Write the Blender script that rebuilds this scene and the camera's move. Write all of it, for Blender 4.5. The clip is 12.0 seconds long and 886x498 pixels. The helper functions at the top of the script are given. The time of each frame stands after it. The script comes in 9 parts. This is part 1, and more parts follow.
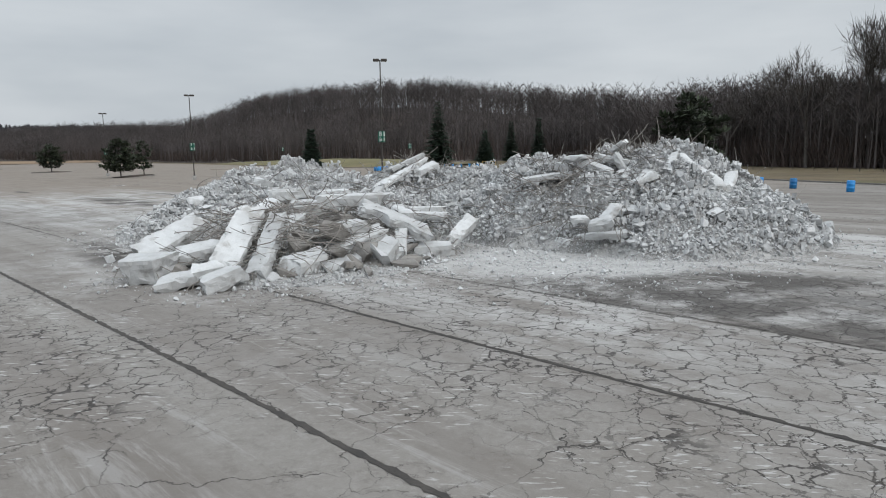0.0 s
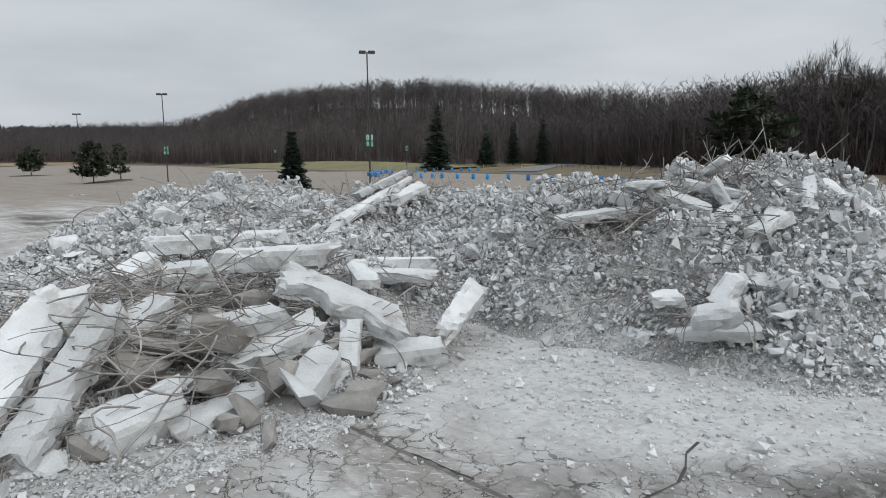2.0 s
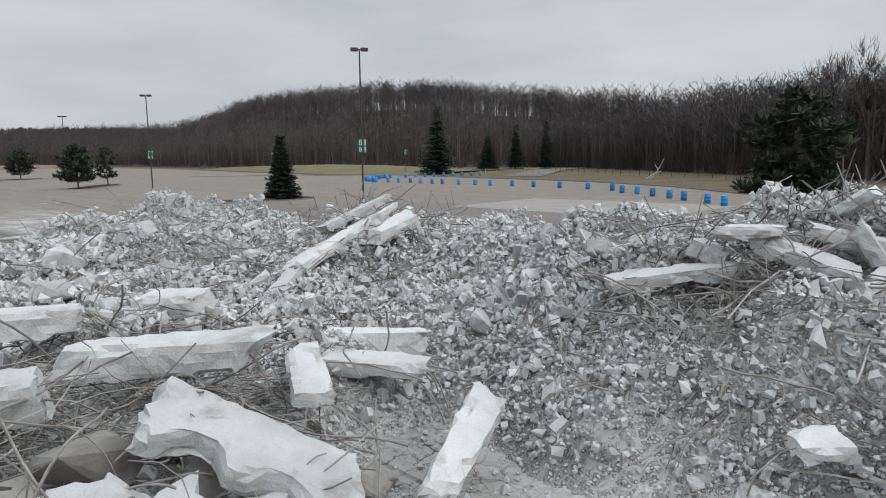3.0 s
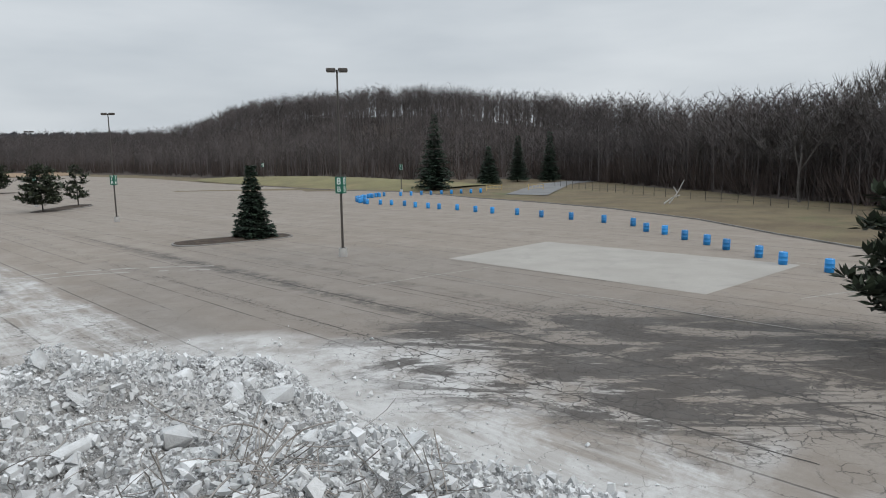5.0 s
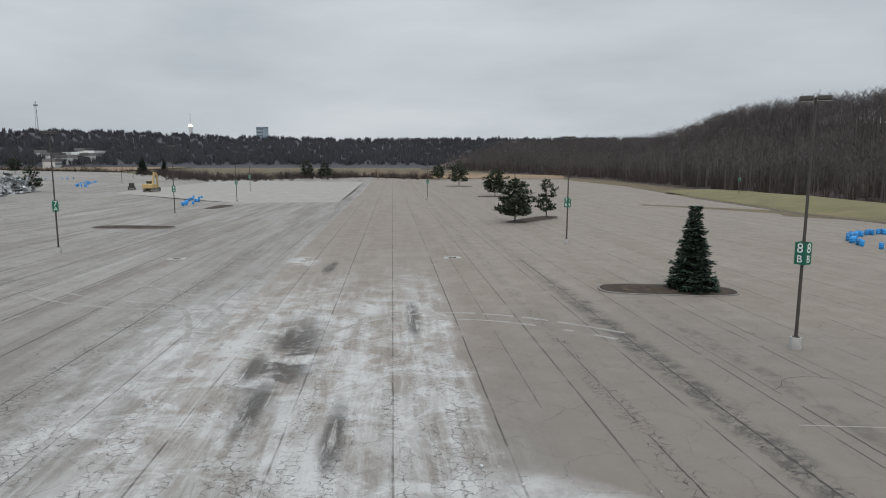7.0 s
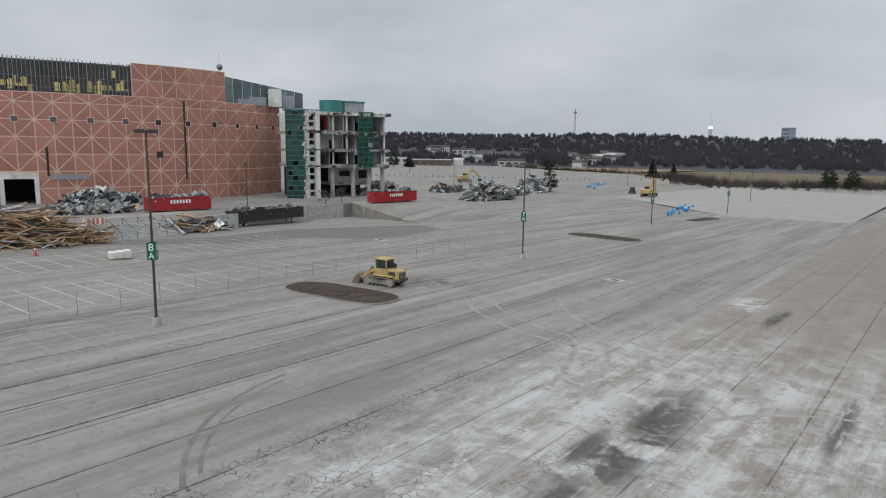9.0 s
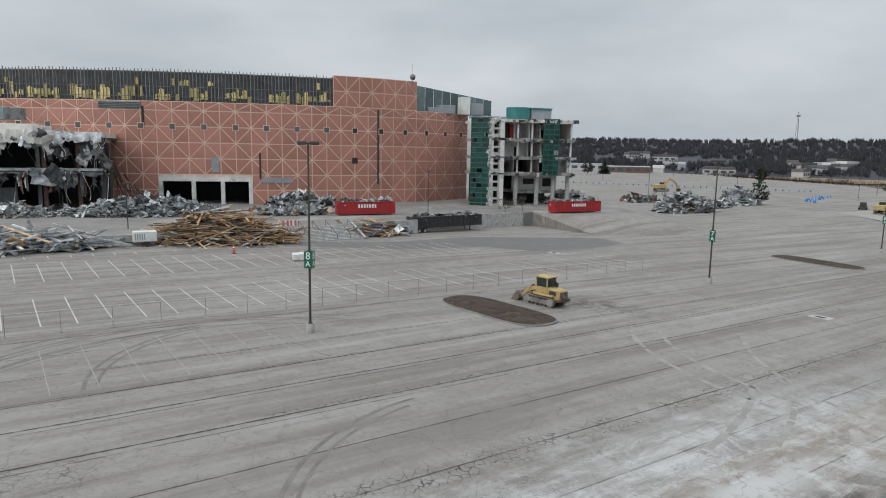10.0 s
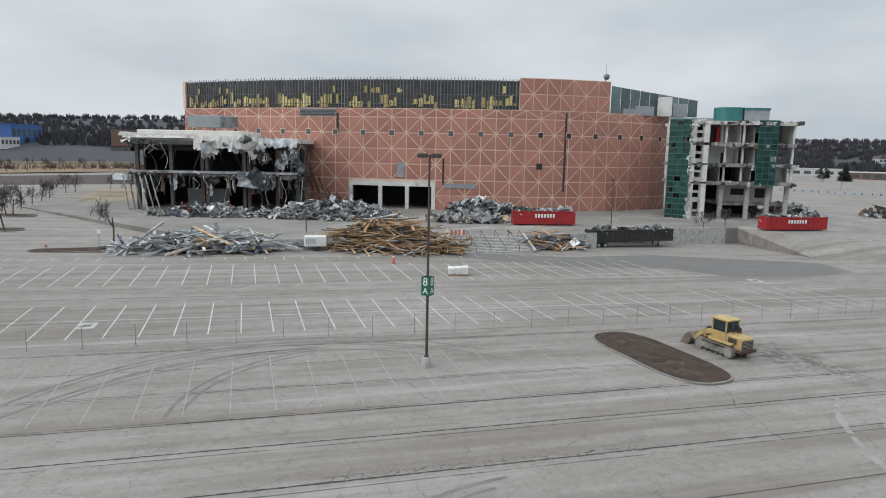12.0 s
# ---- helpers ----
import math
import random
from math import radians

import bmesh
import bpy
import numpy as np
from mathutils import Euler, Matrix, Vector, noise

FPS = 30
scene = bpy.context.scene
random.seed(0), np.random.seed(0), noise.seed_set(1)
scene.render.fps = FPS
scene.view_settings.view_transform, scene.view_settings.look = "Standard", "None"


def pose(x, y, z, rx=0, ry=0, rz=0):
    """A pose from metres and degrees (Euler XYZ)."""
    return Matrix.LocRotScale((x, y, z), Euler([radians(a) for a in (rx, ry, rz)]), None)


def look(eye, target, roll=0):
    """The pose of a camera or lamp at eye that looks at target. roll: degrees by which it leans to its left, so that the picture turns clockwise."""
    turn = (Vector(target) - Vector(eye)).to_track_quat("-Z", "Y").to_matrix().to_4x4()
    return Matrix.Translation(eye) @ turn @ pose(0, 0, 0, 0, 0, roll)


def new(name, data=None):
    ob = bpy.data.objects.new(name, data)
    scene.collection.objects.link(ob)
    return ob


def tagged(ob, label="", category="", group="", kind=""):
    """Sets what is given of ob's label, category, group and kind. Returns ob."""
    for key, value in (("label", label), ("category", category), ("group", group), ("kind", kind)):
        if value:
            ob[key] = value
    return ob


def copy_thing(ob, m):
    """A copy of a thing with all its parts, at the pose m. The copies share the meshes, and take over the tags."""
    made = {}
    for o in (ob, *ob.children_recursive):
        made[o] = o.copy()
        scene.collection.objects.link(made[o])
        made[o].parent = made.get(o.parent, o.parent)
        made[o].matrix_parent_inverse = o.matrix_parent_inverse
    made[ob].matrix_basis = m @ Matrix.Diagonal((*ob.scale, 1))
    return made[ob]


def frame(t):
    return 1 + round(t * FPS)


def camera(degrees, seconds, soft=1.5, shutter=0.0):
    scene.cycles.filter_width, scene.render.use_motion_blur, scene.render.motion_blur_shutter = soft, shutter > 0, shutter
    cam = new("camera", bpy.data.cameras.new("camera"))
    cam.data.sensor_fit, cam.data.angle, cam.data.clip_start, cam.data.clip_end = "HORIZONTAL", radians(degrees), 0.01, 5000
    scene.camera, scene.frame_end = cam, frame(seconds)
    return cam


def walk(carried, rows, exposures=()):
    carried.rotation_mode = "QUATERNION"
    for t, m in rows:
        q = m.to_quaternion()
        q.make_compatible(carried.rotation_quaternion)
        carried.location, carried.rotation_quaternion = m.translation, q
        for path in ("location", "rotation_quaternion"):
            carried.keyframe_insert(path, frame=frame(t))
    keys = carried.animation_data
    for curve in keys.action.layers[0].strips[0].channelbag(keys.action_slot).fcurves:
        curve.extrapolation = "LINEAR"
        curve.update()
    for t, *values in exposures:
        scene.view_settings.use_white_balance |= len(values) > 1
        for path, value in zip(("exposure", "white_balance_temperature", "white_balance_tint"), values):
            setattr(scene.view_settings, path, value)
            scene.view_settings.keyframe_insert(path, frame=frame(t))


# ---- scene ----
cam = camera(68.0, 12.0, 1.0)
PATH = [
    (0, (1.681, -7.284, 4.845), (1.543, -5.315, 4.527), -0.5),
    (0.5, (1.557, -4.651, 4.905), (1.419, -2.681, 4.589), -0.4),
    (1, (1.478, -1.971, 5.004), (1.34, -0.001, 4.689), -0.5),
    (1.5, (1.37, 0.726, 5.137), (1.232, 2.696, 4.821), -0.6),
    (2, (1.286, 3.399, 5.275), (1.148, 5.369, 4.959), -0.5),
    (2.5, (1.14, 6.588, 5.274), (0.999, 8.558, 4.962), -0.6),
    (3, (1.015, 9.412, 5.65), (0.874, 11.383, 5.339), -0.5),
    (3.5, (0.933, 12.059, 6.352), (0.793, 14.03, 6.043), -0.6),
    (3.6, (0.916, 12.587, 6.425), (0.778, 14.559, 6.118), -0.5),
    (5.3, (0.528, 22.068, 9.013), (0.388, 24.039, 8.708), -0.6),
    (5.5, (0.417, 23.124, 9.243), (0.279, 25.097, 8.942), -0.4),
    (6, (0.199, 25.506, 10.077), (-0.209, 27.44, 9.776), -0.3),
    (6.5, (0.401, 27.975, 10.694), (-0.556, 29.707, 10.403), -0.2),
    (7, (0.192, 30.293, 11.558), (-1.185, 31.714, 11.265), 0.2),
    (7.7, (-0.142, 33.994, 12.256), (-1.875, 34.948, 11.963), 0.6),
    (9.3, (-3.244, 40.415, 13.917), (-5.22, 40.34, 13.618), 0.7),
    (9.5, (-3.979, 40.99, 14.0), (-5.947, 40.799, 13.704), 0.8),
    (10, (-5.942, 42.281, 14.339), (-7.863, 41.809, 14.045), 1.0),
    (10.5, (-7.99, 43.411, 14.674), (-9.829, 42.681, 14.378), 0.9),
    (11, (-10.277, 44.04, 14.945), (-12.046, 43.157, 14.647), 1.0),
    (11.5, (-12.62, 44.379, 15.119), (-14.336, 43.396, 14.82), 1.1),
    (12, (-14.977, 44.482, 15.197), (-16.66, 43.445, 14.898), 1.1),
]
walk(cam, [(t, look(eye, target, roll)) for t, eye, target, roll in PATH], ((0, 0.0), (3.5, 0.03), (5.5, 0.12), (6.2, 0.08), (7.5, -0.08), (9.5, -0.02), (11, 0.14), (12, 0.18)))

# ---- light ----
SUN_EL, SUN_AZ = radians(38), radians(128)
world = bpy.data.worlds.new("overcast_sky")
scene.world = world
world.use_nodes = True
wn, wl = world.node_tree.nodes, world.node_tree.links
wn.clear()
w_out = wn.new("ShaderNodeOutputWorld")
w_bg = wn.new("ShaderNodeBackground")
w_sky = wn.new("ShaderNodeTexSky")
w_sky.sky_type = "NISHITA"
w_sky.sun_disc = False
w_sky.sun_elevation, w_sky.sun_rotation = SUN_EL, SUN_AZ
w_sky.dust_density = 4.0
w_co = wn.new("ShaderNodeTexCoord")
w_map = wn.new("ShaderNodeMapping")
w_map.inputs["Scale"].default_value = (1.0, 1.5, 4.6)
w_map.inputs["Rotation"].default_value = (0.0, 0.0, 0.5)
w_n = wn.new("ShaderNodeTexNoise")
w_n.inputs["Scale"].default_value = 1.5
w_n.inputs["Detail"].default_value = 5
w_n.inputs["Roughness"].default_value = 0.5
w_r = wn.new("ShaderNodeValToRGB")
w_r.color_ramp.elements[0].position, w_r.color_ramp.elements[0].color = 0.30, (5.55, 6.15, 6.75, 1)
w_r.color_ramp.elements[1].position, w_r.color_ramp.elements[1].color = 0.74, (8.75, 9.25, 9.65, 1)
w_mix = wn.new("ShaderNodeMix")
w_mix.data_type = "RGBA"
w_mix.inputs["Factor"].default_value = 0.94
wl.new(w_co.outputs["Generated"], w_map.inputs["Vector"])
wl.new(w_map.outputs["Vector"], w_n.inputs["Vector"])
wl.new(w_n.outputs["Fac"], w_r.inputs["Fac"])
wl.new(w_sky.outputs["Color"], w_mix.inputs["A"])
wl.new(w_r.outputs["Color"], w_mix.inputs["B"])
# an overcast sky grows brighter towards the zenith
w_sep = wn.new("ShaderNodeSeparateXYZ")
wl.new(w_co.outputs["Generated"], w_sep.inputs[0])
w_zen = wn.new("ShaderNodeMapRange")
w_zen.interpolation_type = "SMOOTHSTEP"
for w_i, w_v in enumerate((0.26, 0.68, 1.0, 2.2)):
    w_zen.inputs[w_i + 1].default_value = w_v
wl.new(w_sep.outputs["Z"], w_zen.inputs[0])
w_up = wn.new("ShaderNodeVectorMath")
w_up.operation = "SCALE"
wl.new(w_mix.outputs["Result"], w_up.inputs[0])
wl.new(w_zen.outputs[0], w_up.inputs["Scale"])
wl.new(w_up.outputs[0], w_bg.inputs["Color"])
w_bg.inputs["Strength"].default_value = 0.08
wl.new(w_bg.outputs["Background"], w_out.inputs["Surface"])

sun_data = bpy.data.lights.new("sun", "SUN")
sun_data.energy, sun_data.angle, sun_data.color = 1.0, radians(35), (1.0, 0.97, 0.93)
sun = new("sun", sun_data)
sun.matrix_world = look((0, 0, 200), (-math.sin(SUN_AZ) * 140, -math.cos(SUN_AZ) * 140, 200 - 200 * math.tan(SUN_EL) * 0.7))


# ---- small tools ----
def ground_z(x, y):
    """Height of the gently falling lot; the fall levels out far from the lot."""
    cx = np.clip(x, -200.0, 70.0)
    cy = np.clip(y, -120.0, 190.0)
    return 1.013 + 0.0148 * cx - 0.0139 * cy


def mesh_object(name, verts, faces, material=None, parent=None, label="", smooth=False):
    me = bpy.data.meshes.new(name)
    me.from_pydata(verts, [], faces)
    me.update()
    if smooth:
        me.polygons.foreach_set("use_smooth", [True] * len(me.polygons))
    ob = new(name, me)
    if material:
        me.materials.append(material)
    if parent:
        ob.parent = parent
    if label:
        ob["label"] = label
    return ob


def part(name, bm, material, parent, label="", smooth=False):
    """One mesh part under a thing or under a part."""
    me = bpy.data.meshes.new(name)
    bm.to_mesh(me)
    bm.free()
    if smooth:
        me.polygons.foreach_set("use_smooth", [True] * len(me.polygons))
    me.materials.append(material)
    ob = new(name, me)
    ob.parent = parent
    if label:
        ob["label"] = label
    return ob


def share(name, me, parent, m, label=""):
    """Another object on a mesh that is there already."""
    ob = new(name, me)
    ob.parent = parent
    ob.matrix_local = m
    if label:
        ob["label"] = label
    return ob


def thing(name, m, label, category, group="", kind=""):
    ob = new(name)
    ob.matrix_basis = m
    return tagged(ob, label, category, group, kind)


def bm_box(bm, lo, hi, bevel=0.0, m=None):
    size = Vector(hi) - Vector(lo)
    mid = (Vector(hi) + Vector(lo)) / 2
    mat4 = Matrix.Translation(mid) @ Matrix.Diagonal((*size, 1))
    if m:
        mat4 = m @ mat4
    made = bmesh.ops.create_cube(bm, size=1, matrix=mat4)
    if bevel:
        edges = list({e for v in made["verts"] for e in v.link_edges})
        bmesh.ops.bevel(bm, geom=edges, offset=bevel, segments=1, affect="EDGES")
    return made["verts"]


def bm_cyl(bm, a, b, ra, rb=None, sides=12, caps=True):
    a, b = Vector(a), Vector(b)
    rb = ra if rb is None else rb
    d = b - a
    q = d.to_track_quat("Z", "Y").to_matrix().to_4x4()
    return bmesh.ops.create_cone(bm, cap_ends=caps, segments=sides, radius1=ra, radius2=rb, depth=d.length,
                                 matrix=Matrix.Translation((a + b) / 2) @ q)["verts"]


def box_part(name, lo, hi, material, parent, label="", bevel=0.0, m=None):
    bm = bmesh.new()
    bm_box(bm, lo, hi, bevel, m)
    return part(name, bm, material, parent, label)


def cyl_part(name, a, b, ra, material, parent, label="", rb=None, sides=12):
    bm = bmesh.new()
    bm_cyl(bm, a, b, ra, rb, sides)
    return part(name, bm, material, parent, label, smooth=False)


class Soup:
    """Gathers many small pieces into one mesh."""

    def __init__(self):
        self.v, self.f, self.n = [], [], 0

    def add(self, verts, faces):
        verts = np.asarray(verts, float)
        self.v.append(verts)
        n = self.n
        self.f.extend([tuple(i + n for i in fc) for fc in faces])
        self.n += len(verts)

    def make(self, name, material, parent=None, label="", smooth=False):
        return mesh_object(name, np.concatenate(self.v).tolist() if self.v else [], self.f, material, parent, label, smooth)


BOX_F = [(0, 1, 3, 2), (4, 6, 7, 5), (0, 4, 5, 1), (2, 3, 7, 6), (0, 2, 6, 4), (1, 5, 7, 3)]
BOX_V = np.array([[x, y, z] for x in (-.5, .5) for y in (-.5, .5) for z in (-.5, .5)])


def beam_verts(a, b, w, h, up=(0, 0, 1)):
    a, b = np.array(a, float), np.array(b, float)
    d = b - a
    ln = np.linalg.norm(d)
    d = d / max(ln, 1e-6)
    s = np.cross(d, up)
    if np.linalg.norm(s) < 1e-4:
        s = np.cross(d, (1, 0, 0))
    s = s / np.linalg.norm(s)
    t = np.cross(s, d)
    return (a + b) / 2 + BOX_V[:, :1] * d * ln + BOX_V[:, 1:2] * s * w + BOX_V[:, 2:] * t * h


def tube_verts(pts, r, sides=4):
    """A tube along a bent line: verts and faces."""
    pts = np.asarray(pts, float)
    d = np.gradient(pts, axis=0)
    d /= np.linalg.norm(d, axis=1, keepdims=True) + 1e-9
    ref = np.array([0.31, 0.52, 0.79])
    s = np.cross(d, ref)
    s /= np.linalg.norm(s, axis=1, keepdims=True) + 1e-9
    t = np.cross(d, s)
    r = np.broadcast_to(np.asarray(r, float), (len(pts),))
    rings = []
    for k in range(sides):
        a = 2 * math.pi * k / sides
        rings.append(pts + (s * math.cos(a) + t * math.sin(a)) * r[:, None])
    v = np.stack(rings, 1).reshape(-1, 3)
    f = []
    for i in range(len(pts) - 1):
        for k in range(sides):
            k2 = (k + 1) % sides
            f.append((i * sides + k, i * sides + k2, (i + 1) * sides + k2, (i + 1) * sides + k))
    return v, f


# ---- materials ----
def node(nt, kind, **kw):
    n = nt.nodes.new(kind)
    for k, v in kw.items():
        n.inputs[k.replace("_", " ")].default_value = v
    return n


def mix_rgb(nt, fac, a, b, mode="MIX"):
    m = nt.nodes.new("ShaderNodeMix")
    m.data_type = "RGBA"
    m.blend_type = mode
    for sock, val in (("Factor", fac), ("A", a), ("B", b)):
        i = [s for s in m.inputs if s.name == sock and (sock == "Factor" or s.type == "RGBA")][0]
        if hasattr(val, "links"):
            nt.links.new(val, i)
        else:
            i.default_value = val if sock == "Factor" else (*val, 1)[:4]
    return [o for o in m.outputs if o.type == "RGBA"][0]


def math_node(nt, op, a, b=0.0, clamp=False):
    m = nt.nodes.new("ShaderNodeMath")
    m.operation = op
    m.use_clamp = clamp
    for i, val in enumerate((a, b)):
        if hasattr(val, "links"):
            nt.links.new(val, m.inputs[i])
        else:
            m.inputs[i].default_value = val
    return m.outputs[0]


def ramp(nt, fac, lo, hi, a=0.0, b=1.0):
    m = nt.nodes.new("ShaderNodeMapRange")
    m.interpolation_type = "SMOOTHSTEP"
    nt.links.new(fac, m.inputs[0])
    for i, v in enumerate((lo, hi, a, b)):
        m.inputs[i + 1].default_value = v
    return m.outputs[0]


def noise_tex(nt, co, scale, detail=4, rough=0.55, distort=0.0):
    n = node(nt, "ShaderNodeTexNoise", Scale=scale, Detail=detail, Roughness=rough, Distortion=distort)
    nt.links.new(co, n.inputs["Vector"])
    return n.outputs["Fac"]


def base_material(name, rough=0.8, metal=0.0, where="Object"):
    m = bpy.data.materials.new(name)
    m.use_nodes = True
    nt = m.node_tree
    bsdf = nt.nodes["Principled BSDF"]
    bsdf.inputs["Roughness"].default_value = rough
    bsdf.inputs["Metallic"].default_value = metal
    co = nt.nodes.new("ShaderNodeTexCoord").outputs[where]
    return m, nt, bsdf, co


def bump(nt, bsdf, height, strength=0.3, dist=0.02):
    b = node(nt, "ShaderNodeBump", Strength=strength, Distance=dist)
    nt.links.new(height, b.inputs["Height"])
    nt.links.new(b.outputs[0], bsdf.inputs["Normal"])


def surface(name, c1, c2, scale=3.0, fine=40.0, rough=0.8, metal=0.0, stain=None, stain_scale=0.7, per_piece=0.0,
            per_island=0.0, bump_size=0.01, bump_strength=0.4, where="Object", rough_var=0.1):
    """Two tones at two scales, an optional stain, and a fine relief."""
    m, nt, bsdf, co = base_material(name, rough, metal, where)
    big = noise_tex(nt, co, scale, 5, 0.6)
    small = noise_tex(nt, co, fine, 3, 0.6)
    col = mix_rgb(nt, ramp(nt, big, 0.3, 0.7), c1, c2)
    dark = tuple(c * 0.72 for c in c1)
    col = mix_rgb(nt, ramp(nt, small, 0.45, 0.75, 0.0, 0.5), col, dark)
    if stain:
        s = noise_tex(nt, co, stain_scale, 6, 0.65, 0.6)
        col = mix_rgb(nt, ramp(nt, s, 0.52, 0.68, 0.0, 0.85), col, stain)
    if per_piece or per_island:
        if per_piece:
            rnd = nt.nodes.new("ShaderNodeObjectInfo").outputs["Random"]
        else:
            rnd = nt.nodes.new("ShaderNodeNewGeometry").outputs["Random Per Island"]
        amount = per_piece or per_island
        hsv = nt.nodes.new("ShaderNodeHueSaturation")
        nt.links.new(ramp(nt, rnd, 0.0, 1.0, 1 - amount, 1 + amount), hsv.inputs["Value"])
        nt.links.new(col, hsv.inputs["Color"])
        col = hsv.outputs["Color"]
    nt.links.new(col, bsdf.inputs["Base Color"])
    nt.links.new(ramp(nt, big, 0.2, 0.8, max(rough - rough_var, 0.02), min(rough + rough_var, 1)), bsdf.inputs["Roughness"])
    h = math_node(nt, "ADD", small, math_node(nt, "MULTIPLY", big, 0.6))
    bump(nt, bsdf, h, bump_strength, bump_size)
    return m


M_CONC = surface("broken_concrete", (0.58, 0.59, 0.594), (0.40, 0.402, 0.40), 1.3, 22, 0.9, stain=(0.25, 0.235, 0.21), stain_scale=0.9, per_piece=0.15, bump_size=0.03, bump_strength=0.6)
M_SLAB = surface("chipped_slab_concrete", (0.60, 0.61, 0.612), (0.48, 0.485, 0.485), 1.6, 30, 0.92, stain=(0.33, 0.32, 0.305), stain_scale=1.3, per_piece=0.13, bump_size=0.03, bump_strength=0.55)
# dirty concrete, darkened further to stand for shade deep in the pile
M_INNER = surface("dirt_and_shade_concrete", (0.33, 0.315, 0.295), (0.20, 0.186, 0.17), 1.6, 24, 0.95, stain=(0.14, 0.125, 0.11), stain_scale=1.1, per_piece=0.25, bump_size=0.03, bump_strength=0.6)
M_RUBBLE = surface("crushed_concrete", (0.56, 0.566, 0.568), (0.42, 0.423, 0.424), 0.6, 14, 0.95, per_island=0.17, bump_size=0.03, bump_strength=0.6)


def grit_material():
    """Dust and gravel: small stones of every tone, with shade painted into the dark gaps between them."""
    m, nt, bsdf, co = base_material("grit_and_dust", 1.0, where="Object")
    cells, rims = [], []
    for scale in (5.5, 14.0):
        v = nt.nodes.new("ShaderNodeTexVoronoi")
        v.inputs["Scale"].default_value = scale
        nt.links.new(co, v.inputs["Vector"])
        e = nt.nodes.new("ShaderNodeTexVoronoi")
        e.feature = "DISTANCE_TO_EDGE"
        e.inputs["Scale"].default_value = scale
        nt.links.new(co, e.inputs["Vector"])
        sp = nt.nodes.new("ShaderNodeSeparateColor")
        nt.links.new(v.outputs["Color"], sp.inputs[0])
        cells.append(sp.outputs[0])
        rims.append(ramp(nt, e.outputs["Distance"], 0.02, 0.22))
    tone = math_node(nt, "ADD", math_node(nt, "MULTIPLY", cells[0], 0.45), math_node(nt, "MULTIPLY", cells[1], 0.55))
    col = mix_rgb(nt, tone, (0.40, 0.397, 0.39), (0.62, 0.615, 0.605))
    # crevice shade as colour: darker along the stones' edges
    gap = math_node(nt, "MULTIPLY", rims[0], rims[1])
    col = mix_rgb(nt, gap, (0.27, 0.265, 0.257), col)
    dust = ramp(nt, noise_tex(nt, co, 0.5, 5, 0.65), 0.42, 0.58, 0.0, 0.65)
    col = mix_rgb(nt, dust, col, (0.52, 0.515, 0.505))
    nt.links.new(col, bsdf.inputs["Base Color"])
    bump(nt, bsdf, math_node(nt, "MULTIPLY", gap, tone), 1.0, 0.12)
    return m


M_GRIT = grit_material()
M_REBAR = surface("dusty_reinforcing_steel", (0.31, 0.297, 0.28), (0.15, 0.13, 0.112), 2.2, 60, 0.75, metal=0.1, per_island=0.4, bump_size=0.003)
M_POLE = surface("brown_pole_paint", (0.055, 0.05, 0.046), (0.075, 0.066, 0.058), 1.2, 40, 0.5, metal=0.3, bump_size=0.002)
M_CEM = surface("grey_cement", (0.42, 0.415, 0.40), (0.30, 0.295, 0.285), 1.2, 30, 0.9, stain=(0.2, 0.19, 0.175), stain_scale=1.1, bump_size=0.008)
M_SIGN = surface("green_sign_enamel", (0.006, 0.10, 0.062), (0.008, 0.115, 0.075), 1, 20, 0.4, bump_size=0.001)
M_WHITE = surface("white_sign_lettering", (0.75, 0.77, 0.75), (0.68, 0.7, 0.68), 3, 30, 0.6, bump_size=0.001)
M_BLUE = surface("blue_drum_plastic", (0.012, 0.19, 0.50), (0.02, 0.24, 0.55), 2, 30, 0.45, stain=(0.03, 0.20, 0.42), per_piece=0.3, bump_size=0.003)
M_BARK = surface("grey_bark", (0.085, 0.076, 0.070), (0.048, 0.042, 0.039), 1.5, 18, 0.95, per_island=0.35, bump_size=0.03)
M_WOODS = surface("bare_winter_branches", (0.105, 0.091, 0.088), (0.062, 0.054, 0.053), 0.05, 0.6, 1.0, per_island=0.45, bump_size=0.02)
M_NEEDLE = surface("spruce_needles", (0.024, 0.046, 0.026), (0.013, 0.028, 0.018), 1.0, 9, 0.85, per_island=0.5, bump_size=0.02)
M_NEEDLE2 = surface("pine_needles", (0.036, 0.046, 0.024), (0.02, 0.03, 0.017), 1.0, 9, 0.85, per_island=0.5, bump_size=0.02)
M_MULCH = surface("bare_mulch_soil", (0.044, 0.026, 0.015), (0.022, 0.013, 0.008), 0.8, 9, 1.0, stain=(0.075, 0.058, 0.034), bump_size=0.05, bump_strength=0.8)
M_KERB = surface("kerb_concrete", (0.21, 0.202, 0.19), (0.155, 0.148, 0.138), 1.0, 30, 0.95, bump_size=0.006)
M_PAINT = surface("worn_line_paint", (0.56, 0.545, 0.51), (0.33, 0.318, 0.295), 2.5, 22, 0.9, where="Object", bump_size=0.002)
M_PAINT_OLD = surface("nearly_gone_line_paint", (0.33, 0.318, 0.292), (0.235, 0.224, 0.206), 2.5, 22, 0.9, bump_size=0.002)
M_YELLOWLINE = surface("worn_yellow_line_paint", (0.42, 0.33, 0.14), (0.26, 0.22, 0.13), 0.6, 12, 0.9, bump_size=0.002)
M_TAR = surface("tarred_seam", (0.030, 0.027, 0.025), (0.065, 0.058, 0.052), 1.8, 30, 0.9, bump_size=0.01)
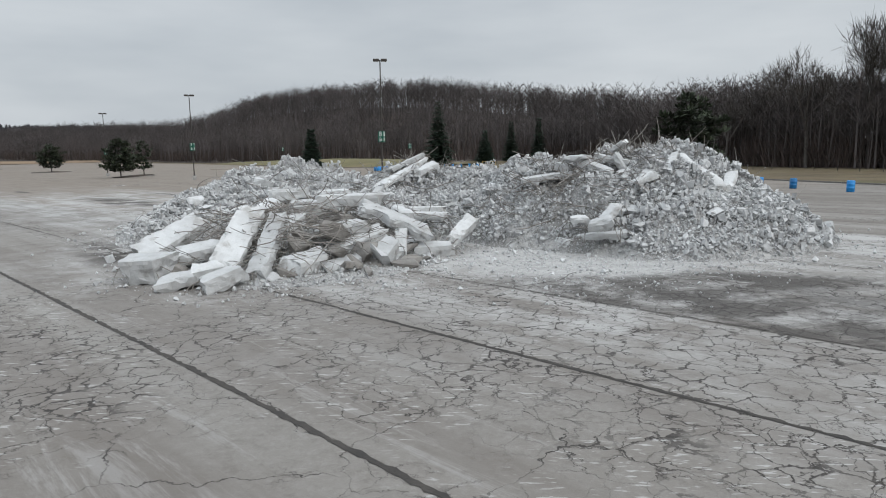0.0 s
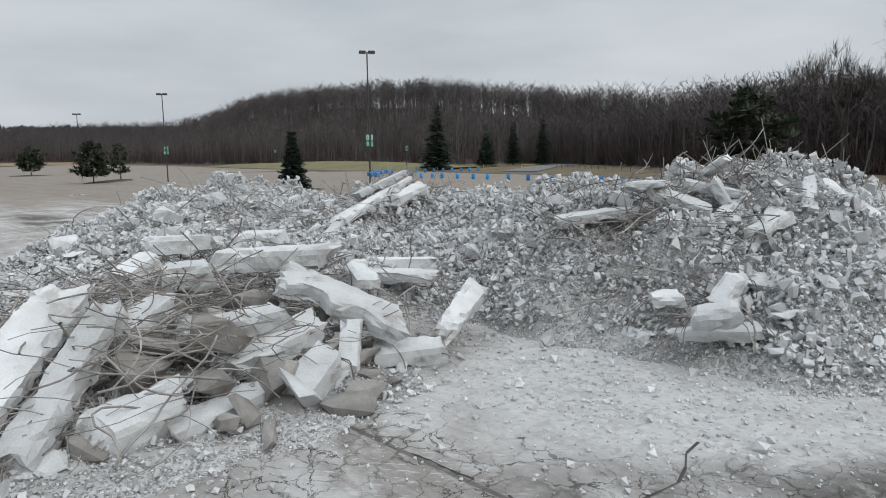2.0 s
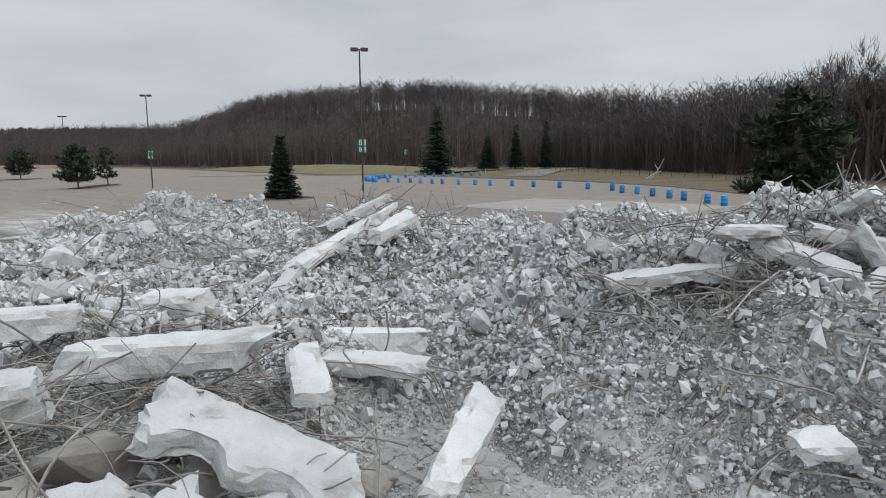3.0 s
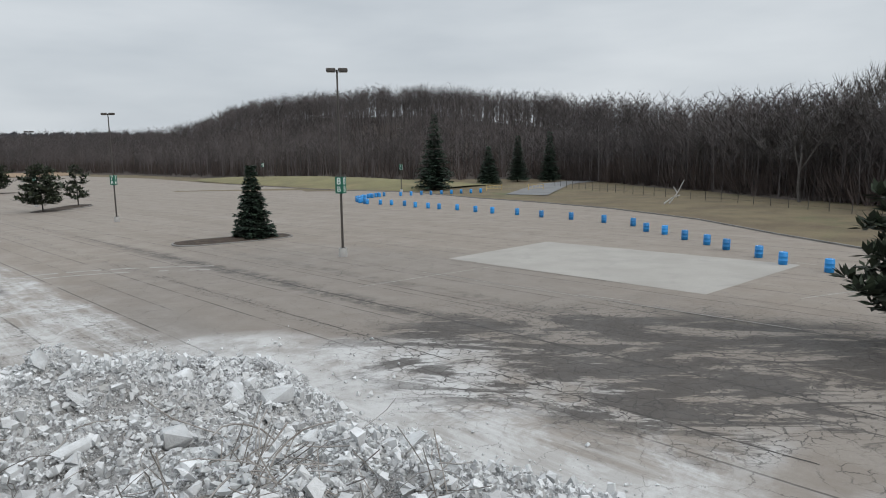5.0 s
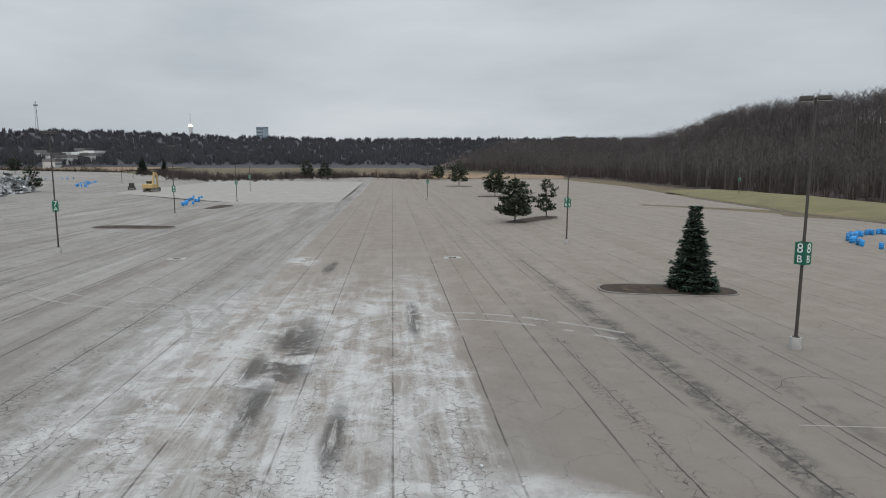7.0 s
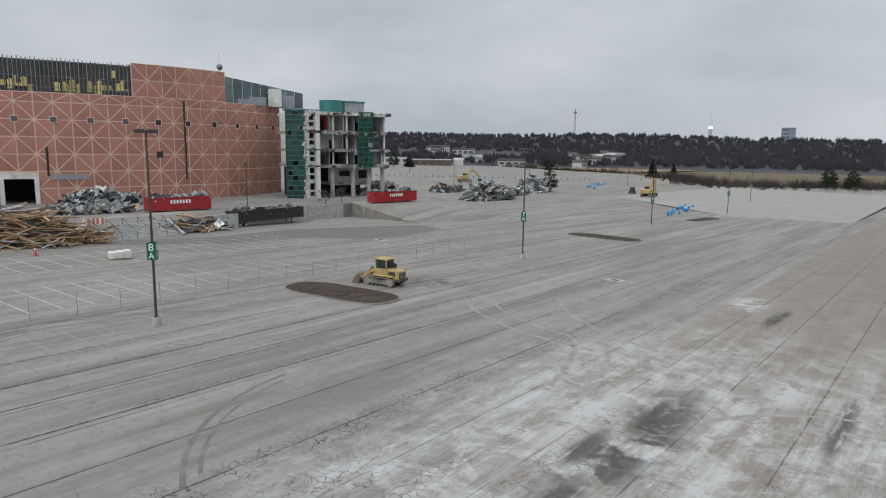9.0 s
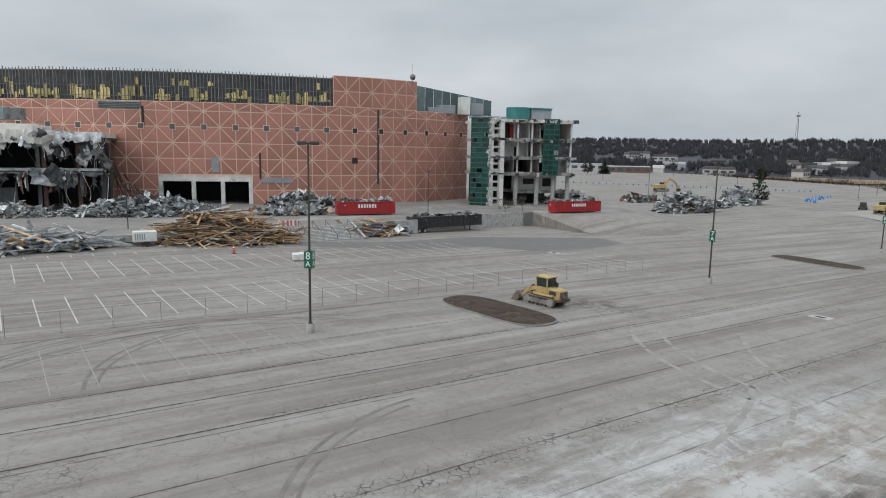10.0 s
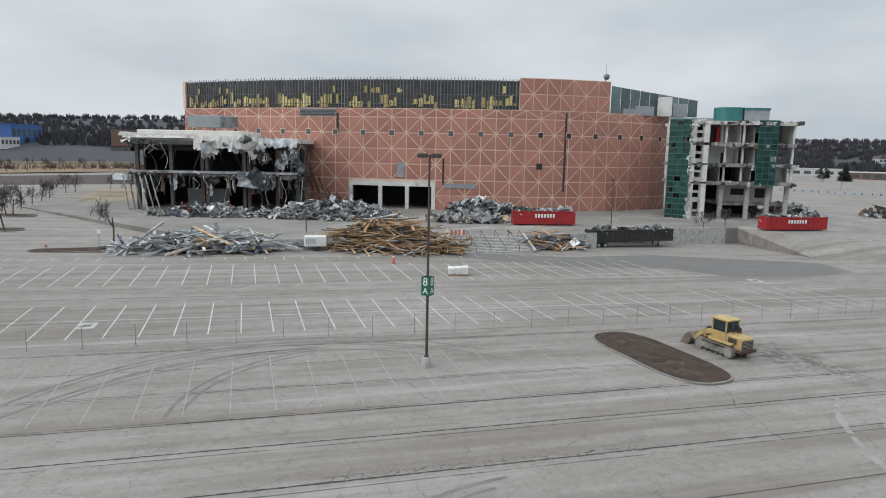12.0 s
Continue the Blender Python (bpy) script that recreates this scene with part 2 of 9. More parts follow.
M_GRASS = surface("dead_winter_grass", (0.135, 0.105, 0.055), (0.085, 0.062, 0.036), 0.16, 6, 1.0, stain=(0.085, 0.088, 0.036), stain_scale=0.05, bump_size=0.1, bump_strength=0.8)
M_FOREST = surface("leaf_litter_ground", (0.066, 0.050, 0.040), (0.045, 0.035, 0.030), 0.08, 3, 1.0, bump_size=0.2, bump_strength=0.8)
M_ROAD = surface("grey_road", (0.155, 0.155, 0.155), (0.125, 0.125, 0.124), 0.3, 20, 0.9, bump_size=0.004)


# ---- asphalt ----
def asphalt_material():
    m, nt, bsdf, co = base_material("cracked_parking_asphalt", 0.9, where="Object")
    sep = nt.nodes.new("ShaderNodeSeparateXYZ")
    nt.links.new(co, sep.inputs[0])
    X, Y = sep.outputs[0], sep.outputs[1]
    # base tone, warm grey, with soft lanes of wear
    big = noise_tex(nt, co, 0.035, 5, 0.6)
    mid = noise_tex(nt, co, 0.5, 6, 0.65)
    fine = noise_tex(nt, co, 9.0, 4, 0.7)
    grain = noise_tex(nt, co, 70.0, 2, 0.7)
    col = mix_rgb(nt, ramp(nt, big, 0.35, 0.65), (0.200, 0.184, 0.166), (0.245, 0.229, 0.209))
    col = mix_rgb(nt, ramp(nt, mid, 0.35, 0.75, 0.0, 0.32), col, (0.182, 0.163, 0.146))
    col = mix_rgb(nt, ramp(nt, fine, 0.4, 0.75, 0.0, 0.35), col, (0.30, 0.29, 0.275))
    speck = noise_tex(nt, co, 2.4, 8, 0.82)
    col = mix_rgb(nt, ramp(nt, speck, 0.51, 0.63, 0.0, 0.5), col, (0.135, 0.118, 0.104))
    col = mix_rgb(nt, ramp(nt, speck, 0.36, 0.46, 0.35, 0.0), col, (0.31, 0.297, 0.278))
    # rolled strips run along one direction of the lot
    axes = nt.nodes.new("ShaderNodeMapping")
    axes.inputs["Rotation"].default_value = (0, 0, radians(-138.5))
    nt.links.new(co, axes.inputs["Vector"])
    lane = nt.nodes.new("ShaderNodeMapping")
    lane.inputs["Scale"].default_value = (0.025, 0.42, 0.3)
    nt.links.new(axes.outputs[0], lane.inputs["Vector"])
    strips = noise_tex(nt, lane.outputs[0], 1.0, 7, 0.62)
    col = mix_rgb(nt, ramp(nt, strips, 0.46, 0.62, 0.0, 0.75), col, (0.150, 0.131, 0.115))
    col = mix_rgb(nt, ramp(nt, strips, 0.32, 0.44, 0.65, 0.0), col, (0.315, 0.302, 0.283))
    # dark damp, oily ground round the broken asphalt
    oil = noise_tex(nt, co, 0.11, 5, 0.62, 0.4)

    def spot(x, y, r0, r1, sx=1.0, sy=1.0, turn=0.0):
        c = nt.nodes.new("ShaderNodeMapping")
        c.vector_type = "TEXTURE"
        c.inputs["Location"].default_value = (x, y, 0)
        c.inputs["Rotation"].default_value = (0, 0, radians(turn))
        c.inputs["Scale"].default_value = (sx, sy, 1)
        nt.links.new(co, c.inputs["Vector"])
        flat = nt.nodes.new("ShaderNodeVectorMath")
        flat.operation = "MULTIPLY"
        flat.inputs[1].default_value = (1, 1, 0)
        nt.links.new(c.outputs[0], flat.inputs[0])
        ln = nt.nodes.new("ShaderNodeVectorMath")
        ln.operation = "LENGTH"
        nt.links.new(flat.outputs[0], ln.inputs[0])
        wob = math_node(nt, "ADD", ln.outputs["Value"], math_node(nt, "MULTIPLY", math_node(nt, "SUBTRACT", noise_tex(nt, co, 0.35, 5, 0.65), 0.5), 0.9))
        return ramp(nt, wob, r0, r1, 1.0, 0.0)

    # lot axes: p along the rows, q across them
    asep = nt.nodes.new("ShaderNodeSeparateXYZ")
    nt.links.new(axes.outputs[0], asep.inputs[0])
    P, Q = asep.outputs[0], math_node(nt, "MULTIPLY", asep.outputs[1], -1.0)
    wav = math_node(nt, "MULTIPLY", math_node(nt, "SUBTRACT", noise_tex(nt, co, 0.22, 5, 0.7), 0.5), 9.0)
    Qw = math_node(nt, "ADD", Q, wav)
    Pw = math_node(nt, "ADD", P, math_node(nt, "MULTIPLY", wav, 4.0))
    edge_q = math_node(nt, "ADD", Q, math_node(nt, "MULTIPLY", wav, 0.35))
    aisle = math_node(nt, "MULTIPLY", ramp(nt, math_node(nt, "ADD", Q, math_node(nt, "MULTIPLY", wav, 1.2)), 2.5, 10.5), ramp(nt, edge_q, 26.3, 27.2, 1.0, 0.0))
    aisle = math_node(nt, "MULTIPLY", aisle, math_node(nt, "MULTIPLY", ramp(nt, Pw, -22.0, 0.0), ramp(nt, Pw, 62.0, 96.0, 1.0, 0.0)))
    # the rows beyond the drive lane are older and browner than those on the arena's side
    band_q = math_node(nt, "ADD", Q, math_node(nt, "MULTIPLY", wav, 0.03))
    older = math_node(nt, "MULTIPLY", ramp(nt, math_node(nt, "ADD", Q, math_node(nt, "MULTIPLY", wav, 0.03)), 10.7, 11.3), ramp(nt, P, 30.0, 60.0))
    older = math_node(nt, "MAXIMUM", older, math_node(nt, "MULTIPLY", ramp(nt, Q, 27.5, 30.5), ramp(nt, P, 5.0, 25.0)))
    col = mix_rgb(nt, math_node(nt, "MULTIPLY", older, 0.74), col, (0.202, 0.164, 0.129))
    near_heap = spot(-4.5, 28, 0.75, 1.15, 14.5, 18.5)
    west = math_node(nt, "MULTIPLY", math_node(nt, "MULTIPLY", ramp(nt, Qw, -2.0, 10.0), ramp(nt, Qw, 24.0, 30.0, 1.0, 0.0)), math_node(nt, "MULTIPLY", ramp(nt, P, 20.0, 40.0), ramp(nt, P, 60.0, 130.0, 0.3, 0.0)))
    dust = math_node(nt, "MAXIMUM", math_node(nt, "MAXIMUM", aisle, near_heap), west)
    front = math_node(nt, "MULTIPLY", math_node(nt, "MULTIPLY", ramp(nt, band_q, 4.4, 6.2), ramp(nt, band_q, 9.2, 9.4, 1.0, 0.0)), math_node(nt, "MULTIPLY", ramp(nt, Pw, -10.0, 3.0), ramp(nt, P, 9.0, 12.0, 0.85, 0.0)))
    front = math_node(nt, "MAXIMUM", front, math_node(nt, "MULTIPLY", spot(1, 7.5, 0.5, 1.4, 13, 6), 0.22))
    dust = math_node(nt, "MAXIMUM", dust, front)
    streak = nt.nodes.new("ShaderNodeMapping")
    streak.inputs["Scale"].default_value = (0.10, 0.9, 1.0)
    nt.links.new(axes.outputs[0], streak.inputs["Vector"])
    patches = ramp(nt, noise_tex(nt, co, 0.34, 8, 0.74, 0.6), 0.44, 0.58)
    streaks = ramp(nt, noise_tex(nt, streak.outputs[0], 1.0, 8, 0.76, 0.3), 0.40, 0.60)
    patches = math_node(nt, "ADD", math_node(nt, "MULTIPLY", patches, 0.5), math_node(nt, "MULTIPLY", streaks, 0.5))
    dust = math_node(nt, "MULTIPLY", dust, math_node(nt, "ADD", 0.08, math_node(nt, "MULTIPLY", patches, 0.92)), True)
    # solid pale sheets of dust along the drive lane
    for p, q, lp, lq in ((47, 23.1, 3.4, 1.5), (59, 13.4, 8.5, 2.0), (95, 12.6, 5.0, 2.4), (42, 19.5, 6.0, 1.6), (70, 21, 5.0, 1.8), (37, 12, 7.0, 2.2)):
        sheet = spot(-0.749 * p + 0.663 * q, 0.663 * p + 0.749 * q, 0.1, 1.25, lp, lq, 138.5)
        dust = math_node(nt, "MAXIMUM", dust, math_node(nt, "MULTIPLY", sheet, ramp(nt, noise_tex(nt, co, 0.55, 7, 0.72, 0.6), 0.40, 0.52, 0.05, 0.92)))
    foot = math_node(nt, "MAXIMUM", spot(-5.6, 42.6, 0.6, 1.1, 8.5, 5.8, 20), spot(-9.0, 46.2, 0.5, 1.15, 5.5, 3.2, -12))
    dust = math_node(nt, "MAXIMUM", dust, math_node(nt, "MULTIPLY", foot, ramp(nt, noise_tex(nt, co, 0.5, 8, 0.72), 0.34, 0.58, 0.3, 0.92)))
    scrape = math_node(nt, "MULTIPLY", ramp(nt, noise_tex(nt, streak.outputs[0], 1.7, 7, 0.78, 0.5), 0.52, 0.66), spot(0, 6, 0.7, 1.5, 17, 11))
    dust = math_node(nt, "MAXIMUM", dust, math_node(nt, "MULTIPLY", scrape, 0.3))
    smear = nt.nodes.new("ShaderNodeMapping")
    smear.inputs["Rotation"].default_value = (0, 0, radians(18))
    smear.inputs["Scale"].default_value = (0.11, 0.34, 1.0)
    nt.links.new(co, smear.inputs["Vector"])
    broken = spot(8.5, 45, 0.75, 1.15, 14, 8, -15)
    oil_a = math_node(nt, "MULTIPLY", broken, ramp(nt, noise_tex(nt, smear.outputs[0], 1.3, 8, 0.75, 0.8), 0.445, 0.50))
    oil_b = math_node(nt, "MULTIPLY", spot(8.2, 11.2, 0.45, 1.15, 5.0, 1.7, -8), ramp(nt, noise_tex(nt, co, 0.6, 6, 0.7, 0.5), 0.36, 0.54))
    oil_c = math_node(nt, "MULTIPLY", spot(-32, 50.5, 0.3, 1.2, 12, 2.4, 138), ramp(nt, noise_tex(nt, co, 0.35, 5, 0.6, 0.4), 0.42, 0.55))
    oil_d = math_node(nt, "MULTIPLY", spot(-12.5, 17.5, 0.3, 1.2, 6, 2.2, -40), ramp(nt, noise_tex(nt, co, 0.5, 5, 0.65, 0.4), 0.40, 0.55))
    oil_e = spot(-58.5, 73.5, 0.15, 1.0, 3.0, 0.7, 138)
    oil_g = math_node(nt, "MULTIPLY", spot(-72.5, 41.5, 0.3, 1.2, 8, 3.4, 60), ramp(nt, noise_tex(nt, co, 1.1, 8, 0.8, 0.6), 0.46, 0.56, 0.0, 0.8))
    oil_f = math_node(nt, "MULTIPLY", spot(3.9, 10.7, 0.15, 1.1, 1.6, 0.7, 20), ramp(nt, noise_tex(nt, co, 1.8, 7, 0.75, 0.5), 0.38, 0.55))
    # wheel-churned dirt in the drive lane, and the dark broken strip before the rubble
    churn = [spot(-0.749 * p + 0.663 * q, 0.663 * p + 0.749 * q, 0.25, 1.05, lp, lq, 138.5) for p, q, lp, lq in ((49, 16.4, 5.0, 1.0), (55, 15.2, 3.2, 0.8), (61, 16.1, 4.0, 0.9), (90, 16.0, 4.5, 0.9), (46, 20.3, 5.0, 0.7), (66, 24.2, 8.0, 0.7))]
    churned = churn[0]
    for one in churn[1:]:
        churned = math_node(nt, "MAXIMUM", churned, one)
    churned = math_node(nt, "MULTIPLY", churned, ramp(nt, noise_tex(nt, streak.outputs[0], 2.2, 7, 0.75, 0.5), 0.34, 0.5, 0.0, 0.95))
    strip_d = math_node(nt, "MULTIPLY", math_node(nt, "MULTIPLY", ramp(nt, band_q, 9.25, 9.45), ramp(nt, Qw, 11.5, 16.5, 1.0, 0.0)), math_node(nt, "MULTIPLY", ramp(nt, Pw, -14.0, -4.0), ramp(nt, P, 3.0, 8.0, 1.0, 0.0)))
    strip_d = math_node(nt, "MULTIPLY", strip_d, ramp(nt, noise_tex(nt, co, 0.8, 6, 0.7, 0.4), 0.32, 0.56, 0.1, 0.95))
    dark = math_node(nt, "MAXIMUM", math_node(nt, "MAXIMUM", oil_a, oil_b), math_node(nt, "MAXIMUM", oil_c, math_node(nt, "MAXIMUM", oil_d, math_node(nt, "MAXIMUM", oil_g, math_node(nt, "MAXIMUM", math_node(nt, "MAXIMUM", oil_e, oil_f), math_node(nt, "MAXIMUM", churned, strip_d))))))
    old = spot(-8, 60, 0.6, 1.3, 26, 15, 138)
    col = mix_rgb(nt, math_node(nt, "MULTIPLY", old, 0.5), col, (0.150, 0.132, 0.116))
    col = mix_rgb(nt, dust, col, (0.455, 0.45, 0.44))
    fleck = nt.nodes.new("ShaderNodeMapping")
    fleck.inputs["Rotation"].default_value = (0, 0, radians(30))
    fleck.inputs["Scale"].default_value = (3.2, 13.0, 1.0)
    nt.links.new(co, fleck.inputs["Vector"])
    flecks = math_node(nt, "MULTIPLY", ramp(nt, noise_tex(nt, fleck.outputs[0], 1.0, 3, 0.6), 0.58, 0.66), ramp(nt, noise_tex(nt, co, 0.42, 4, 0.6), 0.47, 0.57))
    col = mix_rgb(nt, math_node(nt, "MULTIPLY", flecks, math_node(nt, "MULTIPLY", spot(2, 5, 0.7, 1.4, 18, 13), 0.75)), col, (0.47, 0.462, 0.45))
    col = mix_rgb(nt, math_node(nt, "MULTIPLY", dark, 0.92), col, (0.044, 0.037, 0.032))
    # compacted grey dust on the drive up to the rubble
    drive = spot(5.0, 15.6, 0.75, 1.12, 4.8, 4.0)
    tread = nt.nodes.new("ShaderNodeTexWave")
    tread.inputs["Scale"].default_value = 1.6
    tread.inputs["Distortion"].default_value = 6.0
    tread.inputs["Detail"].default_value = 3
    nt.links.new(axes.outputs[0], tread.inputs["Vector"])
    drive_col = mix_rgb(nt, ramp(nt, noise_tex(nt, co, 1.6, 7, 0.75), 0.35, 0.65), (0.35, 0.345, 0.335), (0.46, 0.455, 0.445))
    gravel = nt.nodes.new("ShaderNodeTexVoronoi")
    gravel.inputs["Scale"].default_value = 11.0
    nt.links.new(co, gravel.inputs["Vector"])
    gsep = nt.nodes.new("ShaderNodeSeparateColor")
    nt.links.new(gravel.outputs["Color"], gsep.inputs[0])
    drive_col = mix_rgb(nt, ramp(nt, gsep.outputs[0], 0.55, 1.0, 0.0, 0.45), drive_col, (0.19, 0.185, 0.178))
    drive_col = mix_rgb(nt, ramp(nt, gsep.outputs[1], 0.75, 0.95, 0.0, 0.6), drive_col, (0.52, 0.515, 0.505))
    drive_col = mix_rgb(nt, math_node(nt, "MULTIPLY", tread.outputs["Fac"], 0.25), drive_col, (0.46, 0.455, 0.445))
    col = mix_rgb(nt, math_node(nt, "MULTIPLY", drive, math_node(nt, "SUBTRACT", 1.0, math_node(nt, "MULTIPLY", oil_f, 0.8))), col, drive_col)

    # crazing: blocks of two sizes, only where the surface has failed
    warp = nt.nodes.new("ShaderNodeTexNoise")
    warp.inputs["Scale"].default_value = 1.3
    warp.inputs["Detail"].default_value = 6
    warp.inputs["Roughness"].default_value = 0.62
    nt.links.new(co, warp.inputs["Vector"])
    off = nt.nodes.new("ShaderNodeVectorMath")
    off.operation = "MULTIPLY_ADD"
    off.inputs[1].default_value = (1.1, 1.1, 0)
    nt.links.new(warp.outputs["Color"], off.inputs[0])
    nt.links.new(co, off.inputs[2])
    flat = nt.nodes.new("ShaderNodeVectorMath")
    flat.operation = "MULTIPLY"
    flat.inputs[1].default_value = (1, 1, 0)
    nt.links.new(off.outputs[0], flat.inputs[0])

    def cracks(scale, width):
        v = nt.nodes.new("ShaderNodeTexVoronoi")
        v.voronoi_dimensions = "2D"
        v.feature = "DISTANCE_TO_EDGE"
        v.inputs["Scale"].default_value = scale
        nt.links.new(flat.outputs[0], v.inputs["Vector"])
        thin = math_node(nt, "MULTIPLY", v.outputs["Distance"], ramp(nt, noise_tex(nt, co, 0.8, 4, 0.65), 0.32, 0.68, 3.2, 0.7))
        return ramp(nt, thin, width * 0.35, width * 0.85, 1.0, 0.0)

    where = noise_tex(nt, co, 0.09, 4, 0.55)
    near = spot(6, 3, 0.7, 1.5, 20, 13)
    failed = math_node(nt, "MAXIMUM", ramp(nt, where, 0.58, 0.68, 0.0, 0.8), math_node(nt, "MULTIPLY", near, ramp(nt, noise_tex(nt, co, 0.16, 4, 0.6), 0.46, 0.55)))
    band = math_node(nt, "ADD", Q, math_node(nt, "MULTIPLY", wav, 0.10))

    def along(q, w):
        return ramp(nt, math_node(nt, "ABSOLUTE", math_node(nt, "SUBTRACT", band, q)), w * 0.4, w, 1.0, 0.0)

    bands = math_node(nt, "MULTIPLY", math_node(nt, "MAXIMUM", along(37.7, 0.9), math_node(nt, "MAXIMUM", along(5.0, 1.5), along(33.2, 0.8))), ramp(nt, noise_tex(nt, co, 0.4, 4, 0.6), 0.36, 0.5))
    worn = math_node(nt, "MULTIPLY", along(-5.0, 0.55), math_node(nt, "MULTIPLY", ramp(nt, Pw, 38.0, 46.0), ramp(nt, Pw, 58.0, 66.0, 1.0, 0.0)))
    bands = math_node(nt, "MAXIMUM", bands, worn)
    failed = math_node(nt, "MAXIMUM", failed, bands)
    grime = math_node(nt, "MULTIPLY", math_node(nt, "MAXIMUM", along(37.7, 1.3), math_node(nt, "MULTIPLY", along(42.5, 0.8), 0.6)), math_node(nt, "MULTIPLY", ramp(nt, Pw, 14.0, 30.0), ramp(nt, Pw, 70.0, 96.0, 1.0, 0.0)))
    grime = math_node(nt, "MULTIPLY", grime, ramp(nt, noise_tex(nt, co, 0.7, 8, 0.78, 0.5), 0.42, 0.6, 0.0, 0.85))
    col = mix_rgb(nt, grime, col, (0.062, 0.054, 0.047))
    failed = math_node(nt, "MAXIMUM", failed, spot(9, 2.5, 0.7, 1.2, 7, 4.5))
    failed = math_node(nt, "MAXIMUM", failed, spot(6.0, 9.4, 0.75, 1.15, 7, 2.4, -6))
    failed = math_node(nt, "MAXIMUM", failed, spot(8.5, 46, 0.8, 1.2, 14, 9, -15))
    failed = math_node(nt, "MAXIMUM", failed, math_node(nt, "MAXIMUM", oil_a, math_node(nt, "MAXIMUM", strip_d, oil_b)))
    failed = math_node(nt, "MAXIMUM", failed, math_node(nt, "MULTIPLY", aisle, ramp(nt, noise_tex(nt, streak.outputs[0], 0.8, 4, 0.6), 0.44, 0.56, 0.0, 0.8)))
    failed = math_node(nt, "MULTIPLY", failed, math_node(nt, "MAXIMUM", spot(4, 26, 0.9, 1.3, 38, 40), math_node(nt, "MAXIMUM", bands, 0.4)))
    small = math_node(nt, "MULTIPLY", cracks(2.1, 0.095), failed)
    large = math_node(nt, "MULTIPLY", cracks(0.42, 0.012), math_node(nt, "ADD", 0.5, math_node(nt, "MULTIPLY", near, 0.5)))
    hair = math_node(nt, "MULTIPLY", cracks(1.5, 0.026), math_node(nt, "MULTIPLY", near, ramp(nt, noise_tex(nt, co, 0.3, 4, 0.6), 0.43, 0.53, 0.0, 0.9)))
    crack = math_node(nt, "MAXIMUM", math_node(nt, "MAXIMUM", small, large), hair)
    crack = math_node(nt, "MULTIPLY", crack, math_node(nt, "SUBTRACT", 1.0, math_node(nt, "MULTIPLY", drive, 0.92)))
    crack = math_node(nt, "MULTIPLY", crack, ramp(nt, noise_tex(nt, co, 1.3, 3, 0.6), 0.30, 0.55, 0.25, 1.0))
    col = mix_rgb(nt, math_node(nt, "MULTIPLY", crack, 1.0), col, (0.036, 0.031, 0.028))
    # joints between the paver's lanes, broken and uneven
    saw = math_node(nt, "ABSOLUTE", math_node(nt, "SUBTRACT", math_node(nt, "FRACT", math_node(nt, "DIVIDE", math_node(nt, "ADD", Q, math_node(nt, "ADD", 136.645, math_node(nt, "MULTIPLY", wav, 0.012))), 4.49)), 0.5))
    joint = math_node(nt, "MULTIPLY", ramp(nt, saw, 0.006, 0.013, 1.0, 0.0), ramp(nt, noise_tex(nt, co, 0.25, 6, 0.7), 0.38, 0.52, 0.15, 1.0))
    crack = math_node(nt, "MAXIMUM", crack, math_node(nt, "MULTIPLY", joint, math_node(nt, "SUBTRACT", 1.0, drive)))
    joint = math_node(nt, "MULTIPLY", joint, math_node(nt, "SUBTRACT", 1.0, math_node(nt, "MAXIMUM", drive, math_node(nt, "MULTIPLY", dust, 0.8))))
    col = mix_rgb(nt, math_node(nt, "MULTIPLY", joint, 0.85), col, (0.05, 0.044, 0.039))
    col = mix_rgb(nt, ramp(nt, grain, 0.35, 0.8, 0.0, 0.22), col, (0.10, 0.095, 0.09))
    nt.links.new(col, bsdf.inputs["Base Color"])
    nt.links.new(ramp(nt, mid, 0.3, 0.7, 0.72, 0.95), bsdf.inputs["Roughness"])
    h = math_node(nt, "SUBTRACT", math_node(nt, "MULTIPLY", grain, 0.25), math_node(nt, "MULTIPLY", crack, 1.0))
    h = math_node(nt, "ADD", h, math_node(nt, "MULTIPLY", dust, 0.3))
    bump(nt, bsdf, h, 0.7, 0.03)
    return m


M_ASPH = asphalt_material()


# ---- ground sheet and lot ----
def build_ground():
    rings = [0.0, 40, 80, 120, 160, 200, 240, 280, 330, 400, 500, 650, 900, 1300, 2000, 3200, 4600]
    n = 96
    v, f = [], []
    for i, r in enumerate(rings):
        for k in range(n):
            a = 2 * math.pi * k / n
            x, y = -60 + r * math.cos(a), 60 + r * math.sin(a)
            v.append((x, y, float(ground_z(x, y)) - 0.06 - hill_cut(x, y)))
    for i in range(len(rings) - 1):
        for k in range(n):
            k2 = (k + 1) % n
            f.append((i * n + k, (i + 1) * n + k, (i + 1) * n + k2, i * n + k2))
    ob = mesh_object("ground", v, f, M_GRASS, smooth=True)
    tagged(ob, "dead winter grass ground reaching the horizon", "ground", kind="structure")


def hill_cut(x, y):
    return 0.7 if x < -100 else 0.0


LOT_EDGE = [(29.7, 73), (27.35, 83), (24.8, 98), (18, 115.6), (9.2, 130.5), (-2, 146), (-16.8, 172), (-46, 196), (-89, 238), (-150, 305),
            (-225, 366), (-279, 305), (-332, 296), (-346, 206), (-520, 214), (-745, 106), (-700, -60), (-420, -330), (-180, -330), (60, -160), (75, -40), (42, 40)]


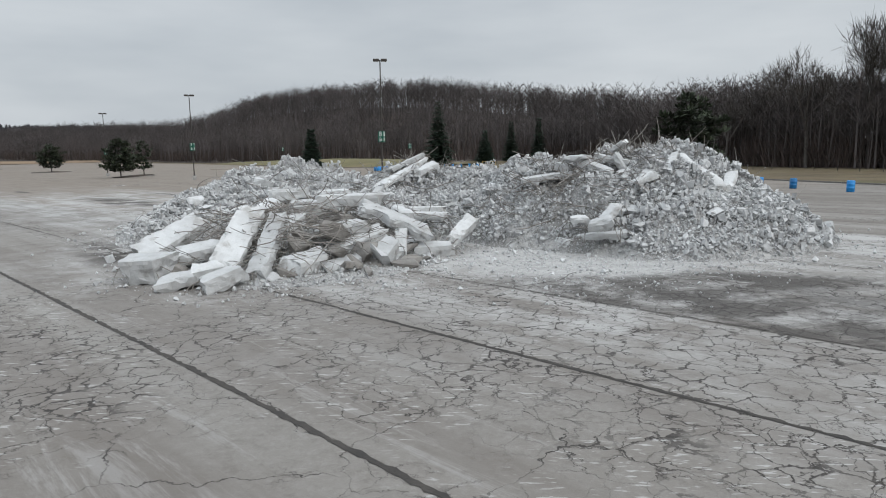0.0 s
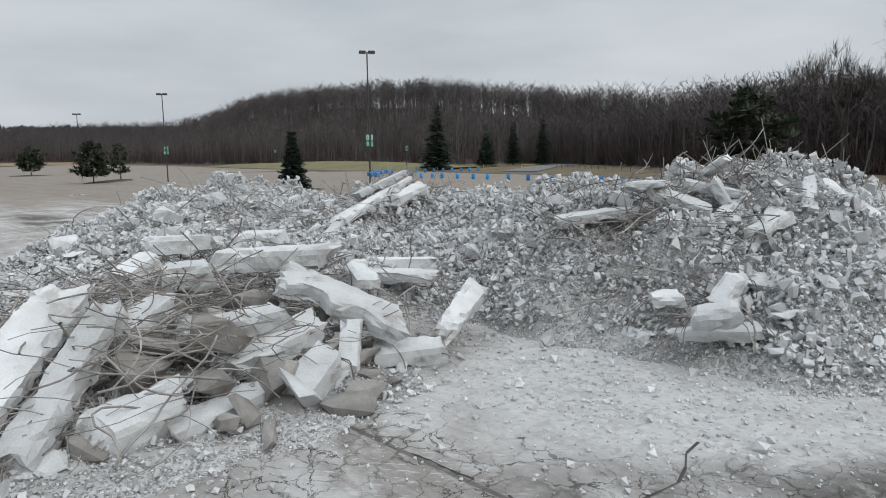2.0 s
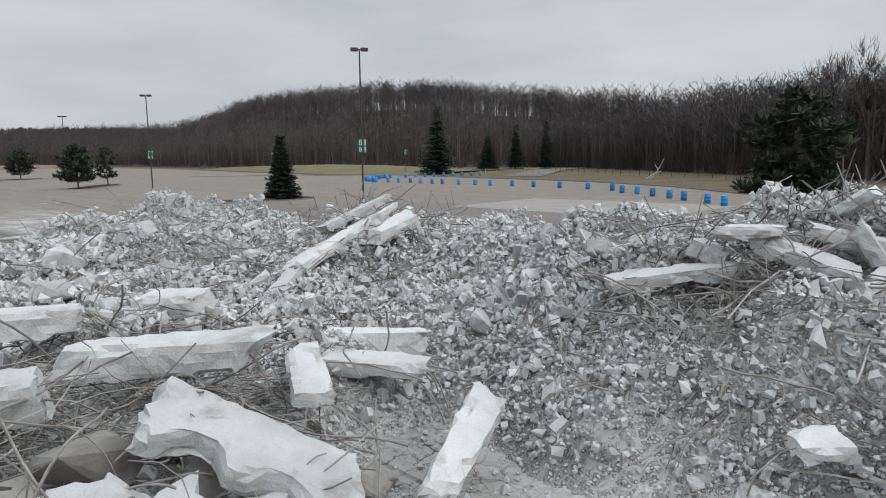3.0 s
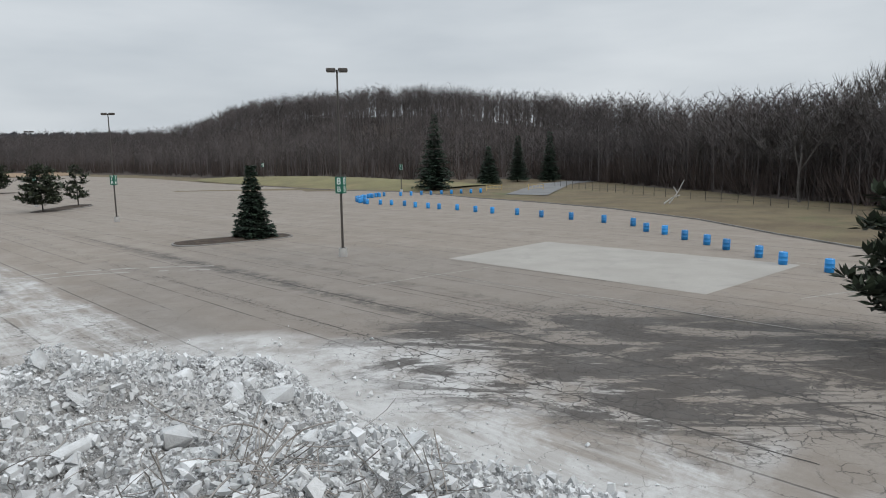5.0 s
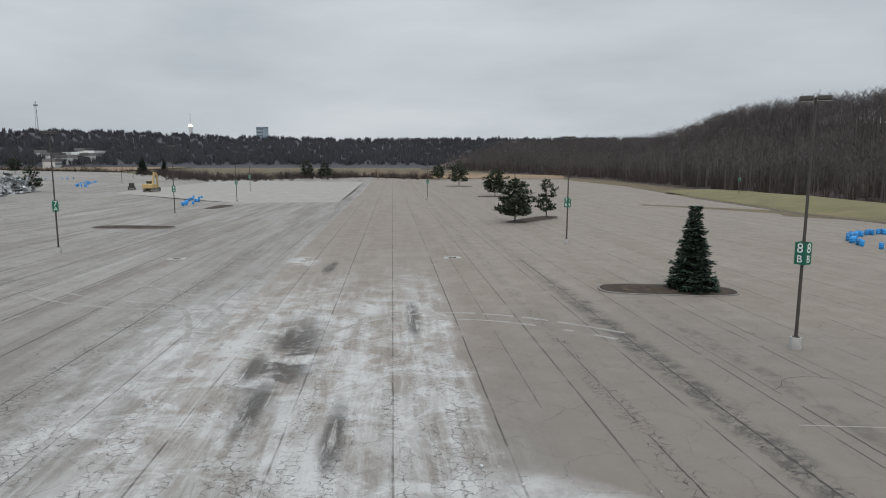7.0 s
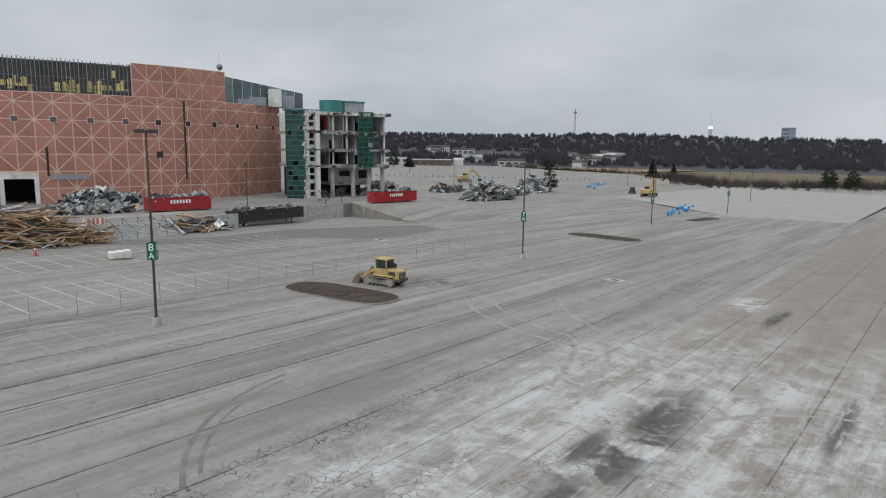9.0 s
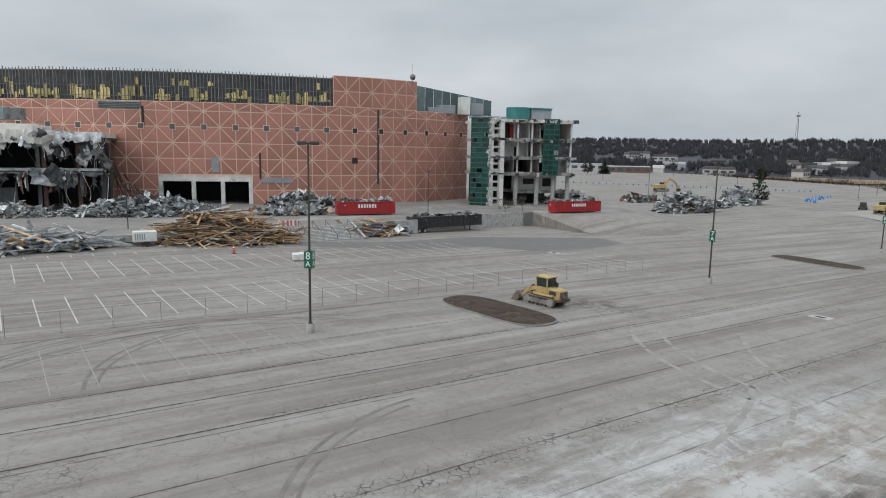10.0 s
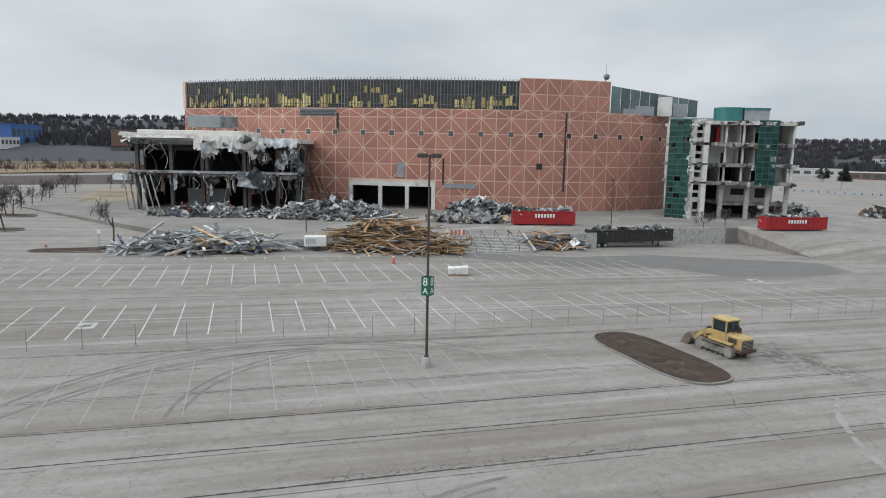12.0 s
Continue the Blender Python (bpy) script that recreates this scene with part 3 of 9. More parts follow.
def build_lot():
    """The asphalt sheet, laid just above the ground, with a kerb along its planted edge."""
    bm = bmesh.new()
    pts = [Vector((x, y, 0)) for x, y in LOT_EDGE]
    vs = [bm.verts.new(p) for p in pts]
    bm.faces.new(vs)
    for d, step in (((1, 0, 0), 40), ((0, 1, 0), 40)):
        for s in range(-760, 400, step):
            geom = bm.verts[:] + bm.edges[:] + bm.faces[:]
            bmesh.ops.bisect_plane(bm, geom=geom, plane_co=Vector(d) * s, plane_no=d)
    for v in bm.verts:
        v.co.z = float(ground_z(v.co.x, v.co.y))
    bmesh.ops.recalc_face_normals(bm, faces=bm.faces)
    me = bpy.data.meshes.new("parking_lot")
    bm.to_mesh(me)
    bm.free()
    me.materials.append(M_ASPH)
    if me.polygons[0].normal.z < 0:
        me.flip_normals()
    ob = new("pavement", me)
    tagged(ob, "cracked grey asphalt parking lot with white dust and dark stains", "parking lot", kind="structure")
    edge = LOT_EDGE[:9]
    edge = [(42, 40)] + edge
    s = Soup()
    for (x0, y0), (x1, y1) in zip(edge[:-1], edge[1:]):
        n = max(int(math.hypot(x1 - x0, y1 - y0) / 3.0), 1)
        for i in range(n):
            a, b = i / n, (i + 0.985) / n
            p = np.array((x0 + (x1 - x0) * a, y0 + (y1 - y0) * a, 0.0))
            q = np.array((x0 + (x1 - x0) * b, y0 + (y1 - y0) * b, 0.0))
            p[2], q[2] = ground_z(*p[:2]) + 0.04, ground_z(*q[:2]) + 0.04
            s.add(beam_verts(p, q, 0.16, 0.22), BOX_F)
    tagged(s.make("kerb", M_KERB), "low concrete kerb along the lot's edge", "kerb", kind="structure")


build_ground()
build_lot()


def strip(soup, a, b, w, lift=0.006, wobble=0.0, rnd=None, step=2.0):
    """A flat band on the asphalt from a to b."""
    a, b = np.array(a, float), np.array(b, float)
    n = max(int(np.linalg.norm(b - a) / step), 1)
    d = (b - a) / np.linalg.norm(b - a)
    s = np.array((-d[1], d[0]))
    pts = []
    for i in range(n + 1):
        p = a + (b - a) * i / n
        o = rnd.uniform(-wobble, wobble) if rnd else 0
        ww = w * (rnd.uniform(0.45, 1.35) if (rnd and wobble) else 1)
        for k in (-1, 1):
            q = p + s * (o + k * ww / 2)
            pts.append((q[0], q[1], float(ground_z(q[0], q[1])) + lift))
    soup.add(pts, [(2 * i, 2 * i + 2, 2 * i + 3, 2 * i + 1) for i in range(n)])


E1, E2 = np.array((-0.749, 0.663)), np.array((0.663, 0.749))


def lot(p, q):
    """From the lot's own axes to the plan: p runs along the parking rows, q across them."""
    return E1 * p + E2 * q


def build_seams():
    r = random.Random(8)
    lines = ((0.3, -60, 26, 0.11), (4.8, -60, 24, 0.12), (9.35, -60, 8, 0.05), (37.7, 12, 96, 0.12), (33.2, 8, 60, 0.07), (41.5, 5, 60, 0.07), (46.2, 0, 70, 0.06),
             (-12.9, 20, 150, 0.10), (-9.2, 20, 150, 0.08), (-4.8, -30, 120, 0.10), (0.3, 30, 130, 0.05), (4.8, 34, 110, 0.05), (-17.4, 0, 150, 0.05), (-26.4, 0, 150, 0.06),
             (-44.5, 0, 150, 0.06), (-48.6, 0, 150, 0.07), (-53, 0, 150, 0.05), (-64.5, 0, 150, 0.07), (-71, 30, 150, 0.06), (29.5, 48, 110, 0.05), (51, -20, 60, 0.04), (55.5, -20, 70, 0.04), (60, 0, 90, 0.04))
    for q, pa, pb, w in lines:
        w = w * 1.5 if q < 0 else w
        s = Soup()
        p = pa
        while p < pb:
            ln = r.uniform(5, 22)
            strip(s, lot(p, q + r.uniform(-.03, .03)), lot(min(p + ln, pb), q + r.uniform(-.03, .03)), w * r.uniform(0.55, 1.1), 0.008, 0.02, r, 0.11 if p < 30 and abs(q - 5) < 6 else 0.22)
            p += ln + (r.uniform(0, 2.5) if w < 0.1 else 0)
        tagged(s.make("seam", M_TAR), "dark tarred seam between strips of asphalt", "seam", "asphalt seams", kind="structure")
    # cross cracks that run over several strips
    for k in range(34):
        s = Soup()
        p, q = r.uniform(-30, 130), r.choice((0.3, 4.8, -4.8, -12.9, 9.3, 28.2, 33.2, 37.7, 41.5, 46.2, -17.4))
        a = lot(p, q)
        d = r.uniform(-0.5, 0.5)
        for i in range(r.randint(6, 22)):
            d += r.uniform(-0.5, 0.5)
            d *= 0.85
            b = a + (E2 * math.cos(d) + E1 * math.sin(d)) * r.uniform(0.25, 0.6)
            strip(s, a, b, r.uniform(0.018, 0.05), 0.007)
            a = b
        tagged(s.make("crack", M_TAR), "dark irregular crack across the asphalt", "crack", "asphalt cracks", kind="structure")


def build_stalls():
    r = random.Random(9)
    rows = ((-62.7, -50.4, 6, 96, 0.11), (-41.7, -30.6, 2, 110, 0.11), (-24.0, -13.8, 4, 64, 0.06), (-82.0 + 13, -66.5, 10, 90, 0.1))
    for q0, q1, p0, p1, w in rows:
        p = p0
        while p < p1:
            s = Soup()
            a, b = lot(p, q0), lot(p, q1)
            if r.random() < 0.95:
                strip(s, a, b, w, 0.012, 0.0, None, 1.5)
                tagged(s.make("stall_line", M_PAINT if w > 0.08 else M_PAINT_OLD), "worn white parking stall line", "stall line", "parking stall lines", kind="structure")
            p += 2.54
        if q0 == -41.7:
            s = Soup()
            strip(s, lot(p0 - 30, (q0 + q1) / 2), lot(p1, (q0 + q1) / 2), 0.1, 0.016)
            tagged(s.make("stall_line", M_PAINT), "worn white line down the middle of a stall row", "stall line", kind="structure")
    # faint lines of the rows where the rubble lies
    for (p, q0, q1) in ((45.3, 40, 60), (33.5, 46.5, 46.9), (24, 53, 60)):
        s = Soup()
        strip(s, lot(p, q0), lot(p - 3, q1), 0.09, 0.012)
        tagged(s.make("stall_line", M_PAINT_OLD), "faint worn white parking line", "stall line", kind="structure")
    s = Soup()
    strip(s, np.array((22.0, 67.0)), np.array((36.0, 52.0)), 0.1, 0.012)
    tagged(s.make("stall_line", M_PAINT_OLD), "white edge line on the asphalt", "stall line", kind="structure")
    s = Soup()
    strip(s, lot(46, 46), lot(22, 46.4), 0.08, 0.014)
    tagged(s.make("stall_line", M_PAINT_OLD), "faint worn white parking line", "stall line", kind="structure")


build_seams()
build_stalls()


def flat_patch(name, pts, material, label, lift=0.01):
    v = [(x, y, float(ground_z(x, y)) + lift) for x, y in pts]
    ob = mesh_object(name, v, [tuple(range(len(v)))], material)
    if ob.data.polygons[0].normal.z < 0:
        ob.data.flip_normals()
    return tagged(ob, label, "pavement patch", kind="structure")


M_PATCH = surface("pale_asphalt_patch", (0.300, 0.284, 0.258), (0.262, 0.246, 0.222), 0.25, 12, 0.95, stain=(0.24, 0.226, 0.208), stain_scale=0.3, bump_size=0.004)
flat_patch("pavement_patch", [(-2.5, 71), (5.9, 80.3), (21.9, 66.1), (12.6, 56.8)], M_PATCH, "pale rectangular asphalt patch")
M_PATCH2 = surface("dark_new_asphalt", (0.115, 0.112, 0.108), (0.14, 0.135, 0.13), 0.25, 12, 0.95, stain=(0.16, 0.155, 0.148), stain_scale=0.2, bump_size=0.004)
flat_patch("pavement_patch", [tuple(lot(p, q)) for p, q in ((66, -73.5), (78, -69.6), (88, -66), (103, -67.5), (128, -58), (126, -50), (114, -47.5), (103, -48.5), (98, -56), (84, -57.5), (72, -66))], M_PATCH2, "dark strip of newer asphalt")


def manhole(x, y, turn):
    t = thing("storm_drain", pose(x, y, float(ground_z(x, y)), 0, 0, turn), "dark iron drain in a pale concrete collar", "storm drain", "storm drains")
    box_part("collar", (-1.0, -0.7, -0.1), (1.0, 0.7, 0.015), M_CEM, t, "pale concrete collar", 0.01)
    bm = bmesh.new()
    for k in range(7):
        bm_box(bm, (-0.45, -0.28 + k * 0.082, 0.0), (0.45, -0.235 + k * 0.082, 0.022))
    part("grate", bm, M_TAR, t, "black iron grate")


manhole(-53.1, 86.9, 48)
manhole(-44.0, -7.3, 48)
manhole(-75.2, 63.2, 48)
manhole(-109, 35, 48)
flat_patch("pavement_patch", [(-158.5, 149.4), (-278, 256), (-338, 204), (-250, 118), (-174, 124.7)], M_PATCH, "paler square of asphalt at the far end")


def arc_mark(cx, cy, rad, a0, a1, w):
    s = Soup()
    n = 40
    pts = []
    for i in range(n + 1):
        a = radians(a0 + (a1 - a0) * i / n)
        for k in (-1, 1):
            x, y = cx + math.cos(a) * (rad + k * w / 2), cy + math.sin(a) * (rad + k * w / 2)
            pts.append((x, y, float(ground_z(x, y)) + 0.009))
    s.add(pts, [(2 * i, 2 * i + 2, 2 * i + 3, 2 * i + 1) for i in range(n)])
    tagged(s.make("tyre_mark", M_TYRE), "dark curved tyre mark on the asphalt", "tyre mark", "tyre marks", kind="structure")


M_TYRE = surface("tyre_rubbed_asphalt", (0.125, 0.116, 0.106), (0.195, 0.182, 0.167), 0.7, 10, 0.95, bump_size=0.004)
for cx, cy, rad, a0, a1, w in ((-38.2, 23.5, 19.5, 178, 290, 0.28), (-38.2, 23.5, 18.9, 182, 284, 0.2), (-38.4, 23.6, 20.6, 186, 262, 0.24), (-38.0, 23.4, 17.6, 196, 270, 0.2),
                               (-36.9, 28.8, 22.8, 231, 285, 0.26), (-36.9, 28.8, 22.2, 235, 280, 0.2), (-45, 23.2, 13, 244, 312, 0.26), (-45, 23.2, 12.3, 246, 308, 0.22),
                               (-33, 44.5, 15.1, 236, 292, 0.26), (-33, 44.5, 14.4, 240, 288, 0.2)):
    arc_mark(cx, cy, rad, a0, a1, w)


# pale tracks of dust carried off the rubble
M_DUSTTRACK = surface("pale_dust_track", (0.30, 0.29, 0.272), (0.235, 0.222, 0.205), 0.9, 14, 0.95, stain=(0.22, 0.205, 0.188), stain_scale=1.2, bump_size=0.004)


def dust_track(points, w):
    s = Soup()
    r = random.Random(int(abs(points[0][0] * 7)))
    (p0, q0), (p1, q1), (p2, q2) = points
    last = None
    for i in range(41):
        t = i / 40
        p = p0 * (1 - t) ** 2 + 2 * p1 * t * (1 - t) + p2 * t * t
        q = q0 * (1 - t) ** 2 + 2 * q1 * t * (1 - t) + q2 * t * t
        here = lot(p, q)
        if last is not None and r.random() < 0.8:
            strip(s, last, here, w * r.uniform(0.6, 1.2), 0.0085)
        last = here
    tagged(s.make("tyre_mark", M_DUSTTRACK), "pale dusty tyre track curving over the asphalt", "tyre mark", "tyre marks", kind="structure")


for pts, w in ((((78, -9), (70, -2), (70, 9)), 0.45), (((79.5, -7), (72.5, -1), (72, 9)), 0.4), (((74.5, 4), (70, 8), (60, 10)), 0.45), (((76, 5.5), (71.5, 10), (62, 12)), 0.4), (((84, -2), (76, 3), (73, 12)), 0.4), (((62, 18.5), (74, 25.5), (61, 38)), 0.45), (((60, 19.5), (71.5, 25.5), (59.5, 37)), 0.35)):
    dust_track(pts, w)


# ---- light poles with numbered green signs ----
def text_mesh(name, body, size, material, parent, m, label=""):
    cu = bpy.data.curves.new(name, "FONT")
    cu.body, cu.size, cu.extrude = body, size, 0.004
    cu.align_x, cu.align_y = "CENTER", "CENTER"
    tmp = bpy.data.objects.new(name, cu)
    scene.collection.objects.link(tmp)
    me = bpy.data.meshes.new_from_object(tmp.evaluated_get(bpy.context.evaluated_depsgraph_get()))
    bpy.data.objects.remove(tmp)
    bpy.data.curves.remove(cu)
    me.materials.clear()
    me.materials.append(material)
    ob = new(name, me)
    ob.parent = parent
    ob.matrix_local = m
    if label:
        ob["label"] = label
    return ob


def light_pole(x, y, turn, top_text, low_text, heads=2, height=14.85):
    z = float(ground_z(x, y))
    p = thing("light_pole", pose(x, y, z, 0, 0, turn), "tall brown light pole with green number sign on concrete base" if top_text else "tall brown light pole on a concrete base", "light pole", "parking lot light poles")
    cyl_part("base", (0, 0, -0.2), (0, 0, 0.72), 0.36, M_CEM, p, "grey concrete footing", 0.34, 20)
    bm = bmesh.new()
    bm_box(bm, (-0.2, -0.2, 0.72), (0.2, 0.2, 0.76))
    part("base_plate", bm, M_POLE, p)
    cyl_part("pole", (0, 0, 0.74), (0, 0, height), 0.105, M_POLE, p, "", 0.07, 10)
    cyl_part("arm", (-0.4, 0, height - 0.02), (0.4, 0, height - 0.02), 0.04, M_POLE, p, "", None, 8)
    for s in ((-1, 1) if heads == 2 else (1,)):
        bm = bmesh.new()
        bm_box(bm, (-0.36, -0.34, -0.15), (0.36, 0.34, 0.13), 0.05, pose(s * 0.47, 0, height))
        head = part("lamp_head", bm, M_POLE, p, "dark rectangular lamp head")
        bm = bmesh.new()
        bm_box(bm, (-0.28, -0.24, -0.175), (0.28, 0.24, -0.158), 0, pose(s * 0.47, 0, height))
        part("lens", bm, M_LENS, head)
    if top_text:
        # a square box of four boards round the pole, each with the row's number and letter
        for ang in (0, 90, 180, 270):
            m = pose(0, 0, 5.85, 0, 0, ang - 25) @ pose(0, -0.31, 0)
            bm = bmesh.new()
            bm_box(bm, (-0.32, -0.02, -0.66), (0.32, 0.02, 0.66), 0.006, m)
            board = part("sign_board", bm, M_SIGN, p, "green number board")
            text_mesh("number", top_text, 0.80, M_WHITE, board, m @ pose(0, -0.026, 0.30, 90, 0, 0), "white number")
            text_mesh("number", low_text, 0.62, M_WHITE, board, m @ pose(0, -0.026, -0.34, 90, 0, 0), "white letter")
    return p


M_LENS = surface("frosted_lamp_lens", (0.45, 0.46, 0.46), (0.38, 0.39, 0.39), 4, 30, 0.3, bump_size=0.001)
light_pole(-11.27, 72.8, 10, "8", "B", 2)
light_pole(-51.3, 108.5, 20, "7", "B", 2)
light_pole(-89.9, 146.0, 25, "6", "B", 2)
light_pole(-52.65, 20.07, 118, "8", "A", 2)
light_pole(-90.65, 55.13, 105, "7", "A", 2)
light_pole(-138.1, 90.8, 100, "6", "A", 2)


# ---- blue drums ----
def drum_proto():
    d = thing("plastic_drum", pose(22.3, 63.2, float(ground_z(22.3, 63.2))), "blue plastic drum standing on the asphalt", "drum", "row of blue drums")
    bm = bmesh.new()
    prof = [(0.0, 0.0), (0.25, 0.0), (0.285, 0.03), (0.29, 0.27), (0.305, 0.29), (0.305, 0.32), (0.29, 0.34), (0.29, 0.56), (0.305, 0.58), (0.305, 0.61), (0.29, 0.63), (0.285, 0.84), (0.27, 0.88), (0.245, 0.885), (0.24, 0.865), (0.0, 0.86)]
    n = 16
    rings = []
    for r, z in prof:
        if r == 0:
            rings.append([bm.verts.new((0, 0, z))])
        else:
            rings.append([bm.verts.new((r * math.cos(2 * math.pi * k / n), r * math.sin(2 * math.pi * k / n), z)) for k in range(n)])
    for a, b in zip(rings[:-1], rings[1:]):
        for k in range(n):
            k2 = (k + 1) % n
            if len(a) == 1:
                bm.faces.new((a[0], b[k2], b[k]))
            elif len(b) == 1:
                bm.faces.new((a[k], a[k2], b[0]))
            else:
                bm.faces.new((a[k], a[k2], b[k2], b[k]))
    part("body", bm, M_BLUE, d, "ribbed blue plastic body", True)
    for s in (-1, 1):
        cyl_part("bung", (0.14 * s, 0, 0.858), (0.14 * s, 0, 0.885), 0.035, M_WHITE, d, "white screw cap", None, 8)
    return d


DRUM = drum_proto()
rd = random.Random(4)
drum_spots = [(26.5, 55.0), (28.0, 51.7), (29.9, 46.2), (24.2, 59.2), (20.8, 66.4), (20.45, 69.6), (19.55, 73.7), (19.0, 76.7), (18.2, 80.3), (17.5, 84.4), (16.35, 87), (16.2, 92.3), (13.8, 96.5),
              (10.6, 100.8), (7.3, 104.5), (4.4, 108.5), (1.1, 111.5), (-1.3, 114.4), (-4.1, 118.3), (-7.0, 120.7), (-8.9, 122.9), (-11.2, 125.4),
              (-13.4, 129), (-16, 131.8), (-18.2, 133.4), (-20.8, 135.1)]
for k in range(22):
    u = k / 21
    drum_spots.append((-21.5 + 0.5 * math.sin(k * 2.1) - 3.0 * math.sin(u * 3.1), 136.5 + 22 * u + rd.uniform(-0.6, 0.6)))
for k in range(9):
    drum_spots.append((-18 + k * 2.1, 158 + k * 0.9 + rd.uniform(-0.8, 0.8)))
for x, y in drum_spots:
    copy_thing(DRUM, pose(x, y, float(ground_z(x, y)), 0, 0, rd.uniform(0, 360)))
# drums of the far closures
for k in range(20):
    x, y = -171 - 1.9 * k + rd.uniform(-1.0, 1.0), 109 + 1.05 * k + rd.uniform(-2.0, 2.0)
    copy_thing(DRUM, pose(x, y, float(ground_z(x, y)), 0, 0, rd.uniform(0, 360)))
for k in range(24):
    x, y = -300 - 2.2 * k + rd.uniform(-1.2, 1.2), 122 + 0.9 * k + rd.uniform(-3, 3)
    copy_thing(DRUM, pose(x, y, float(ground_z(x, y)), 0, 0, rd.uniform(0, 360)))
for k in range(40):
    x, y = -392 - 0.2 * k + rd.uniform(-1, 1), 10 + 3.6 * k + rd.uniform(-0.6, 0.6)
    copy_thing(DRUM, pose(x, y, float(ground_z(x, y)), 0, 0, rd.uniform(0, 360)))


# ---- planting islands ----
def island(x, y, long, wide, turn, label):
    z = float(ground_z(x, y))
    p = thing("planting_island", pose(x, y, z, 0, 0, turn), label, "planting island", "planting islands in the lot")
    n = 48
    out = []
    for k in range(n):
        a = 2 * math.pi * k / n
        c, s = math.cos(a), math.sin(a)
        out.append((math.copysign(abs(c) ** 0.55, c) * long / 2, math.copysign(abs(s) ** 0.75, s) * wide / 2))
    v, f = [], []
    for (ax, ay) in out:
        for sc, zz in ((1.0, -0.1), (1.0, 0.13), (0.985, 0.15)):
            v.append((ax * sc, ay * sc, zz))
        ln = math.hypot(ax, ay)
        k = (ln - 0.16) / ln
        v.append((ax * k, ay * k, 0.15))
        v.append((ax * k, ay * k, 0.0))
    for k in range(n):
        k2 = (k + 1) % n
        for j in range(4):
            f.append((k * 5 + j, k2 * 5 + j, k2 * 5 + j + 1, k * 5 + j + 1))
    mesh_object("kerb_ring", v, f, M_KERB, p, "low grey concrete kerb")
    bm = bmesh.new()
    rr = random.Random(int(x * 10))
    cx = bm.verts.new((0, 0, 0.32))
    prev = None
    rings = []
    for j, q in enumerate((0.3, 0.62, 0.9, 0.985)):
        rings.append([bm.verts.new((ax * q, ay * q, 0.12 + (1 - q) * 0.2 + rr.uniform(-0.03, 0.03))) for ax, ay in out])
    for k in range(n):
        bm.faces.new((cx, rings[0][k], rings[0][(k + 1) % n]))
        for a, b in zip(rings[:-1], rings[1:]):
            bm.faces.new((a[k], b[k], b[(k + 1) % n], a[(k + 1) % n]))
    part("soil", bm, M_MULCH, p, "bare brown soil and mulch", True)
    return p


island(-25.2, 85.0, 12.0, 4.6, 38, "kerbed planting island with a spruce on it")
island(-66.0, 32.8, 13.4, 5.4, 53, "kerbed planting island of bare brown soil, empty")
island(-118.0, 74.6, 14.4, 5.0, 42, "kerbed planting island of bare soil in the lot")
island(-79, 138, 18.0, 5, 97, "kerbed planting island with two pines on it")
island(-160, 112, 14.0, 4, 130, "kerbed planting island of bare soil in the lot")


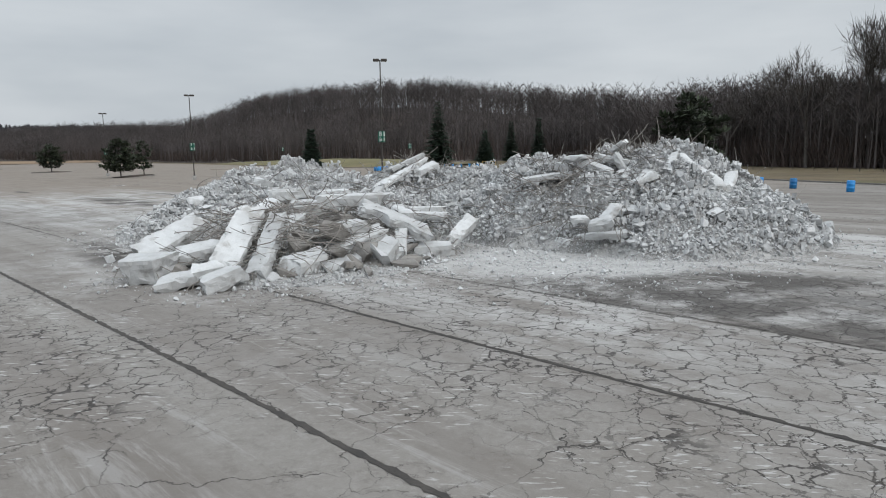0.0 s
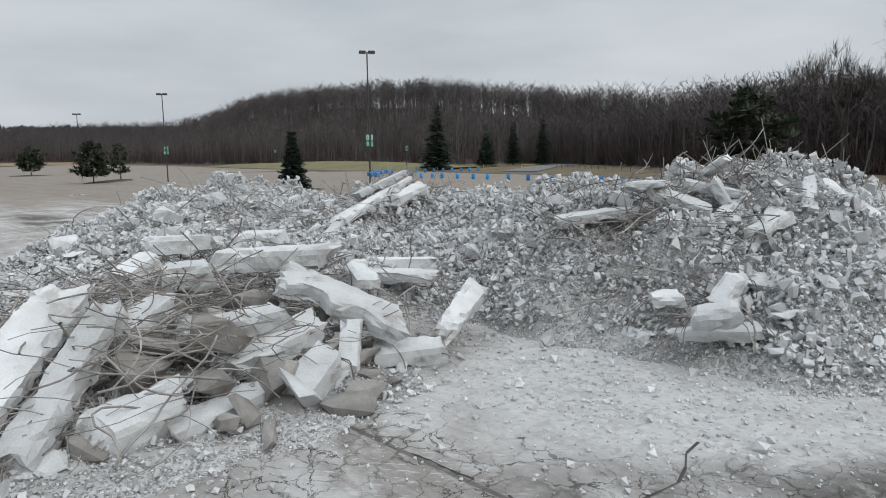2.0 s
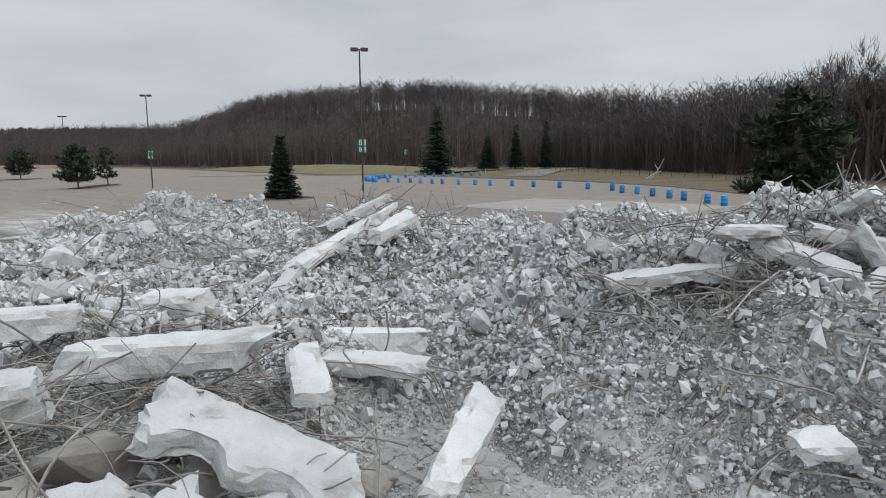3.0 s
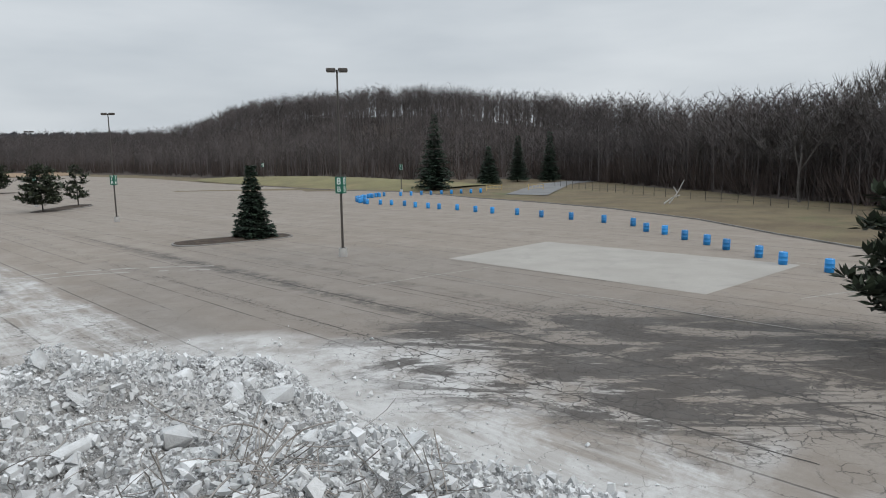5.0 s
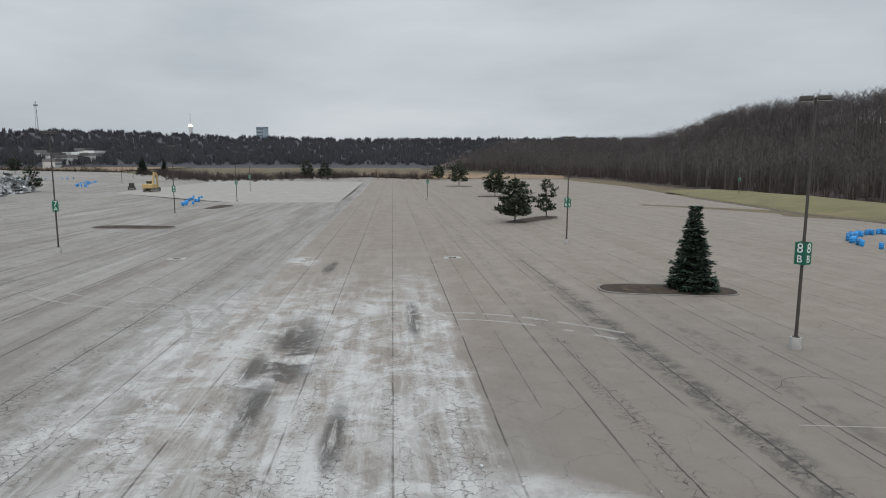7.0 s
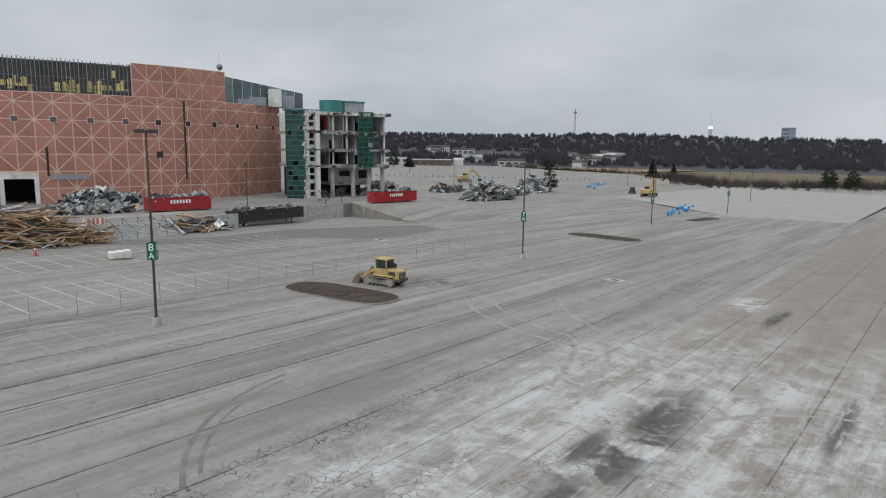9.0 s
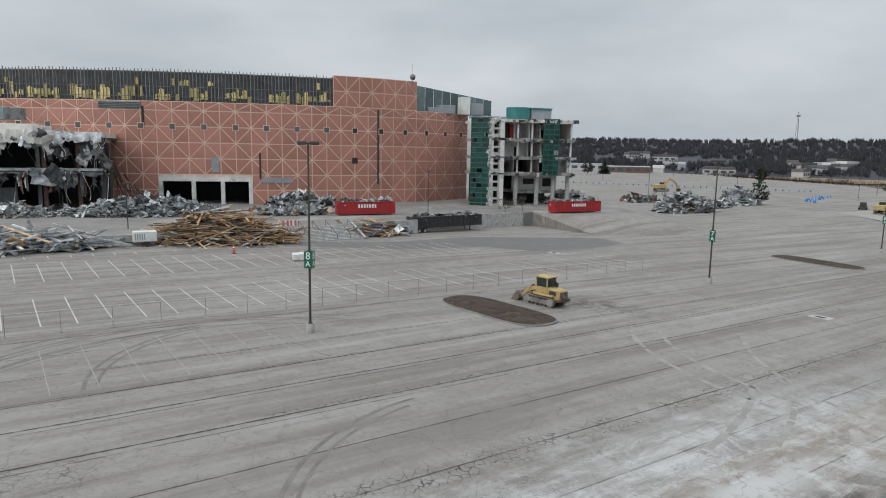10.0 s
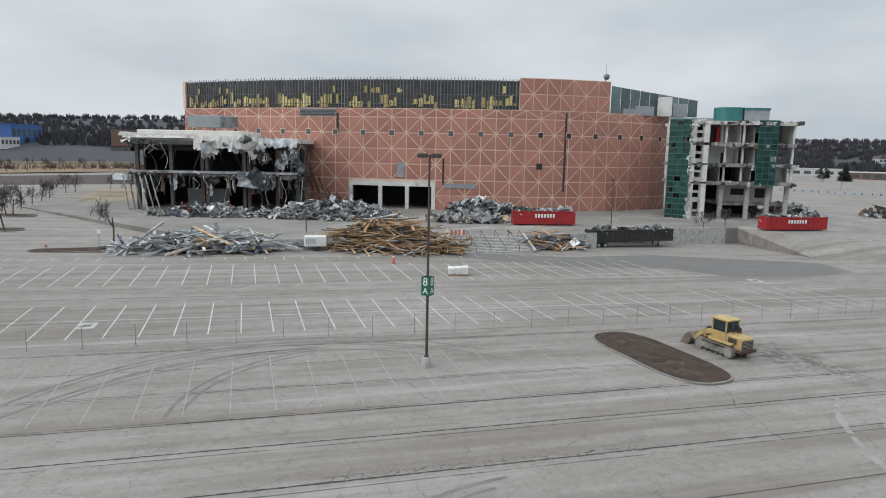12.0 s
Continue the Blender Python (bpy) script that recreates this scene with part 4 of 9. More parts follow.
# ---- conifers ----
def conifer(x, y, height, radius, seed, needles, label, kind="spruce", droop=0.25, gap=0.0, lean=0.0):
    far = max(0.0, math.hypot(x + 5, y - 35) - 60)
    thin = 1.0 / (1 + far / 60)
    r = random.Random(seed)
    z = float(ground_z(x, y))
    t = thing("tree", pose(x, y, z, 0, lean, r.uniform(0, 360)), label, "tree")
    tv, tf = tube_verts([(0, 0, -0.3), (0.02, 0, height * 0.5), (0, 0.02, height * 0.98)], [0.03 * height * 0.55, 0.03 * height * 0.3, 0.01], 7)
    mesh_object("trunk", tv.tolist(), tf, M_BARK, t)
    s, tw = Soup(), Soup()
    layers = int(min(height, 9) * (3.4 if kind == "spruce" else 2.2))
    for i in range(layers):
        h = height * (0.06 + 0.93 * (i + r.uniform(-0.3, 0.3)) / layers) if kind == "spruce" else height * (0.14 + 0.84 * (i + r.uniform(-.4, .4)) / layers)
        q = h / height
        if kind == "spruce":
            reach = radius * 1.12 * (1 - q) ** 0.88 * (0.82 + 0.18 * r.random()) + 0.08
        else:
            reach = radius * (math.sin(math.pi * (0.22 + 0.75 * q)) ** 0.8) * r.uniform(0.7, 1.1)
        arms = max(int((9 if kind == "spruce" else 6) * (0.55 + 0.6 * (1 - q))), 4)
        a0 = r.uniform(0, 6.3)
        for k in range(arms):
            if r.random() < gap:
                continue
            a = a0 + 2 * math.pi * k / arms + r.uniform(-0.25, 0.25)
            ln = reach * r.uniform(0.75, 1.12)
            up = (-droop if kind == "spruce" else 0.18) * ln
            tip = np.array((math.cos(a) * ln, math.sin(a) * ln, h + up + (0.12 * ln if kind == "spruce" else 0)))
            root = np.array((0, 0, h))
            bv, bf = tube_verts([root, (root + tip) / 2 + (0, 0, 0.04 * ln), tip], [0.03, 0.02, 0.008], 3)
            tw.add(bv, bf)
            m = max(int(ln * (5.5 if kind == "spruce" else 4.5) * (0.45 + 0.55 * thin)), 3)
            for j in range(m):
                w = (j + 0.6) / m
                if kind != "spruce" and w < 0.4:
                    continue
                c = root + (tip - root) * w + (r.uniform(-.08, .08), r.uniform(-.08, .08), r.uniform(-.06, .08))
                size = (0.26 + 0.30 * (1 - w) + 0.07 * ln) * (1.5 - 0.5 * thin) * r.uniform(0.8, 1.3) * (1.25 if kind != "spruce" else 1.15)
                for b in range(max(int((6 if kind == "spruce" else 9) * (0.4 + 0.6 * thin)), 3)):
                    # a small fan of needles: a thin leaf-shaped blade
                    ang = r.uniform(0, 6.3) if kind != "spruce" else a + r.choice((-1, 1)) * r.uniform(0.3, 1.3)
                    el = r.uniform(-0.5, 0.35) if kind == "spruce" else r.uniform(-0.3, 1.2)
                    d = np.array((math.cos(ang) * math.cos(el), math.sin(ang) * math.cos(el), math.sin(el)))
                    sd = np.cross(d, (r.uniform(-.5, .5), r.uniform(-.5, .5), 1.0))
                    sd /= np.linalg.norm(sd) + 1e-6
                    wd = size * 0.2
                    s.add([c, c + d * size * 0.5 + sd * wd, c + d * size, c + d * size * 0.5 - sd * wd], [(0, 1, 2, 3)])
    tw.make("branches", M_BARK, t, "bare inner branches")
    s.make("crown", needles, t, "dark green needles")
    return t


conifer(-23.7, 86.5, 7.7, 2.1, 11, M_NEEDLE, "dense dark green spruce on a planting island", "spruce", 0.22)
conifer(-12.6, 181, 18.6, 5.0, 12, M_NEEDLE, "tall dark spruce beside the lot", "spruce", 0.2)
conifer(0.5, 205, 10.5, 3.4, 13, M_NEEDLE, "dark spruce at the wood's edge", "spruce", 0.2)
conifer(9.0, 215, 13.5, 3.2, 14, M_NEEDLE, "slim dark spruce at the wood's edge", "spruce", 0.2)
conifer(18.0, 213, 14.5, 3.0, 15, M_NEEDLE, "slim dark spruce at the wood's edge", "spruce", 0.2)
conifer(-78.0, 131.0, 8.4, 3.9, 16, M_NEEDLE2, "broad dark pine on a planting island", "pine", 0, 0.1)
conifer(-79.5, 143.5, 8.2, 2.6, 17, M_NEEDLE2, "thin open pine on a planting island", "pine", 0, 0.5)
conifer(17.4, 46.0, 8.0, 3.0, 18, M_NEEDLE2, "dark shaggy pine beside the rubble", "pine", 0, 0.05)
conifer(-272.3, 97.8, 9.5, 4.0, 19, M_NEEDLE2, "dark open pine standing among steel scrap", "pine", 0, 0.3)
conifer(-560, 27, 12, 5.0, 20, M_NEEDLE2, "dark pine far across the lot", "pine", 0, 0.2)
conifer(-520, 150, 11, 5.0, 21, M_NEEDLE2, "dark pine far across the lot", "pine", 0, 0.2)
conifer(-470, 215, 13, 5.0, 22, M_NEEDLE, "dark spruce far across the lot", "spruce", 0.2)
conifer(-498, 242, 9, 3.4, 23, M_NEEDLE, "dark spruce far across the lot", "spruce", 0.2)
conifer(-271, 306, 9, 4.5, 24, M_NEEDLE2, "dark pine at the far end of the lot", "pine", 0, 0.1)
conifer(-211, 259, 12, 5.0, 25, M_NEEDLE2, "dark pine on a far planting island", "pine", 0, 0.1)
conifer(-146, 207, 9.5, 4.6, 26, M_NEEDLE2, "dark pine on a far planting island", "pine", 0, 0.15)
conifer(-590, 40, 14, 5.5, 27, M_NEEDLE, "dark spruce far across the lot", "spruce", 0.2)
conifer(-330, 255, 11, 4.4, 28, M_NEEDLE2, "dark pine beside bare scrub", "pine", 0, 0.1)
conifer(-322, 262, 10, 4.4, 29, M_NEEDLE2, "dark pine beside bare scrub", "pine", 0, 0.1)
for p, q, tx, lx in ((-19.7, 172.5, "7", "C"), (-79.4, 250.0, "6", "C"), (-150, 178, "5", "B"), (-180, 128, "5", "A"), (-232, 162, "4", "A")):
    light_pole(p, q, 15, tx, lx, 2)
for p, q in ((-300, 60), (-440, 120), (-430, 40), (-330, 150), (-520, 90), (-395, 180)):
    light_pole(p, q, 100, "", "", 2)
island(-211, 259, 12, 5, 45, "kerbed planting island with a pine on it")
island(-146, 207, 12, 5, 45, "kerbed planting island with a pine on it")


# ---- bare trees ----
def bare_tree_mesh(r, height, depth, spread=0.5, sides=3, first=0.33, thick=0.016, kids=(2, 4), clump=False):
    """Verts and faces of a leafless tree: a trunk that forks again and again."""
    s = Soup()

    def grow(p, d, ln, rad, level):
        steps = 3 if level < 2 else 2
        pts = [p]
        for i in range(steps):
            d = d + np.array((r.uniform(-.14, .14), r.uniform(-.14, .14), r.uniform(-.02, .12)))
            d = d / np.linalg.norm(d)
            p = p + d * ln / steps
            pts.append(p)
        rads = np.linspace(rad, rad * 0.6, len(pts))
        if level <= 1 or depth - level > 1:
            v, f = tube_verts(pts, rads, sides if level < 2 else 3)
            s.add(v, f)
        else:
            # twigs: one thin blade
            a, b = pts[0], pts[-1]
            side = np.cross(b - a, (r.uniform(-1, 1), r.uniform(-1, 1), 0.3))
            side = side / (np.linalg.norm(side) + 1e-6) * max(rad, height * (0.0018 if height < 10 else 0.0006))
            s.add([a - side, a + side, b], [(0, 1, 2)])
        if level >= depth:
            for k in range(3 if height > 10 else 2):
                q = pts[0] + (pts[-1] - pts[0]) * r.uniform(0.2, 1.0)
                w = d + np.array((r.uniform(-.9, .9), r.uniform(-.9, .9), r.uniform(-.3, .6)))
                w = w / np.linalg.norm(w) * height * r.uniform(0.025, 0.055)
                side = np.array((w[1], -w[0], r.uniform(-.3, .3) * height * 0.02))
                side = side / (np.linalg.norm(side) + 1e-6) * height * (0.0007 if height > 10 else 0.0014)
                s.add([q - side, q + side, q + w], [(0, 1, 2)])
            return
        n = r.randint(*kids)
        for k in range(n):
            q = r.uniform(0.35, 1.0) if level > 0 else r.uniform(0.75, 1.0)
            i = min(int(q * steps), steps)
            base = pts[i]
            a = r.uniform(0, 6.3)
            tilt = r.uniform(0.35, 1.0) * spread * 1.5
            side = np.cross(d, (math.cos(a), math.sin(a), 0.2))
            side = side / (np.linalg.norm(side) + 1e-6)
            nd = d * math.cos(tilt) + side * math.sin(tilt) + np.array((0, 0, 0.10))
            nd = nd / np.linalg.norm(nd)
            grow(base, nd, ln * r.uniform(0.55, 0.8), rads[-1] * r.uniform(0.6, 0.85), level + 1)

    grow(np.array((0., 0., -0.4)), np.array((0., 0., 1.)), height * first, height * thick, 0)
    v = np.concatenate(s.v)
    v *= height / max(v[:, 2].max(), 0.1)
    return v, s.f


EDGE_X = [-420, -300, -200, -120, -70, -30, 0, 20, 34, 44, 52, 75, 110]
EDGE_Y = [470, 430, 384, 310, 262, 240, 230, 222, 196, 150, 112, 70, -20]


def wood_edge(x):
    return float(np.interp(x, EDGE_X, EDGE_Y))


# rise of the wooded skyline, by bearing from the lot's near end
RISE_U = (-0.77, -0.67, -0.58, -0.49, -0.446, -0.40, -0.356, -0.294, -0.225, -0.156, -0.088, -0.021, 0.03, 0.095, 0.12, 0.177, 0.234, 0.314, 0.45)
RISE_S = (0.0286, 0.033, 0.0353, 0.0361, 0.0424, 0.057, 0.072, 0.081, 0.088, 0.0914, 0.0928, 0.087, 0.083, 0.079, 0.075, 0.081, 0.0776, 0.0805, 0.085)
CANOPY = 14.0


def hill_depth(u):
    return float(np.interp(u, (-0.8, -0.4, 0.0, 0.2, 0.35), (80, 100, 110, 75, 50)))


def woods_height(x, y):
    """The wooded hill behind the lot: it climbs from the wood's edge to a long crest."""
    if y < 40:
        return 0.0
    u = (x - 1.7) / (y + 7.3)
    e, d = wood_edge(x), hill_depth(u)
    q = (y - e) / d
    if q <= 0:
        return 0.0
    yc = min(y, e + d)
    top = 4.8 + float(np.interp(u, RISE_U, RISE_S)) * (yc + 7.3) - CANOPY - float(ground_z(x, y))
    q = min(q, 1.0)
    return max(top, 0.0) * q * q * (3 - 2 * q)


def inside_woods(x, y):
    """Plan of the wood: behind a line that runs from the far left, round the lot, to the right."""
    return y > wood_edge(x)


def tri_faces(f):
    tri = []
    for fc in f:
        tri.append((fc[0], fc[1], fc[2]))
        if len(fc) == 4:
            tri.append((fc[0], fc[2], fc[3]))
    return np.array(tri)


def shrub_mesh(r, height, n):
    """A bush of thin upright twigs."""
    s = Soup()
    for k in range(n):
        a, q = r.uniform(0, 6.3), math.sqrt(r.random()) * 0.45
        base = np.array((math.cos(a) * q * height * 0.3, math.sin(a) * q * height * 0.3, 0))
        tip = base + np.array((math.cos(a) * height * r.uniform(0.05, 0.5), math.sin(a) * height * r.uniform(0.05, 0.5), height * r.uniform(0.5, 1.0)))
        side = np.cross(tip - base, (r.uniform(-1, 1), r.uniform(-1, 1), 0.2))
        side = side / (np.linalg.norm(side) + 1e-6) * height * 0.009
        mid = (base + tip) / 2 + np.array((r.uniform(-.1, .1), r.uniform(-.1, .1), 0)) * height * 0.5
        s.add([base - side, base + side, mid + side * 0.7, mid - side * 0.7, tip], [(0, 1, 2, 3), (3, 2, 4)])
    return np.concatenate(s.v), s.f


def plant(kinds, spots, r, lo, hi, lift=None):
    """Copies of a few kinds, set at many spots, as one pair of arrays."""
    farr = [tri_faces(f) for v, f in kinds]
    va, fa, n = [], [], 0
    for x, y in spots:
        k = r.randrange(len(kinds))
        v = kinds[k][0]
        a, sc = r.uniform(0, 6.3), r.uniform(lo, hi)
        c, s = math.cos(a) * sc, math.sin(a) * sc
        w = np.empty_like(v)
        w[:, 0] = v[:, 0] * c - v[:, 1] * s + x
        w[:, 1] = v[:, 0] * s + v[:, 1] * c + y
        w[:, 2] = v[:, 2] * sc * r.uniform(0.9, 1.1) + float(ground_z(x, y)) + (lift(x, y) if lift else 0)
        va.append(w)
        fa.append(farr[k] + n)
        n += len(v)
    return np.concatenate(va), np.concatenate(fa)


def grove_tree(r, h):
    """A slim forest tree: stem, spreading limbs and many fine twigs that make a soft rounded crown."""
    s = Soup()
    lean = np.array((r.uniform(-.05, .05), r.uniform(-.05, .05), 1.0)) * h
    stem = [np.array((0, 0, -0.5)), lean * 0.4 + (r.uniform(-.2, .2), 0, 0), lean * 0.8]
    v, f = tube_verts(stem, np.array((0.0105, 0.0085, 0.003)) * h, 3)
    s.add(v, f)

    def blade(p, q, w):
        side = np.cross(q - p, (r.uniform(-1, 1), r.uniform(-1, 1), 0.3))
        side = side / (np.linalg.norm(side) + 1e-6) * w
        s.add([p - side, p + side, q], [(0, 1, 2)])

    first = r.uniform(0.2, 0.38)
    for k in range(12):
        q = first + (0.8 - first) * (k + r.random()) / 12
        b = lean * q
        a = k * 2.4 + r.uniform(-0.5, 0.5)
        ln = h * (0.33 - 0.18 * q) * r.uniform(0.8, 1.25)
        out = r.uniform(0.5, 0.95)
        tip = b + np.array((math.cos(a) * out, math.sin(a) * out, 1.0 - 0.35 * out)) * ln
        blade(b, tip, h * 0.0052)
        for j in range(7):
            c = b + (tip - b) * r.uniform(0.25, 1.0)
            a2 = a + r.gauss(0, 1.1)
            o2 = r.uniform(0.2, 1.0)
            blade(c, c + np.array((math.cos(a2) * o2, math.sin(a2) * o2, r.uniform(0.1, 0.9))) * h * r.uniform(0.06, 0.14), h * 0.0034)
    v = np.concatenate(s.v)
    v[:, 2] *= h / v[:, 2].max()
    return v, s.f


def build_woods():
    r = random.Random(21)
    kinds = [grove_tree(r, 15) for k in range(12)]
    spots = []
    while len(spots) < 7000:
        x = r.uniform(-430, 130) if len(spots) < 6000 else r.uniform(22, 130)
        e = wood_edge(x)
        d = hill_depth((x - 1.7) / (e + 7.3))
        q = r.uniform(0.0, 1.12) if len(spots) < 4100 or len(spots) > 6000 else r.uniform(0.75, 1.1)
        y = e + d * q
        if (x > 45 and y < 60) or (x < -200 and r.random() < 0.35):
            continue
        spots.append((x, y))
    V, F = plant(kinds, spots, r, 0.72, 1.12, woods_height)
    tagged(fast_mesh("bare_wood", V, F, M_WOODS), "dense wood of bare grey-brown winter trees on a hill", "trees", kind="stuff")
    bush = [shrub_mesh(r, 6.0, 22) for k in range(8)]
    spots = []
    while len(spots) < 4200:
        x = r.uniform(-430, 115) if len(spots) < 2400 else r.uniform(15, 125)
        y = wood_edge(x) + abs(r.gauss(0, 1)) * (40 if len(spots) < 3000 else 16) + r.uniform(-2, 6)
        spots.append((x, y))
    V, F = plant(bush, spots, r, 0.6, 1.5, lambda x, y: woods_height(x, y) if inside_woods(x, y) else 0)
    tagged(fast_mesh("undergrowth", V, F, M_BRUSH), "dark tangled undergrowth of the bare wood", "undergrowth", kind="stuff")
    # dark conifers that stand above the bare crowns
    built = []
    for k, (x, y, h) in enumerate(((62, 262, 17), (66, 258, 19), (70, 262, 17), (58, 258, 16), (86, 230, 19), (92, 226, 18), (84, 205, 19), (92, 196, 20), (80, 172, 19), (76, 150, 18), (82, 148, 17), (88, 140, 18))):
        z = float(ground_z(x, y)) + woods_height(x, y)
        if k < 3:
            t = conifer(x, y, h, 4.2, 70 + k, M_NEEDLE, "dark spruce rising out of the bare wood", "spruce", 0.2, 0.1)
            t.location.z = z
            built.append((t, h))
        else:
            t, h0 = built[k % 3]
            copy_thing(t, pose(x, y, z, 0, 0, 77 * k) @ Matrix.Scale(h / h0, 4))


M_BRUSH = surface("dark_brushwood", (0.078, 0.058, 0.051), (0.05, 0.038, 0.035), 0.05, 0.8, 1.0, per_island=0.4, bump_size=0.02)


def fast_mesh(name, V, F, material):
    me = bpy.data.meshes.new(name)
    me.vertices.add(len(V))
    me.vertices.foreach_set("co", V.astype(np.float32).ravel())
    me.loops.add(len(F) * 3)
    me.loops.foreach_set("vertex_index", F.astype(np.int32).ravel())
    me.polygons.add(len(F))
    me.polygons.foreach_set("loop_start", np.arange(0, len(F) * 3, 3, dtype=np.int32))
    me.update(calc_edges=True)
    me.shade_flat()
    me.materials.append(material)
    return new(name, me)


def build_hill():
    nx, ny = 90, 80
    xs, ys = np.linspace(-460, 260, nx), np.linspace(20, 620, ny)
    v, f = [], []
    for x in xs:
        for y in ys:
            h = woods_height(x, y)
            ok = inside_woods(x, y - 3)
            v.append((x, y, float(ground_z(x, y)) + (h + 0.15 if ok else -1.2)))
    for i in range(nx - 1):
        for j in range(ny - 1):
            f.append((i * ny + j, (i + 1) * ny + j, (i + 1) * ny + j + 1, i * ny + j + 1))
    ob = mesh_object("hill_ground", v, f, M_FOREST, smooth=True)
    tagged(ob, "wooded hillside covered with brown leaf litter", "hillside", kind="structure")


build_hill()
build_woods()


def big_bare_tree(x, y, height, seed, spread, label, depth=6, first=0.28, thick=0.014, z=None):
    r = random.Random(seed)
    t = thing("tree", pose(x, y, float(ground_z(x, y)) if z is None else z, 0, 0, r.uniform(0, 360)), label, "tree")
    v, f = bare_tree_mesh(r, height, depth, spread, 6, first, thick, (2, 4))
    ob = mesh_object("trunk", v.tolist(), f, M_BARK, t, "bare grey trunk with limbs and twigs")
    return t


for k, (x, y, h) in enumerate(((54, 106, 20), (61, 101, 25), (70, 97, 26), (47, 122, 16), (58, 120, 21), (76, 92, 26), (65, 113, 23), (50, 138, 16), (44, 160, 14), (82, 100, 26), (78, 82, 22))):
    big_bare_tree(x, y, h, 80 + k, 0.60, "tall bare grey winter tree at the wood's edge", 6, 0.24, 0.0075)
for k, (x, y, h) in enumerate(((-71.3, -47.7, 7.4), (-66.7, -69.2, 7.5), (-77, -91, 7.0), (-79, -93, 6.5), (-86, -104, 6), (-92, -112, 6), (-98, -120, 6), (-104, -128, 6.5), (-118, -146, 6), (-123, -150, 6), (-134, -150, 6), (-139, -147, 6.5), (-150, -160, 7), (-165, -302, 6.5), (-175, -302, 6.5), (-185, -303, 7), (-194, -303, 6.5), (-204, -304, 6.5), (-214, -304, 7), (-224, -305, 6.5), (-155, -300, 6.5), (-146, 21.5, 4.2), (-151, 24.5, 4.0))):
    big_bare_tree(x, y, h, 100 + k, 0.78, "small bare round-headed tree on a planting strip", 5, 0.24, 0.0075, 1.4 if x < -140 else None)


# ---- rubble heap ----
BUMPS = ((-5.4, 16.8, 5.6, 6.4, 0.5, 2.2), (-10.2, 31.6, 8.2, 13.2, 3.3, 1.7), (-2.8, 29.4, 5.6, 8.0, 3.25, 1.6), (1.2, 27.6, 5.0, 7.4, 3.1, 1.7),
         (8.9, 22.7, 7.0, 8.2, 3.75, 1.9), (4.3, 23.6, 4.5, 6.4, 3.3, 1.6), (-5.8, 23.5, 6.5, 7.0, 2.1, 2.0))


def heap(x, y, rough=1.0):
    """Height of the rubble above the asphalt."""
    acc = 0.0
    # an uneven foot: the outline wanders in and out
    wx = x + 0.75 * noise.noise(Vector((x * 0.33, y * 0.33, 21.0))) + 0.3 * noise.noise(Vector((x * 1.1, y * 1.1, 5.0)))
    wy = y + 0.75 * noise.noise(Vector((x * 0.33, y * 0.33, 47.0))) + 0.3 * noise.noise(Vector((x * 1.1, y * 1.1, 9.0)))
    for cx, cy, rx, ry, top, p in BUMPS:
        d = math.hypot((wx - cx) / rx, (wy - cy) / ry)
        if d < 1:
            acc += (top * (1 - d ** p)) ** 5
    h = acc ** 0.2
    if h > 0:
        h *= 0.93 + rough * (0.26 * noise.noise(Vector((x * 0.55, y * 0.55, 3.1))) + 0.14 * noise.noise(Vector((x * 1.7, y * 1.7, 7.7))))
    return max(h, 0.0)


def hull_mesh(r, sx, sy, sz, n=11):
    """An angular broken lump: verts and triangles, about one metre long at sx = 1."""
    bm = bmesh.new()
    for i in range(n):
        v = Vector((r.uniform(-1, 1), r.uniform(-1, 1), r.uniform(-1, 1)))
        k = max(abs(v.x), abs(v.y), abs(v.z))
        v = v / k * r.uniform(0.82, 1.0)
        bm.verts.new((v.x * sx / 2, v.y * sy / 2, v.z * sz / 2))
    made = bmesh.ops.convex_hull(bm, input=bm.verts[:])
    bmesh.ops.delete(bm, geom=[g for g in made["geom_interior"] if isinstance(g, bmesh.types.BMVert)], context="VERTS")
    bmesh.ops.triangulate(bm, faces=bm.faces[:])
    bm.verts.index_update()
    v = np.array([p.co[:] for p in bm.verts])
    f = np.array([[p.index for p in fc.verts] for fc in bm.faces])
    bm.free()
    return v, f


def block_mesh(r, sy, sz):
    """A broken block: a box with every corner knocked about, in triangles."""
    v = []
    for x in (-0.5, 0.5):
        for y in (-0.5, 0.5):
            for z in (-0.5, 0.5):
                v.append((x * r.uniform(0.3, 1.15), y * sy * r.uniform(0.3, 1.2), z * sz * r.uniform(0.3, 1.2)))
    quads = ((0, 1, 3, 2), (4, 6, 7, 5), (0, 4, 5, 1), (2, 3, 7, 6), (0, 2, 6, 4), (1, 5, 7, 3))
    f = []
    for a, b, c, d in quads:
        f += [(a, b, c), (a, c, d)] if r.random() < 0.5 else [(a, b, d), (b, c, d)]
    return np.array(v), np.array(f)


def grain_mesh(r):
    """A small stone: a knocked-about eight-sided grain."""
    axes3 = ((1, 0, 0), (0, 1, 0), (-1, 0, 0), (0, -1, 0), (0, 0, 1), (0, 0, -1))
    v = [[c * 0.55 * r.uniform(0.6, 1.2) + r.uniform(-0.12, 0.12) for c in a] for a in axes3]
    f = [(0, 1, 4), (1, 2, 4), (2, 3, 4), (3, 0, 4), (1, 0, 5), (2, 1, 5), (3, 2, 5), (0, 3, 5)]
    return np.array(v), np.array(f)


def turn_matrix(r):
    return np.array(Euler((r.uniform(0, 6.3), r.uniform(0, 6.3), r.uniform(0, 6.3))).to_matrix())


